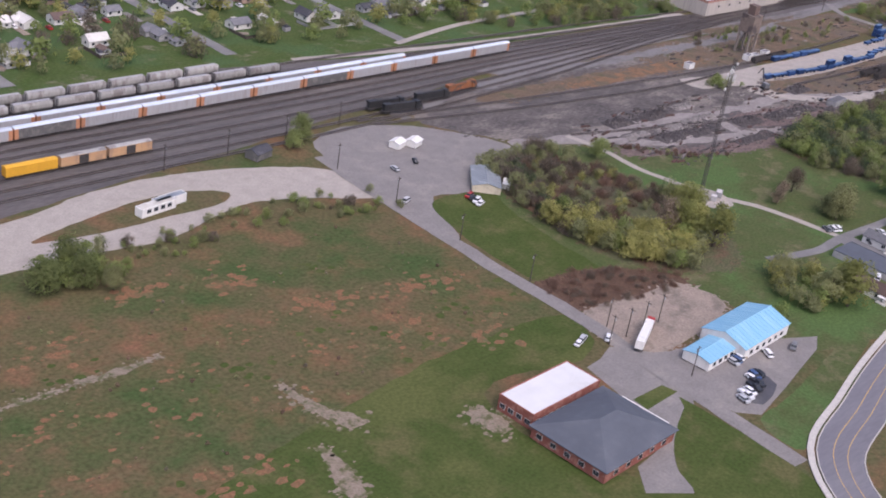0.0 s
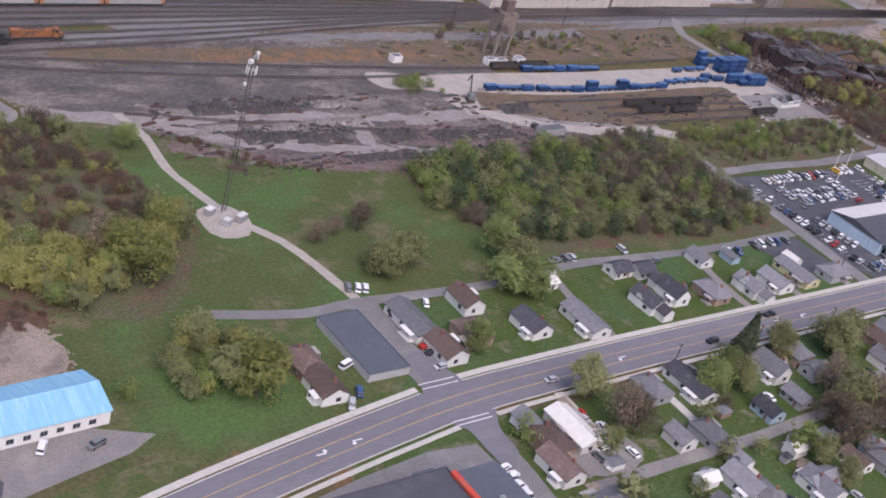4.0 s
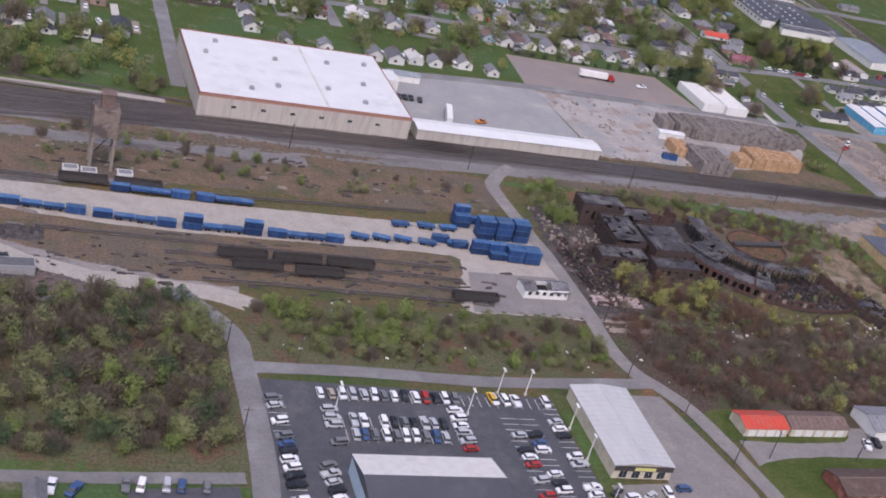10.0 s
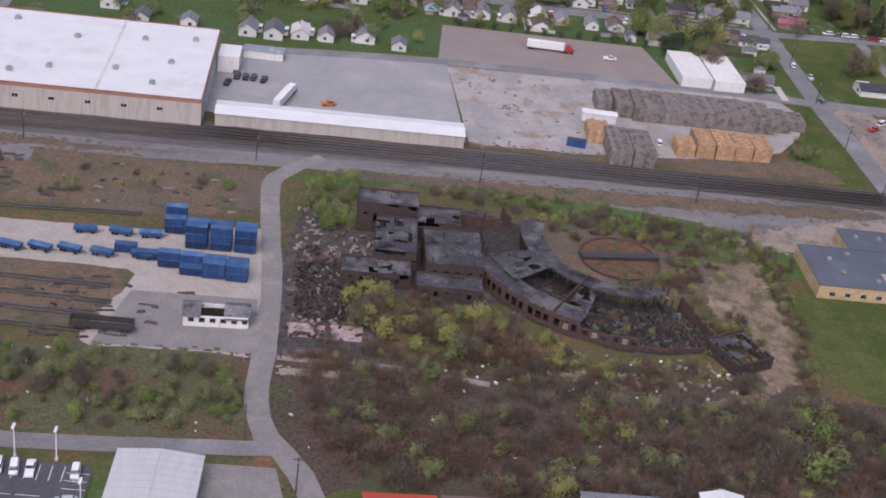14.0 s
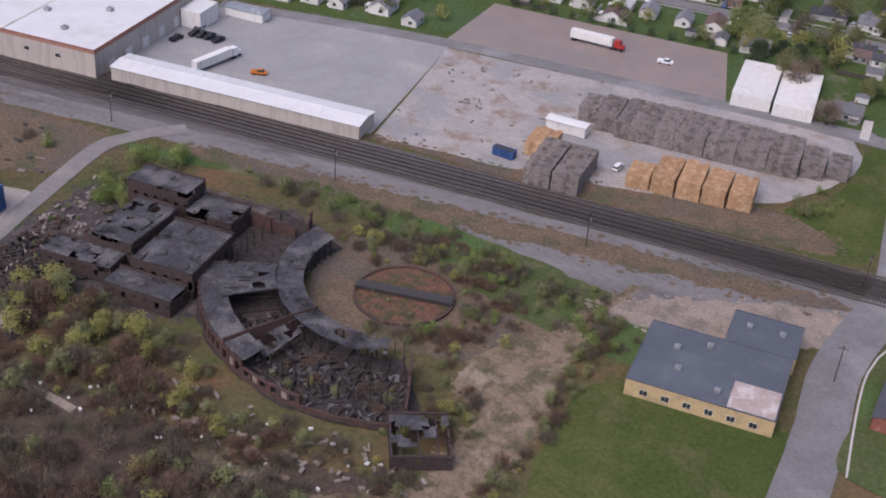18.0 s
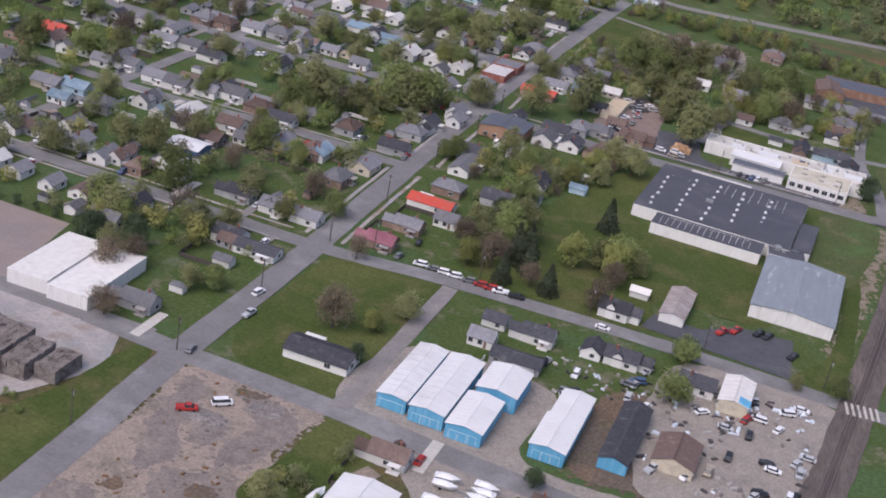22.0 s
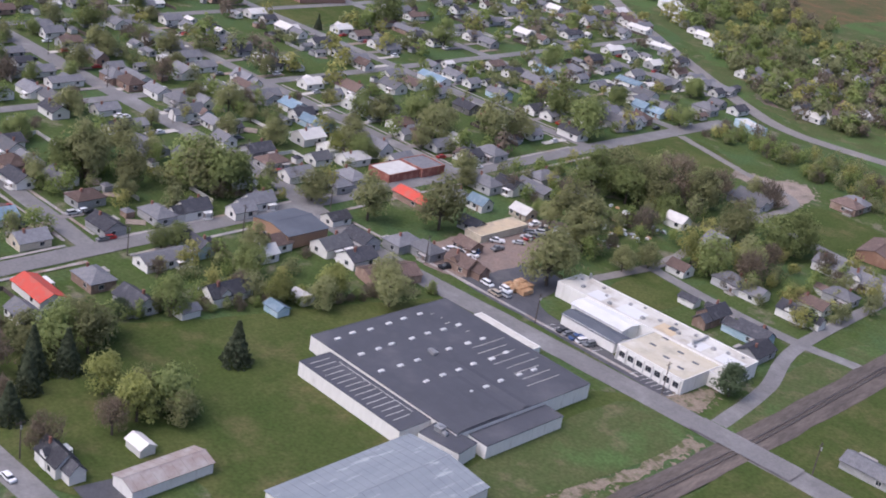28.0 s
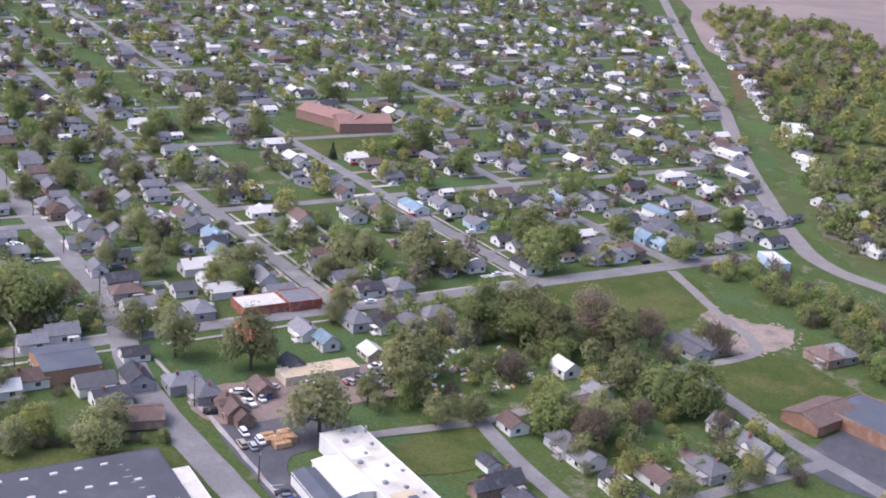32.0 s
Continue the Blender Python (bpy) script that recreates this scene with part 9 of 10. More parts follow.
home(1124.8, 832, "a0gw")
home(1143.5, 831, "c0kw")
home(1129, 801, "c1kb")
home(1152, 791, "a1kg")
home(1128, 884.5, "c0gw")
home(1144.9, 861.9, "a0gg")
home(1143, 882, "c0gw")
home(1095.9, 960.3, "a0bb")
home(1210.4, 757, "d0gg")
home(1070.6, 864.4, "b0lw")
home(1142.7, 844.9, "a0bw")
home(1017.8, 700.4, "a1bw")
home(1070.1, 925.9, "d0gg")
home(1095.8, 968.5, "a0gg")
home(1116.6, 832, "a0gg")
home(1010.8, 796.2, "a0gw")
home(1022.4, 798.7, "b0uw")
home(1014.4, 825.1, "a0kw")
home(1013.1, 847.5, "a1gg")
home(1020.3, 835, "d0gg")
home(981.2, 834, "b0bw")
home(1035.7, 809.4, "b0lc")
home(1032.2, 847.8, "a0gg")
home(1090.8, 862.7, "b0gg")
home(981.2, 768.4, "a0gg")
home(1035.7, 780.3, "b0kg")
home(1024.7, 607.1, "b0gw")
home(1017.9, 876.1, "a0gg")
home(1029.1, 730.8, "a0kg")
home(902.2, 714.7, "a1kw")
home(922.8, 715.1, "d0gg")
home(908.6, 756.2, "b0gw")
home(943.2, 752, "a1kg")
home(955.1, 750.2, "a1bg")
home(959.1, 770.6, "b1gw")
home(902.5, 803.9, "a0uw")
home(923.6, 798.4, "d0uu")
home(959.7, 802.3, "c0gw")
home(983.2, 758.2, "a0gg")
home(1048.9, 764.1, "b0bb")
home(886, 767.3, "b0gw")
home(845.1, 784.8, "a0gw")
home(864.3, 805, "c0gw")
home(885.8, 799.9, "d0gg")
home(893.6, 847.9, "c0bw")
home(894.2, 873.1, "a0gw")
home(860.3, 884.8, "b0bw")
home(978, 911.3, "a0kw")
home(977.4, 947.7, "c0gg")
home(977.5, 956.5, "a0gw")
home(975.2, 968.5, "a0bb")
home(889.4, 907.1, "d0uw")
home(930.9, 887.6, "a0kk")
home(920.4, 922.8, "a0gu")
home(900.3, 982.7, "a0uw")
home(901.3, 1005.5, "a0gg")
home(930.7, 1021, "d0uw")
home(949.6, 1008.7, "a0gw")
home(963.6, 986, "b0uu")
home(972.4, 988.4, "b0uu")
home(978.9, 1023.3, "a0gg")
home(975, 1041.4, "b0gg")
home(936.8, 1047.7, "d0gg")
home(725.9, 456.9, "a1gw")


# ---- single trees ----
tree(504.3, 189.5, "g", 1.3)
tree(493.4, 171.7, "g", 1.3)
tree(500.8, 165.6, "g", 1.2)
tree(481.3, 118.3, "o", 1.2)
tree(480, 102.7, "b", 1.2)
tree(484.5, 99.8, "b", 1)
tree(551.8, 117.7, "c", 1.2)
tree(462.5, 147.3, "g", 0.7)
tree(462.6, 190.7, "o", 1)
tree(534.9, 111.6, "g", 1)
tree(569.1, 116.9, "o", 0.9)
tree(589.7, 110.6, "o", 1.3)
tree(599.2, 111.4, "o", 1.2)
tree(631.8, 100.1, "g", 1.2)
tree(564, 83.3, "o", 1.3)
tree(574.2, 80.9, "b", 1.1)
tree(553.1, 81.6, "b", 1.1)
tree(613.8, 76.4, "o", 1)
tree(585.4, 67.4, "g", 1)
tree(694.3, 121.1, "c", 0.6)
tree(689.2, 97.8, "b", 0.8)
tree(697.7, 84.7, "g", 0.9)
tree(388.3, 146.1, "y", 1.3)
tree(383.4, 152, "o", 1.1)
tree(383.9, 171.1, "o", 0.9)
tree(378.7, 209.4, "y", 1.2)
tree(383.1, 200.1, "y", 1.2)
tree(376.2, 215.6, "b", 1.2)
tree(396, 221.1, "y", 1)
tree(410.3, 277.1, "g", 0.7)
tree(463.1, 213.5, "b", 0.8)
tree(445, 209.8, "b", 0.6)
tree(469.5, 192.6, "o", 0.9)
tree(456.8, 191.8, "o", 0.8)
tree(504.5, 179.4, "o", 1.1)
tree(305.5, 347.1, "g", 0.8)
tree(296.8, 341, "g", 0.6)
tree(173.3, 295.8, "g", 0.9)
tree(160.5, 287.8, "g", 0.9)
tree(171.6, 285, "g", 0.8)
tree(178.2, 279, "o", 0.6)
tree(453, 212.6, "b", 0.6)
tree(455.1, 187.7, "o", 0.9)
tree(525.5, 107.9, "g", 0.9)
tree(586.9, 106.6, "o", 1.2)
tree(569.2, 94.3, "b", 1)
tree(568.3, 76.5, "b", 1.2)
tree(551, 71.6, "b", 1.1)
tree(533.2, 69.9, "o", 0.8)
tree(636.2, 104.4, "g", 1)
tree(617.8, 79.3, "o", 0.8)
tree(576.9, 54.6, "o", 0.9)
tree(533.3, 61, "o", 0.8)
tree(574.7, 118, "o", 0.6)
tree(536.5, 105.1, "o", 0.9)
tree(1054.1, 593.9, "c", 1.0)
tree(1056.3, 602.4, "c", 0.95)
tree(1070.3, 578.7, "c", 0.9)
tree(1055, 576.8, "c", 0.8)
tree(1074.6, 643.2, "c", 0.92)
tree(1037.5, 501, "d", 0.5)
tree(952.8, 523.4, "d", 0.8)
tree(940, 516.3, "d", 0.9)
tree(1162, 759.5, "d", 0.95)
tree(936.7, 569.9, "g", 1.1)
tree(929.2, 540.2, "g", 1.1)
tree(914.2, 592.2, "o", 1.1)
tree(837, 663.2, "g", 1.3)
tree(939.7, 677.4, "o", 1.5)
tree(967.2, 709.6, "o", 1.5)
tree(952.5, 687.5, "o", 1.2)
tree(919.3, 688.5, "o", 0.7)
tree(943, 623.9, "g", 1)
tree(960.5, 581.2, "o", 0.9)
tree(961.7, 543.6, "o", 1)
tree(967.9, 555.3, "b", 0.4)
tree(919.8, 614.3, "o", 0.8)
tree(990.6, 586.3, "g", 0.7)
tree(1003.3, 673.3, "g", 0.7)
tree(1042.2, 643.9, "g", 0.9)
tree(1032.6, 680.5, "g", 1)
tree(1051.4, 677.4, "y", 0.8)
tree(1060.6, 686.9, "o", 0.8)
tree(1043.1, 619.5, "y", 0.6)
tree(1041.3, 581.6, "y", 0.8)
tree(1085.8, 604.4, "y", 1)
tree(1092.5, 613, "o", 0.7)
tree(1086.7, 579, "b", 0.8)
tree(1119.8, 536.9, "g", 0.9)
tree(967, 866.6, "o", 1.5)
tree(956.7, 837.3, "o", 1.3)
tree(989.9, 741.4, "o", 1.1)
tree(1030.7, 768, "o", 1.5)
tree(1035.2, 868.5, "o", 1.5)
tree(1082.8, 767.9, "o", 1.5)
tree(1057.4, 869.6, "o", 1.3)
tree(1106.6, 833.8, "g", 1.2)
tree(1119.3, 837.5, "b", 1.2)
tree(995.3, 818, "o", 1)
tree(979.4, 510.4, "o", 0.6)
tree(1010.5, 560.7, "b", 0.7)
tree(1023.4, 515.4, "b", 1.1)
tree(1033.9, 520.5, "y", 0.6)
tree(1039.8, 533.7, "o", 0.7)
tree(943.8, 598.1, "b", 0.8)
tree(873.6, 623, "o", 1)
tree(1164.2, 570.7, "g", 0.6)
tree(1152, 568, "o", 0.4)
tree(934.8, 766.7, "o", 1)
tree(955, 792.8, "o", 1.2)
tree(930.4, 831.9, "o", 1.1)
tree(1063.8, 579.7, "b", 0.7)
tree(973.3, 713.1, "g", 1.5)
tree(962.5, 789.2, "g", 0.9)
tree(1012.6, 749, "o", 1.3)
tree(1059.7, 714.7, "o", 1)
tree(1055.2, 694.5, "y", 0.9)
tree(922.3, 826.2, "g", 0.9)
tree(937, 847.7, "g", 1.4)
tree(791.9, 911.9, "c", 0.6)
tree(955.7, 928.6, "g", 1.5)
tree(967, 938.7, "g", 1.1)
tree(970.1, 880, "o", 1.2)
tree(841.1, 963.4, "g", 1.1)
tree(1033.7, 854, "g", 1.4)
tree(1045.3, 863.2, "g", 1.4)
tree(1062.9, 867.8, "g", 1)
tree(1069.3, 804.6, "o", 1.5)
tree(1066.6, 792.1, "o", 0.8)
tree(1036.1, 899.7, "o", 1.1)
tree(1062.2, 908, "b", 1.2)
tree(1052, 911, "o", 0.8)
tree(1106.7, 876.4, "g", 1.4)
tree(1112.5, 885.4, "g", 1.3)
tree(1113.5, 846.5, "o", 1.1)
tree(1115.1, 860.4, "b", 0.9)
tree(1096.7, 835.3, "y", 0.8)
tree(952.7, 979.1, "g", 1)
tree(988.2, 985.8, "g", 1.1)
tree(957.2, 1042.1, "g", 1.1)
tree(1003.6, 810.7, "o", 0.8)
tree(1046.8, 812.7, "o", 0.9)
tree(816.4, 797, "o", 1)
tree(719, 840, "g", 1.2)
tree(714.3, 861.1, "o", 1.5)
tree(735.6, 893.2, "g", 1)
tree(826.5, 843.9, "c", 0.6)
tree(912.5, 879.2, "g", 0.9)
tree(893.6, 994.6, "g", 1.3)
tree(792.6, 963.4, "g", 1.5)
tree(660.3, 970.9, "g", 1.5)
tree(677.7, 895.4, "o", 1.5)
tree(680.4, 772.9, "g", 1.5)
tree(668.3, 1011.8, "g", 1.5)
tree(1066.8, 928, "o", 0.8)
tree(1088.2, 804, "o", 0.8)
tree(1091.1, 816.2, "o", 0.8)
tree(1053.7, 816.9, "o", 1.5)
tree(1046.5, 871.1, "o", 1.5)
tree(1051, 889.6, "b", 1.5)
tree(1064.7, 890.6, "o", 1.3)
tree(1091.6, 874.3, "o", 1.4)
tree(1036.6, 818.5, "g", 0.5)
tree(934.7, 673.9, "g", 1.4)
tree(926.4, 700, "o", 1.3)
tree(960.6, 709.1, "g", 1.5)
tree(971.5, 721.4, "g", 1.1)
tree(979.9, 916.6, "g", 1.4)
tree(949.2, 851.7, "o", 1.2)
tree(821.4, 744.5, "o", 1)
tree(1001.5, 668.1, "g", 0.7)
tree(1021.7, 690.4, "o", 1)
tree(1068.8, 707.2, "o", 1.1)
tree(1032.1, 616.8, "o", 0.6)
tree(1037, 630, "d", 0.6)


for _x, _y, _c in ((1103, 463, "a1bb"), (1114, 465, "b0gw"), (1107, 447, "b1gg"), (1122, 452, "b0gw")):
    home(_x, _y, _c)
for _x, _y, _k, _s in ((1097.5, 474, "d", 0.5), (1099, 452, "o", 0.6), (1127, 461, "g", 0.7), (1134, 474, "o", 0.7), (1141, 472, "g", 0.7), (1047, 429, "o", 0.8), (1057, 417, "g", 0.8), (1044, 414, "o", 0.7), (1050, 422, "o", 0.7), (938, 525, "d", 0.55), (946, 531, "d", 0.55), (969, 482.5, "b", 0.85), (1116, 455, "o", 0.6), (1119, 562, "g", 0.8)):
    tree(_x, _y, _k, _s)
for _x, _y, _k, _s in ((1048.5, 585, "b", 1.1), (1047.9, 604.7, "g", 1.1), (1050.5, 612, "o", 1.2), (1060.5, 589, "c", 0.8), (1041, 598, "o", 1.0), (1070.7, 604, "y", 0.9), (1080, 609, "o", 0.9), (1088, 596, "b", 0.8), (1086, 614.5, "g", 1.1), (1044, 620, "g", 1.0), (1036, 591, "b", 0.9), (955, 505, "b", 0.9), (959, 513, "b", 0.8), (951, 512, "o", 0.8), (985, 515, "g", 0.6)):
    tree(_x, _y, _k, _s)
for _x, _y, _c in ((990.7, 708.3, "b1gw"), (1023.1, 692.6, "b1lw"), (1055.3, 672.9, "g0uu"), (1052.9, 684.7, "g0lw"), (1044.3, 648.2, "g1gw"), (1094.5, 853, "b1bb"), (1117, 804.5, "g0kw"), (1145, 801, "c0ku"), (1137, 862, "g0bw")):
    home(_x, _y, _c)
# ---- the rest of the town: rows of houses along the streets ----
TAKEN = [(o.matrix_world.translation.x, o.matrix_world.translation.y) for o in scene.objects if o.parent is None and o.name.split(".")[0] in ("house", "garage")]
KEEP_OFF = ((640, 995, 360, 528), (995, 1050, 395, 560), (1040, 1175, 440, 740), (690, 790, 900, 985), (995, 1046, 898, 980), (1000, 1082, 700, 822), (1060, 1160, 738, 812), (1120, 1180, 890, 960), (975, 1000, 785, 830), (995, 1035, 1030, 1080), (880, 930, 1165, 1195), (916, 934, 592, 608), (300, 530, 400, 430))
TREE_AT = [(o.matrix_world.translation.x, o.matrix_world.translation.y) for o in scene.objects if o.parent is None and o.name.split(".")[0] in ("tree", "conifer")]


def free(x, y, gap):
    return all(abs(x - a) > gap or abs(y - b) > gap for a, b in TAKEN) and not any(x0 < x < x1 and y0 < y < y1 for x0, x1, y0, y1 in KEEP_OFF)


_rng = random.Random(21)
CROSS_X = (230, 340, 437, 545, 657, 746, 862, 993)
FAR = []


def lots(y, x0, x1, side, near, step=17.0):
    x = x0
    while x < x1:
        xx, yy = x + _rng.uniform(-2, 2), y + side * _rng.uniform(15, 19)
        if min(abs(xx - c) for c in CROSS_X) > 9 and free(xx, yy, 11 if near else 9.5) and _rng.random() > 0.07:
            TAKEN.append((xx, yy))
            code = _rng.choice("aaaabbcd") + _rng.choice("1110") + _rng.choices("gkblu", (10, 4, 4, 3, 2))[0] + _rng.choices("wcgbu", (12, 2, 3, 2, 1))[0]
            if near:
                _h = home(xx, yy, code)
                _h.scale = tuple(0.96 * v for v in _h.scale)
                if _rng.random() < 0.3 and free(xx + 5, yy + side * 13, 7):
                    home(xx + 5, yy + side * 13, "g" + _rng.choice("01") + _rng.choice("gkl") + "w")
                if _rng.random() < 0.3:
                    any_car(xx + 7, yy - side * 9, 90)
            else:
                FAR.append((xx, yy, code))
                if _rng.random() < 0.55:
                    FAR.append((xx + _rng.uniform(-4, 4), yy + side * _rng.uniform(10.5, 13), "g" + _rng.choice("01") + _rng.choices("gkbl", (5, 3, 2, 5))[0] + _rng.choice("wwwg")))
            if _rng.random() < 0.5:
                TREE_AT.append((xx + _rng.uniform(-8, 8), yy + side * _rng.uniform(8, 17)))
            if _rng.random() < 0.25:
                TREE_AT.append((xx + _rng.uniform(-8, 8), yy - side * _rng.uniform(7, 10)))
        x += step * _rng.uniform(0.9, 1.25)


_single = len(TREE_AT)
for _y, _x0, _x1, _near in ((562, 740, 985, True), (650, 780, 985, True), (741, 880, 985, True)):
    for _s in (-1, 1):
        lots(_y, _x0, _x1, _s, _near)
for _y, _x0, _x1 in ((490, 120, 640), (562, 60, 740), (650, 100, 780), (741, 300, 880), (818, 200, 985), (906, 100, 985), (978, 100, 985), (1056, 0, 960), (1136, -100, 850), (1216, -200, 740), (1300, -300, 620), (1390, -350, 500), (1480, -400, 380)):
    for _s in (-1, 1):
        lots(_y, _x0, _x1, _s, False, 13.5)
for _i in range(44):
    _t = _i / 44
    _x, _y = 1000 - 560 * _t, 1062 + 405 * _t
    for _s in (-1, 1):
        if _rng.random() < 0.75:
            FAR.append((_x + _s * 13, _y + _s * 19, _rng.choice("aabd") + _rng.choice("01") + _rng.choice("ggkbl") + _rng.choice("wwg")))
for _i in range(40):
    FAR.append((_rng.uniform(940, 1040), _rng.uniform(1100, 1240), _rng.choice("abd") + _rng.choice("01") + _rng.choice("ggkbl") + _rng.choice("wwg")))
lots(48, 450, 800, 1, True)
lots(86, 625, 800, -1, True)
lots(86, 640, 770, 1, True)


def joined_houses(name, spots):
    """Far rows of houses in one mesh: gabled walls and thick roofs with eaves."""
    vs, fs, mi = [], [], []
    mats = [WALLS["w"], WALLS["g"], WALLS["b"], ROOFS["g"], ROOFS["k"], ROOFS["b"], ROOFS["l"], GLASS]
    for x, y, code in spots:
        w, d, h, p = SHAPES[code[0]]
        w, d, h = w * 0.92, d * 0.92, h * 0.95
        c, s = (1, 0) if code[1] == "0" else (0, 1)
        wall = {"w": 0, "c": 0, "g": 1, "b": 2, "u": 1}[code[3]]
        roof = {"g": 3, "k": 4, "b": 5, "l": 6, "u": 3}[code[2]]

        def put(pts, faces, m):
            b = len(vs)
            for px, py, pz in pts:
                vs.append((x + c * px - s * py, y + s * px + c * py, _layer[0] + pz))
            for f in faces:
                fs.append(tuple(b + i for i in f))
                mi.append(m)
        r = h + p * d / 2
        if code[0] in "acd" and int(x * 3 + y) % 2:
            # a gabled wing on one side
            g, u, k = d * 0.36, d * 0.5 + 2.0, w * 0.2
            top = h + p * g - 0.1
            put([(k - g, 0, h - 0.6), (k - g, u, 0), (k - g, u, h), (k, u, top), (k + g, u, h), (k + g, u, 0), (k + g, 0, h - 0.6), (k - g, d / 2, 0), (k + g, d / 2, 0)], [(5, 4, 3, 2, 1), (1, 2, 0, 7), (5, 8, 6, 4)], wall)
            put([(k - g - 0.4, 0, h - 0.1), (k - g - 0.4, u + 0.4, h - 0.1), (k, u + 0.4, top + 0.25), (k, 0, top + 0.25), (k + g + 0.4, u + 0.4, h - 0.1), (k + g + 0.4, 0, h - 0.1)], [(0, 3, 2, 1), (3, 5, 4, 2)], roof)
        put([(e * w / 2, q, z) for e in (-1, 1) for q, z in ((-d / 2, 0), (d / 2, 0), (d / 2, h), (0, r), (-d / 2, h))], [(4, 3, 2, 1, 0), (5, 6, 7, 8, 9), (0, 5, 9, 4), (1, 2, 7, 6)], wall)
        o = 0.45
        put([(e * (w / 2 + o), q, z) for e in (-1, 1) for q, z in ((-d / 2 - o, h - p * o), (0, r), (d / 2 + o, h - p * o), (d / 2 + o, h - p * o + 0.22), (0, r + 0.22), (-d / 2 - o, h - p * o + 0.22))], [(5, 4, 10, 11), (4, 3, 9, 10), (0, 5, 11, 6), (2, 8, 9, 3), (0, 1, 4, 5), (1, 2, 3, 4), (6, 11, 10, 7), (7, 10, 9, 8)], roof)
        for k in (-0.3, 0.3):
            for e in (-1, 1):
                q = e * (d / 2 + 0.02)
                put([(k * w - 0.7, q, 1.0), (k * w + 0.7, q, 1.0), (k * w + 0.7, q, 2.2), (k * w - 0.7, q, 2.2)], [(0, 1, 2, 3) if e < 0 else (3, 2, 1, 0)], 7)
        for e in (-1, 1):
            q = e * (w / 2 + 0.02)
            put([(q, -0.7, 1.0), (q, 0.7, 1.0), (q, 0.7, 2.2), (q, -0.7, 2.2)], [(0, 1, 2, 3) if e > 0 else (3, 2, 1, 0)], 7)
    me = bpy.data.meshes.new(name)
    me.from_pydata(vs, [], fs)
    for m in mats:
        me.materials.append(m)
    me.polygons.foreach_set("material_index", mi)
    return tagged(new(name, me), "rows of small far-off houses", "houses", kind="stuff")


joined_houses("far_houses", FAR)
_rng2 = random.Random(33)
for _x, _y in TREE_AT[_single:]:
    if not any(x0 - 4 < _x < x1 + 4 and y0 - 4 < _y < y1 + 4 for x0, x1, y0, y1 in KEEP_OFF) and min(abs(_x - c) for c in CROSS_X) > 5:
        if _y < 830 and _y > 400 and _x > 500:
            tree(_x, _y, _rng2.choices("gyobcd", (4, 1, 8, 3, 0, 0.8))[0], _rng2.uniform(0.55, 1.05))


# ---- woods, thickets and far trees, each one mass of crowns ----
def leaf_stuff(name, kinds, spots, label, density=1.0, seed=1, category="wood"):
    """Many crowns of each kind in one mesh per kind, trunks included."""
    rng = np.random.default_rng(seed)
    stocks = {}
    for k in kinds:
        stocks[k] = []
        for v in range(3):
            if k == "c":
                stocks[k].append(leaf_cloud(rng, int(400 * density), cone_shape(11, 3.3), 0.6, 0))
            elif k in "br" and density > 0.5:
                point, cs = crown_shape(rng, 7.0, 0.2, 7.0, 40) if category == "brush" else crown_shape(rng, 5.6, 0.4, 9.0, 34)
                stocks[k].append(twig_cloud(rng, int(440 * min(density, 1.0)), point, 2.6, 0.19))
            else:
                point, cs = crown_shape(rng, 5.0, 1.0, 9.6, 26)
                stocks[k].append(leaf_cloud(rng, int((520 if k != "b" else 420) * density * (1.25 if density > 1.2 else 1)), point, 0.85 if density < 0.25 else 0.72 if density < 0.5 else 0.5 if density < 0.7 else 0.42 if density < 1.2 else 0.36, 0))
            va, fa = stocks[k][-1]
            bm = bmesh.new()
            tube(bm, (0, 0, -0.2), (0, 0, 6), 0.2, 0.08, 4, False)
            b = len(va)
            va += [tuple(v.co) for v in bm.verts]
            bm.verts.index_update()
            fa += [tuple(b + v.index for v in f.verts)[:3] for f in bm.faces] + [(b + f.verts[0].index, b + f.verts[2].index, b + f.verts[3].index) for f in bm.faces]
            bm.free()
            stocks[k][-1] = (np.array(va, dtype=np.float32), np.array(fa, dtype=np.int32))
    groups = {k: [] for k in kinds}
    weights = list(kinds.values())
    prob = np.array(weights) / sum(weights)
    for x, y, s in spots:
        groups[list(kinds)[int(rng.choice(len(weights), p=prob))]].append((x, y, s))
    for k, pts in groups.items():
        if not pts:
            continue
        vv, ff, n = [], [], 0
        for x, y, s in pts:
            v, f = stocks[k][int(rng.integers(3))]
            a = rng.uniform(0, 6.283)
            c, q = math.cos(a) * s, math.sin(a) * s
            vv.append(np.stack((x + v[:, 0] * c - v[:, 1] * q, y + v[:, 0] * q + v[:, 1] * c, v[:, 2] * s * rng.uniform(0.8, 1.2) + 0.05), 1))
            ff.append(f + n)
            n += len(v)
        vv, ff = np.concatenate(vv), np.concatenate(ff)
        me = bpy.data.meshes.new(name)
        me.vertices.add(len(vv))
        me.vertices.foreach_set("co", vv.ravel())
        me.loops.add(ff.size)
        me.loops.foreach_set("vertex_index", ff.ravel())
        me.polygons.add(len(ff))
        me.polygons.foreach_set("loop_start", np.arange(0, ff.size, 3, dtype=np.int32))
        me.update(calc_edges=True)
        me.validate()
        me.materials.append(LEAF_STUFF[k])
        word = {"g": "green", "y": "yellow-green", "o": "olive", "b": "brown leafless", "c": "dark conifer", "d": "dark green", "r": "rust-brown"}[k]
        tagged(new(name, me), f"{word} {label}", category, kind="stuff")


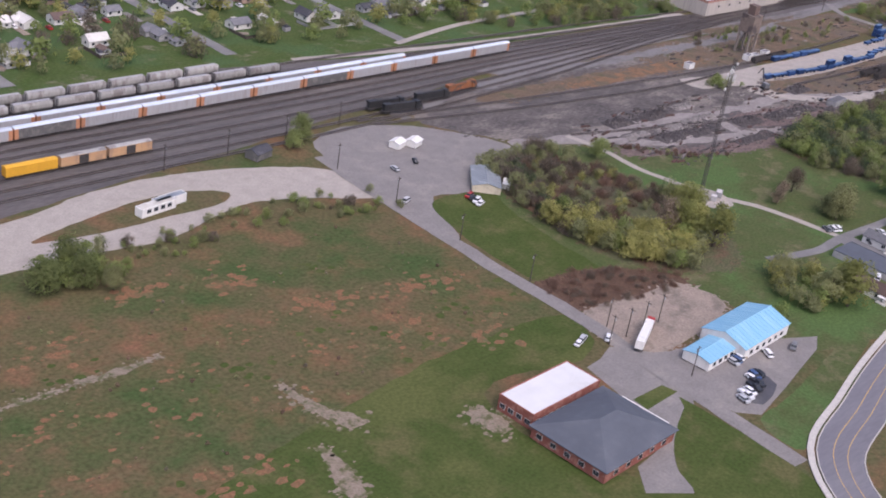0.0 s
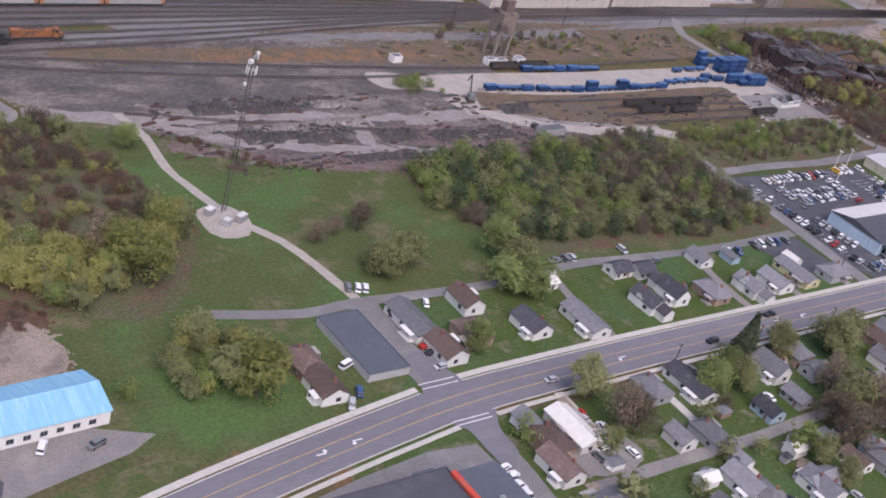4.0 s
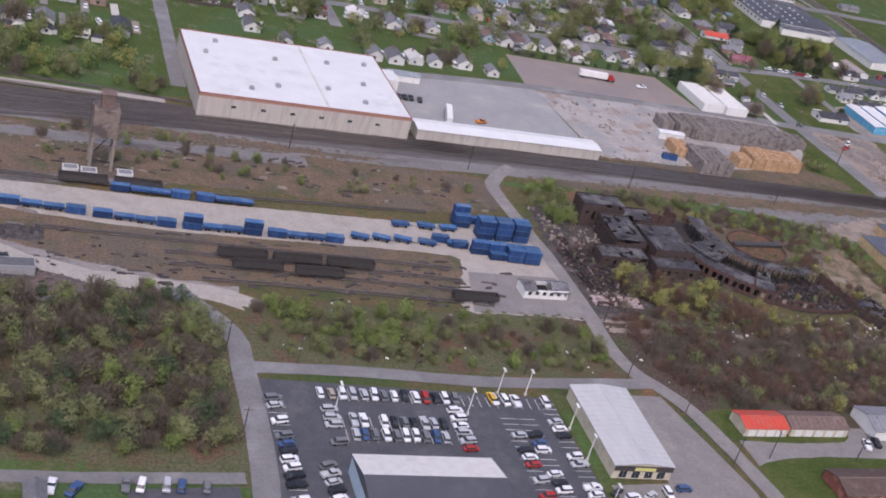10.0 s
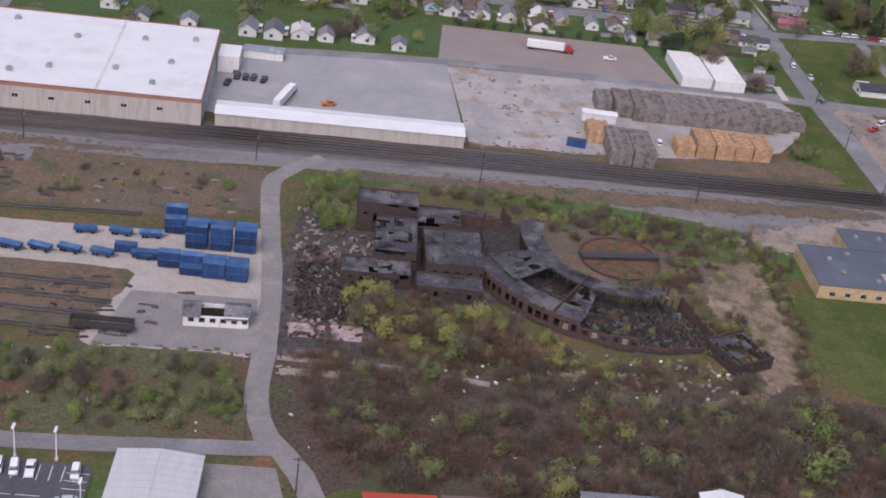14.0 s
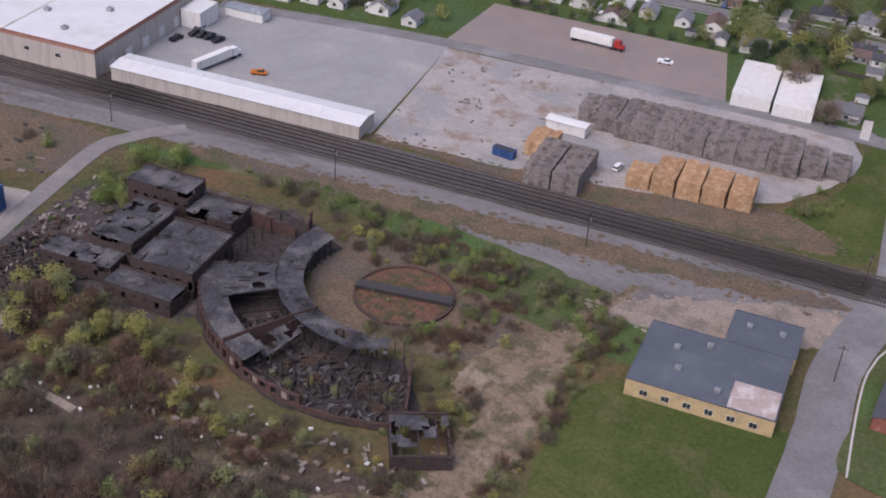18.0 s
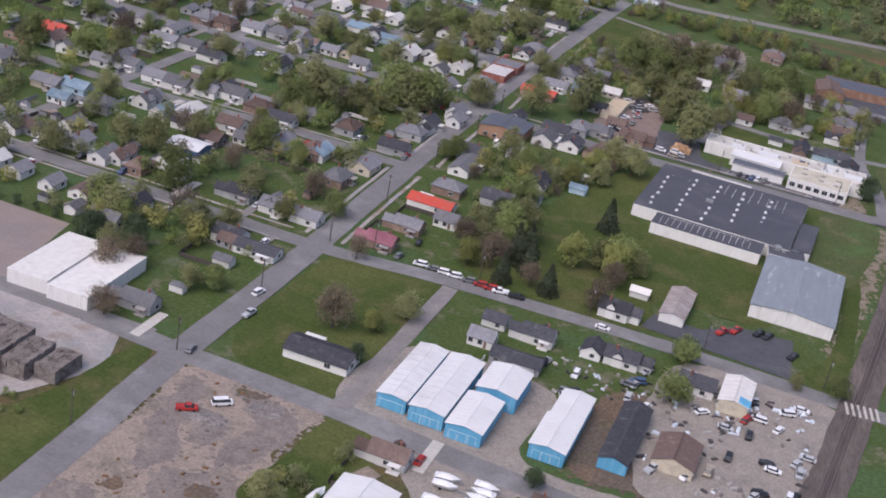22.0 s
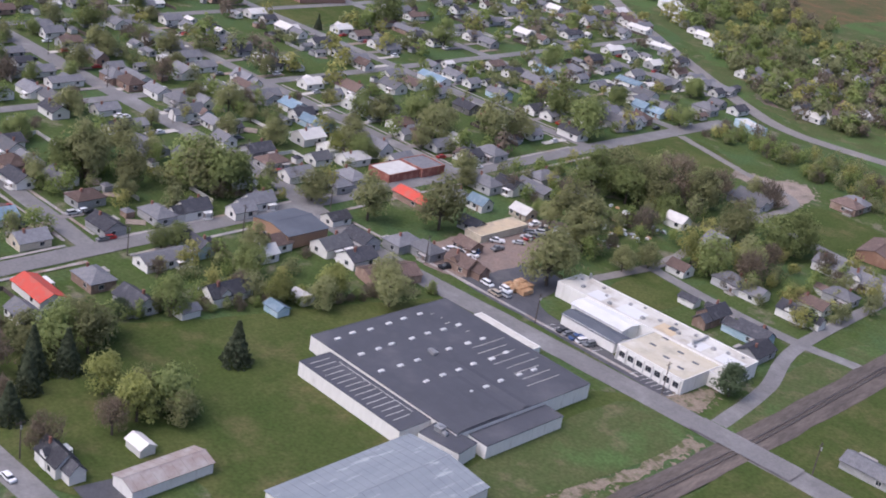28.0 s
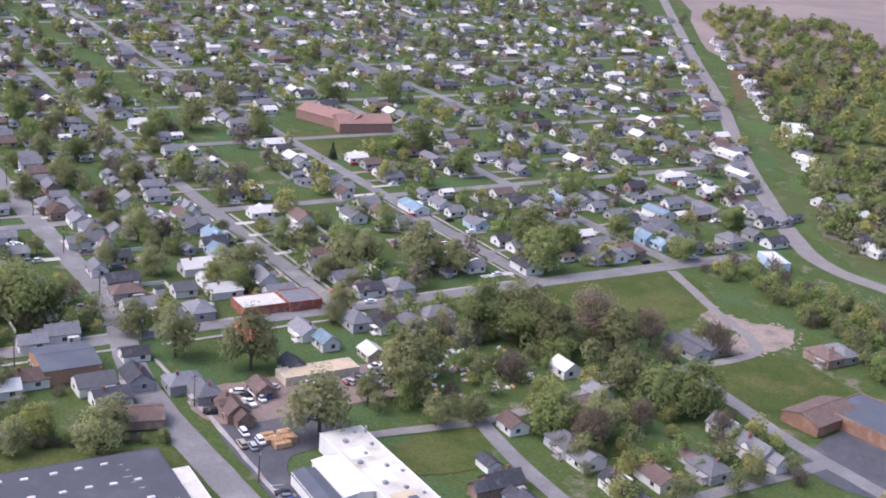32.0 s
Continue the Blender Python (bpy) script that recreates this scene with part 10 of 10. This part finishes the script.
LEAF_STUFF = dict(LEAF)
for _k, (_a, _b2) in {"g": ((0.236, 0.283, 0.0944), (0.177, 0.224, 0.0767)), "y": ((0.354, 0.342, 0.118), (0.271, 0.266, 0.1)), "o": ((0.248, 0.26, 0.124), (0.189, 0.201, 0.1)), "b": ((0.205, 0.17, 0.13), (0.16, 0.135, 0.105)), "r": ((0.235, 0.155, 0.115), (0.185, 0.128, 0.098))}.items():
    LEAF_STUFF[_k] = leafy(mat("wood_leaves_" + _k, _a, _b2, 2.0, 0.9, spots=tuple(c * 1.3 for c in _a), spot_size=9, spot_edge=(0.5, 0.7)))


def inside(poly, n, seed, s0, s1, edge=0.0):
    rng = random.Random(seed)
    xs, ys = [p[0] for p in poly], [p[1] for p in poly]
    out = []
    while len(out) < n:
        x, y = rng.uniform(min(xs), max(xs)), rng.uniform(min(ys), max(ys))
        hit = False
        for (ax, ay), (bx, by) in zip(poly, poly[1:] + poly[:1]):
            if (ay > y) != (by > y) and x < (bx - ax) * (y - ay) / (by - ay) + ax:
                hit = not hit
        if hit:
            out.append((x, y, rng.uniform(s0, s1)))
    return out


leaf_stuff("wood", {"g": 5, "o": 4, "d": 3, "b": 1}, inside([(506, 246), (536, 250), (575, 254), (590, 250), (588, 226), (560, 222), (530, 220), (506, 222)], 120, 1, 0.55, 1.1), "wood of spring trees", 1.2, 1)
leaf_stuff("wood", {"g": 3, "o": 6, "d": 3, "b": 2}, inside([(500, 226), (545, 224), (590, 228), (588, 200), (560, 188), (540, 190), (516, 196), (506, 210)], 165, 61, 0.45, 0.95), "wood in thin leaf", 1.2, 61)
leaf_stuff("wood", {"b": 7, "o": 6, "d": 1.5, "g": 1.5}, inside([(590, 250), (640, 258), (650, 240), (648, 184), (600, 182), (570, 190), (588, 205)], 330, 2, 0.3, 0.85), "scrub wood in thin leaf", 0.9, 2)
leaf_stuff("thicket", {"y": 6, "o": 3, "g": 1}, inside([(372, 196), (412, 228), (404, 240), (385, 215), (352, 225), (344, 258), (338, 240), (342, 215), (356, 192)], 100, 3, 0.55, 1.05), "thicket round the old pit", 1.3, 3)
leaf_stuff("thicket", {"o": 5, "b": 5}, inside([(345, 262), (352, 292), (392, 296), (402, 262), (380, 270), (360, 262)], 50, 4, 0.5, 0.9), "thicket round the old pit", 1.3, 4)
leaf_stuff("brush", {"r": 5, "b": 4, "o": 4, "y": 3}, inside([(345, 268), (358, 284), (383, 290), (404, 270), (404, 240), (404, 220), (384, 212), (352, 216), (340, 240)], 190, 5, 0.28, 0.6), "young growth filling the old pit", 0.8, 5, "brush")
leaf_stuff("thicket", {"o": 5, "d": 2, "b": 3}, inside([(338, 232), (346, 234), (356, 262), (362, 288), (352, 284), (341, 258)], 24, 69, 0.5, 0.9), "dark thicket along the lawn", 1.2, 69)
leaf_stuff("thicket", {"y": 4, "o": 4, "g": 1}, inside([(372, 172), (398, 176), (402, 152), (374, 148), (356, 154)], 26, 70, 0.5, 0.9), "trees between the sheds and the avenue", 1.2, 70)
leaf_stuff("scrub", {"o": 4, "r": 3, "b": 2}, inside([(428, 282), (438, 278), (446, 268), (458, 259.5), (472, 252), (470, 248), (455, 256), (443, 264), (432, 276)], 46, 71, 0.1, 0.3), "bushes along the meadow edge", 0.8, 71, "scrub")
leaf_stuff("brush", {"r": 6, "b": 4}, inside([(297, 214), (320, 214), (336, 207), (351, 193), (343, 186), (308, 192), (297, 197)], 110, 6, 0.14, 0.3), "dead brush", 0.6, 6, "brush")
leaf_stuff("scrub", {"o": 6, "g": 3, "b": 2}, inside([(664, 256), (776, 259), (780, 234), (760, 229), (664, 230)], 150, 7, 0.2, 0.6), "scrub bushes", 1.0, 7, "scrub")
leaf_stuff("brush", {"b": 9, "r": 5, "o": 1.6, "y": 0.5}, inside([(788, 258), (863, 256), (922, 258), (967, 258), (988, 240), (962, 214), (807, 216), (798, 226)], 640, 8, 0.22, 0.7), "leafless brush", 0.7, 8, "brush")
leaf_stuff("brush", {"y": 6, "o": 2, "b": 3, "r": 5}, inside([(802, 292), (812, 296), (840, 294), (848, 286), (852, 268), (830, 266), (806, 276)], 62, 9, 0.35, 0.8), "young trees before the ruin", 1.0, 9)
leaf_stuff("brush", {"b": 6, "r": 4, "o": 2, "y": 1}, inside([(790, 272), (846, 270), (880, 272), (905, 270), (880, 258), (845, 258), (790, 258)], 110, 62, 0.2, 0.5), "rusty brush before the ruin", 0.8, 62, "brush")
leaf_stuff("thicket", {"g": 6, "o": 2}, inside([(788, 362), (806, 362), (806, 334), (794, 330), (787, 340)], 26, 10, 0.4, 0.75), "bushes beside the ruin", 1.2, 10)
def round_the_table(n, seed):
    """Places in a belt round the turntable, thicker to the east and south."""
    rng = random.Random(seed)
    out = []
    for _ in range(n):
        a, r = rng.uniform(-1.9, 2.6), rng.uniform(14.5, 31)
        x, y = TT[0] + r * math.cos(a), TT[1] + r * math.sin(a)
        if not (y < 312 and x < 905) and not (912 < x < 930 and y < 315 and rng.random() < 0.7):
            out.append((x, y, rng.uniform(0.12, 0.42)))
    return out


leaf_stuff("brush", {"r": 5, "b": 4, "o": 4, "y": 1.5, "g": 1}, round_the_table(190, 65), "weeds and bushes round the old turntable", 0.8, 65, "brush")
leaf_stuff("brush", {"o": 3, "b": 2, "r": 2}, [(TT[0] + r * math.cos(a), TT[1] + r * math.sin(a), k) for a, r, k in ((0.4, 9, 0.14), (2.0, 7, 0.12), (3.4, 8, 0.16), (4.2, 5, 0.12), (5.3, 9, 0.16), (1.2, 10, 0.13), (5.9, 4, 0.1))], "weeds in the turntable pit", 0.8, 66, "brush")
leaf_stuff("brush", {"r": 4, "b": 3, "o": 3, "y": 2}, inside([(905, 300), (914, 306), (922, 290), (918, 272), (908, 266), (902, 276)], 40, 67, 0.12, 0.4), "bushes at the edge of the dirt", 0.8, 67, "brush")
leaf_stuff("brush", {"r": 4, "b": 3, "o": 4, "y": 1}, inside([(931, 345), (940, 340), (938, 318), (936, 290), (933, 270), (926, 262), (931, 300)], 70, 68, 0.12, 0.4), "bushes along the school meadow", 0.8, 68, "brush")
leaf_stuff("brush", {"o": 4, "b": 4, "g": 2}, inside([(808, 366), (880, 364), (930, 354), (945, 338), (938, 322), (915, 338), (880, 348), (850, 356)], 110, 11, 0.15, 0.5), "weeds by the turntable", 0.8, 11, "brush")
leaf_stuff("scrub", {"o": 4, "b": 3, "g": 2}, inside([(600, 368), (760, 364), (770, 345), (700, 336), (640, 340), (600, 345)], 55, 12, 0.15, 0.5), "bushes by the tracks", 0.9, 12, "scrub")
leaf_stuff("scrub", {"g": 4, "o": 4, "b": 1}, inside([(180, 300), (260, 306), (300, 296), (300, 280), (240, 290), (180, 285)], 60, 13, 0.15, 0.5), "bushes along the gravel loop", 1.0, 13, "scrub")
leaf_stuff("scrub", {"r": 5, "b": 4, "o": 4}, inside([(120, 300), (290, 285), (290, 215), (215, 200), (100, 180)], 110, 14, 0.05, 0.16), "low brown weeds of the field", 0.25, 14, "scrub")
leaf_stuff("thicket", {"g": 5, "o": 2}, inside([(160, 302), (186, 300), (190, 284), (168, 280)], 14, 15, 0.4, 0.75), "bushes at the field edge", 1.3, 15)
leaf_stuff("tree_row", {"o": 6, "g": 5, "y": 3, "b": 2}, inside([(480, 442), (640, 440), (648, 412), (560, 410), (500, 425)], 60, 16, 0.5, 1.1), "trees along the rail yard", 0.75, 16)
leaf_stuff("tree_row", {"o": 6, "g": 5, "y": 3, "b": 2}, inside([(1003, 985), (1010, 1015), (1090, 1012), (1200, 960), (1230, 930), (1150, 950), (1090, 978), (1050, 985)], 190, 17, 0.5, 1.0), "belt of trees", 0.71, 17)
leaf_stuff("far_wood", {"o": 5, "g": 4, "b": 2}, inside([(900, 1150), (990, 1075), (1090, 1060), (1400, 1150), (1400, 1500), (1000, 1500)], 950, 18, 0.7, 1.4), "woodland beyond the highway", 0.2, 18)
leaf_stuff("highway_trees", {"o": 6, "g": 5, "y": 3, "b": 2}, [p for p in inside([(330, 1580), (620, 1360), (860, 1180), (980, 1090), (1060, 1070), (1100, 1160), (900, 1330), (700, 1480), (520, 1640), (420, 1700), (300, 1640)], 620, 31, 0.7, 1.4)], "trees beside the highway", 0.4, 31)
leaf_stuff("market_trees", {"o": 6, "g": 5, "y": 3, "b": 2}, inside([(1064, 790), (1086, 790), (1088, 880), (1078, 935), (1052, 900), (1050, 830)], 44, 19, 0.5, 1.1), "trees between the lanes", 1.2, 19)
leaf_stuff("orchard", {"o": 6, "g": 5, "y": 3, "b": 2}, inside([(1095, 825), (1160, 822), (1160, 895), (1098, 895)], 24, 20, 0.5, 1.0), "garden trees", 1.2, 20)
leaf_stuff("far_trees", {"o": 6, "g": 5, "y": 3, "b": 2}, [(x, y, random.Random(int(x * 7 + y)).uniform(0.65, 1.3)) for x, y in TREE_AT[_single:] if not (y < 830 and y > 400 and x > 500)], "street and garden trees of the far town", 0.32, 21)
leaf_stuff("far_trees", {"o": 6, "g": 5, "y": 3, "b": 2}, [p for p in inside([(-400, 560), (200, 470), (500, 640), (860, 840), (985, 840), (985, 1050), (700, 1260), (200, 1600), (-500, 1500)], 1500, 22, 0.65, 1.4) if min(abs(p[0] - c) for c in CROSS_X) > 6 and not any(x0 < p[0] < x1 and y0 < p[1] < y1 for x0, x1, y0, y1 in KEEP_OFF)], "street and garden trees of the far town", 0.22, 22)

def scatter_trees(poly, n, seed, s0, s1):
    return [p for p in inside(poly, n, seed, s0, s1) if all(abs(p[0] - a) > 5.5 or abs(p[1] - b) > 5.5 for a, b in TAKEN) and min(abs(p[0] - c) for c in CROSS_X) > 6 and min(abs(p[1] - c) for c in (562, 650)) > 6]


leaf_stuff("garden_trees", {"o": 6, "g": 5, "y": 3, "b": 2}, scatter_trees([(690, 484), (832, 490), (834, 530), (985, 530), (985, 640), (690, 640)], 190, 63, 0.45, 1.0), "garden trees between the houses", 0.71, 63)
leaf_stuff("hedge", {"o": 5, "b": 4, "g": 3}, inside([(1030, 622), (1042, 652), (1052, 684), (1066, 728), (1070, 728), (1056, 680), (1046, 650), (1036, 620)], 60, 64, 0.25, 0.6), "hedge along the wide lawn", 0.9, 64, "hedge")


def between_houses(poly, n, seed, s0, s1):
    return [p for p in inside(poly, n, seed, s0, s1) if all(abs(p[0] - a) > 6 or abs(p[1] - b) > 6 for a, b in TAKEN)]


leaf_stuff("garden_trees", {"o": 6, "g": 5, "y": 3, "b": 2}, between_houses([(1014, 640), (1030, 636), (1050, 668), (1052, 700), (1034, 708), (1016, 708)], 46, 72, 0.4, 0.85), "garden trees behind the houses", 0.71, 72)
leaf_stuff("garden_trees", {"o": 6, "g": 5, "y": 3, "b": 2}, between_houses([(925, 655), (986, 655), (986, 732), (925, 732)], 34, 73, 0.5, 0.95), "garden trees behind the houses", 0.71, 73)
leaf_stuff("garden_trees", {"o": 6, "g": 5, "y": 3, "b": 2}, between_houses([(1100, 826), (1150, 822), (1152, 895), (1096, 895)], 44, 74, 0.45, 0.95), "garden trees behind the houses", 0.9, 74)
leaf_stuff("garden_trees", {"o": 6, "g": 5, "y": 3, "b": 2}, between_houses([(1003, 825), (1040, 820), (1044, 896), (1004, 900)], 50, 75, 0.5, 1.0), "garden trees behind the houses", 0.71, 75)
STREET_Y = (48, 124, 490, 562, 650, 741, 818, 906, 978, 1056)


def garden(poly, n, seed, s0, s1):
    """Places for trees between the houses, off the streets."""
    return [p for p in inside(poly, n, seed, s0, s1) if min(abs(p[0] - c) for c in CROSS_X) > 6 and min(abs(p[1] - c) for c in STREET_Y) > 6 and free(p[0], p[1], 5.5)]


leaf_stuff("garden_trees", {"o": 6, "g": 5, "y": 3, "b": 2}, garden([(640, 529), (985, 529), (985, 830), (740, 830), (640, 700)], 430, 23, 0.5, 1.15), "garden trees between the houses", 0.71, 23)
leaf_stuff("garden_trees", {"o": 6, "g": 5, "y": 3, "b": 2}, garden([(985, 745), (1040, 760), (1040, 900), (985, 960), (880, 960), (880, 830)], 40, 24, 0.5, 1.0), "garden trees between the houses", 0.71, 24)
leaf_stuff("garden_trees", {"o": 6, "g": 5, "y": 3, "b": 2}, garden([(1185, 860), (1215, 840), (1230, 960), (1100, 1000)], 30, 25, 0.6, 1.3), "garden trees between the houses", 0.71, 25)
leaf_stuff("garden_trees", {"o": 6, "g": 5, "y": 3, "b": 2}, garden([(90, 440), (640, 440), (640, 560), (90, 640)], 330, 26, 0.6, 1.25), "garden trees between the houses", 0.6, 26)
leaf_stuff("garden_trees", {"o": 6, "g": 5, "y": 3, "b": 2}, [p for p in inside([(445, 112), (800, 112), (800, -60), (445, -60)], 120, 27, 0.5, 1.2) if min(abs(p[1] - c) for c in (48, 86)) > 5 and free(p[0], p[1], 5.5)], "garden trees between the houses", 0.71, 27)


# ---- yards of the far town: sheds, fences, drives and parked cars, too small to pick apart ----
def yard_stuff(spots, seed):
    rng = random.Random(seed)
    kinds = {"far_sheds": [WALLS["w"], WALLS["g"], ROOFS["g"], ROOFS["k"], WALLS["b"]], "far_parked_cars": [PAINT["white"], PAINT["grey"], PAINT["black"], PAINT["silver"], PAINT["red"], GLASS], "far_drives": [WALK, LOT, DIRT], "far_fences": [WALLS["w"], TIMBER, WALLS["g"]]}
    data = {k: ([], [], []) for k in kinds}
    z0 = _layer[0]
    fences = []

    def block(k, m, x, y, a, w, d, lo, hi, taper=1.0):
        vs, fs, mi = data[k]
        b, c, s = len(vs), math.cos(a), math.sin(a)
        for z, t in ((lo, 1.0), (hi, taper)):
            for px, py in ((-w / 2, -d / 2), (w / 2, -d / 2), (w / 2, d / 2), (-w / 2, d / 2)):
                vs.append((x + (px * c - py * s) * t, y + (px * s + py * c) * t, z0 + z))
        for f in ((4, 5, 6, 7), (0, 1, 5, 4), (1, 2, 6, 5), (2, 3, 7, 6), (3, 0, 4, 7)):
            fs.append(tuple(b + i for i in f))
            mi.append(m)

    spots = sorted({(round(x, 1), round(y, 1)) for x, y in spots})

    def clear(x, y, g):
        return all((x - a) ** 2 + (y - b) ** 2 > g * g for a, b in spots if abs(x - a) < 20)

    for x, y in spots:
        side = min(STREET_Y, key=lambda c: abs(c - y))
        back = 1 if y > side else -1
        if rng.random() < 0.6:
            w, d = rng.uniform(2.6, 5), rng.uniform(2.2, 3.6)
            sx, sy = x + rng.uniform(-7, 7), y + back * rng.uniform(11, 16)
            if clear(sx, sy, 7):
                block("far_sheds", rng.choice((0, 0, 1, 4)), sx, sy, 0, w, d, 0, 2.1)
                block("far_sheds", rng.choice((2, 3)), sx, sy, 0, w + 0.5, d + 0.5, 2.1, 3.0, 0.3)
        for i in range(rng.choice((0, 1, 1, 2))):
            cx, cy, a = x + rng.uniform(6.5, 8.5), y - back * rng.uniform(2, 9), 1.57 + rng.uniform(-0.15, 0.15)
            if clear(cx, cy, 5.5):
                m = rng.choice((0, 0, 1, 2, 3, 4))
                block("far_parked_cars", m, cx, cy, a, 4.4, 1.8, 0.25, 0.95, 0.97)
                block("far_parked_cars", 5, cx, cy, a, 2.7, 1.65, 0.95, 1.35, 0.85)
                block("far_parked_cars", m, cx, cy, a, 2.2, 1.4, 1.35, 1.45, 0.95)
        if rng.random() < 0.6:
            block("far_drives", rng.choice((0, 1, 1, 2)), x + 7.5, y - back * 7, 0, rng.uniform(2.6, 3.6), 15, -0.1, rng.uniform(0.015, 0.05))
        if rng.random() < 0.4:
            block("far_drives", 2, x + rng.uniform(-6, 6), y + back * rng.uniform(7, 13), rng.uniform(0, 3), rng.uniform(3, 7), rng.uniform(3, 6), -0.1, rng.uniform(0.004, 0.014))
        if rng.random() < 0.4:
            m = rng.choice((0, 1, 1, 2))
            e = 0.5 * math.sin(x * 1.7 + y * 2.3)
            if y > 440:
                for fx, fy, a in ((x - 8.2 + e, y + back * 10, 1.57), (x - 1, y + back * 17 + e, 0)):
                    if all(abs(fx - p) > 9 or abs(fy - q) > 9 or a != r for p, q, r in fences):
                        fences.append((fx, fy, a))
                        block("far_fences", m, fx, fy, a, 14, 0.12, 0, 1.5 + 0.1 * e)
    words = {"far_sheds": ("small sheds in the back yards", "sheds"), "far_parked_cars": ("cars parked beside the far houses", "cars"), "far_drives": ("drives and bare patches by the houses", "drives"), "far_fences": ("board fences between the back yards", "fences")}
    for k, (vs, fs, mi) in data.items():
        me = bpy.data.meshes.new(k)
        me.from_pydata(vs, [], fs)
        for m in kinds[k]:
            me.materials.append(m)
        me.polygons.foreach_set("material_index", mi)
        tagged(new(k, me), words[k][0], words[k][1], kind="stuff")


yard_stuff([p for p in TAKEN if (p[1] > 440 or p[1] < 122) and not (p[0] > 1002 and 600 < p[1] < 900)], 5)

leaf_stuff("ruin_brush", {"b": 5, "r": 3, "o": 3, "y": 2}, [(TT[0] + r * math.cos(a), TT[1] + r * math.sin(a), s) for r, a, s in ((random.Random(q).uniform(33, 47), radians(random.Random(q + 99).uniform(225, 292)), random.Random(q + 7).uniform(0.15, 0.4)) for q in range(34))], "brush grown up inside the ruin", 0.9, 41, "brush")
leaf_stuff("ruin_brush", {"b": 5, "r": 3, "y": 3, "o": 3}, inside([(840, 292), (858, 290), (880, 276), (908, 272), (925, 266), (900, 262), (860, 264), (830, 270), (815, 276)], 60, 42, 0.2, 0.55), "rusty young growth before the ruin", 0.9, 42, "brush")

leaf_stuff("lot_bushes", {"d": 1}, [(846 + 7.6 * q, 525, 0.34 + 0.05 * (q % 3)) for q in range(12)], "round bushes along the clay lot", 0.9, 51, "bush")
leaf_stuff("scrub_trees", {"g": 4, "o": 4, "y": 1}, inside([(666, 256), (712, 256), (716, 238), (670, 238)], 22, 52, 0.35, 0.75), "bushy young trees", 1.0, 52, "scrub")
leaf_stuff("scrub_trees", {"g": 4, "o": 3}, inside([(545, 318), (568, 316), (566, 304), (548, 306)], 12, 53, 0.3, 0.65), "bushes beside the material handler", 0.9, 53, "scrub")
leaf_stuff("scrub_trees", {"g": 4, "o": 4, "y": 2}, inside([(1040, 446), (1056, 460), (1058, 440), (1048, 426), (1036, 430)], 14, 54, 0.3, 0.6), "bushes behind the blue shed", 0.9, 54, "scrub")
leaf_stuff("scrub_trees", {"g": 4, "o": 4}, inside([(966, 428), (976, 440), (984, 424), (976, 410), (964, 416)], 12, 55, 0.2, 0.45), "bushes on the grass by the rails", 0.9, 55, "scrub")
leaf_stuff("scrub_trees", {"o": 4, "g": 3, "b": 2}, inside([(570, 425), (650, 422), (652, 408), (575, 410)], 22, 56, 0.4, 0.9), "trees before the warehouse", 0.9, 56, "scrub")

leaf_stuff("ruin_weeds", {"o": 4, "g": 3, "r": 2}, inside([(786, 330), (798, 345), (806, 300), (806, 282), (788, 282)], 40, 57, 0.06, 0.22), "weeds in the rubble", 0.5, 57, "weeds")
leaf_stuff("brush_trees", {"b": 5, "o": 3, "g": 1}, inside([(925, 262), (985, 258), (986, 236), (950, 226), (900, 228)], 26, 58, 0.5, 0.95), "bare brown trees in the brush", 0.8, 58, "wood")
leaf_stuff("brush_trees", {"g": 5, "o": 2}, [(820, 246, 0.55), (832, 238, 0.6), (815, 232, 0.45), (862, 240, 0.5), (800, 238, 0.4), (890, 250, 0.45)], "green bushes in the brush", 0.9, 59, "wood")


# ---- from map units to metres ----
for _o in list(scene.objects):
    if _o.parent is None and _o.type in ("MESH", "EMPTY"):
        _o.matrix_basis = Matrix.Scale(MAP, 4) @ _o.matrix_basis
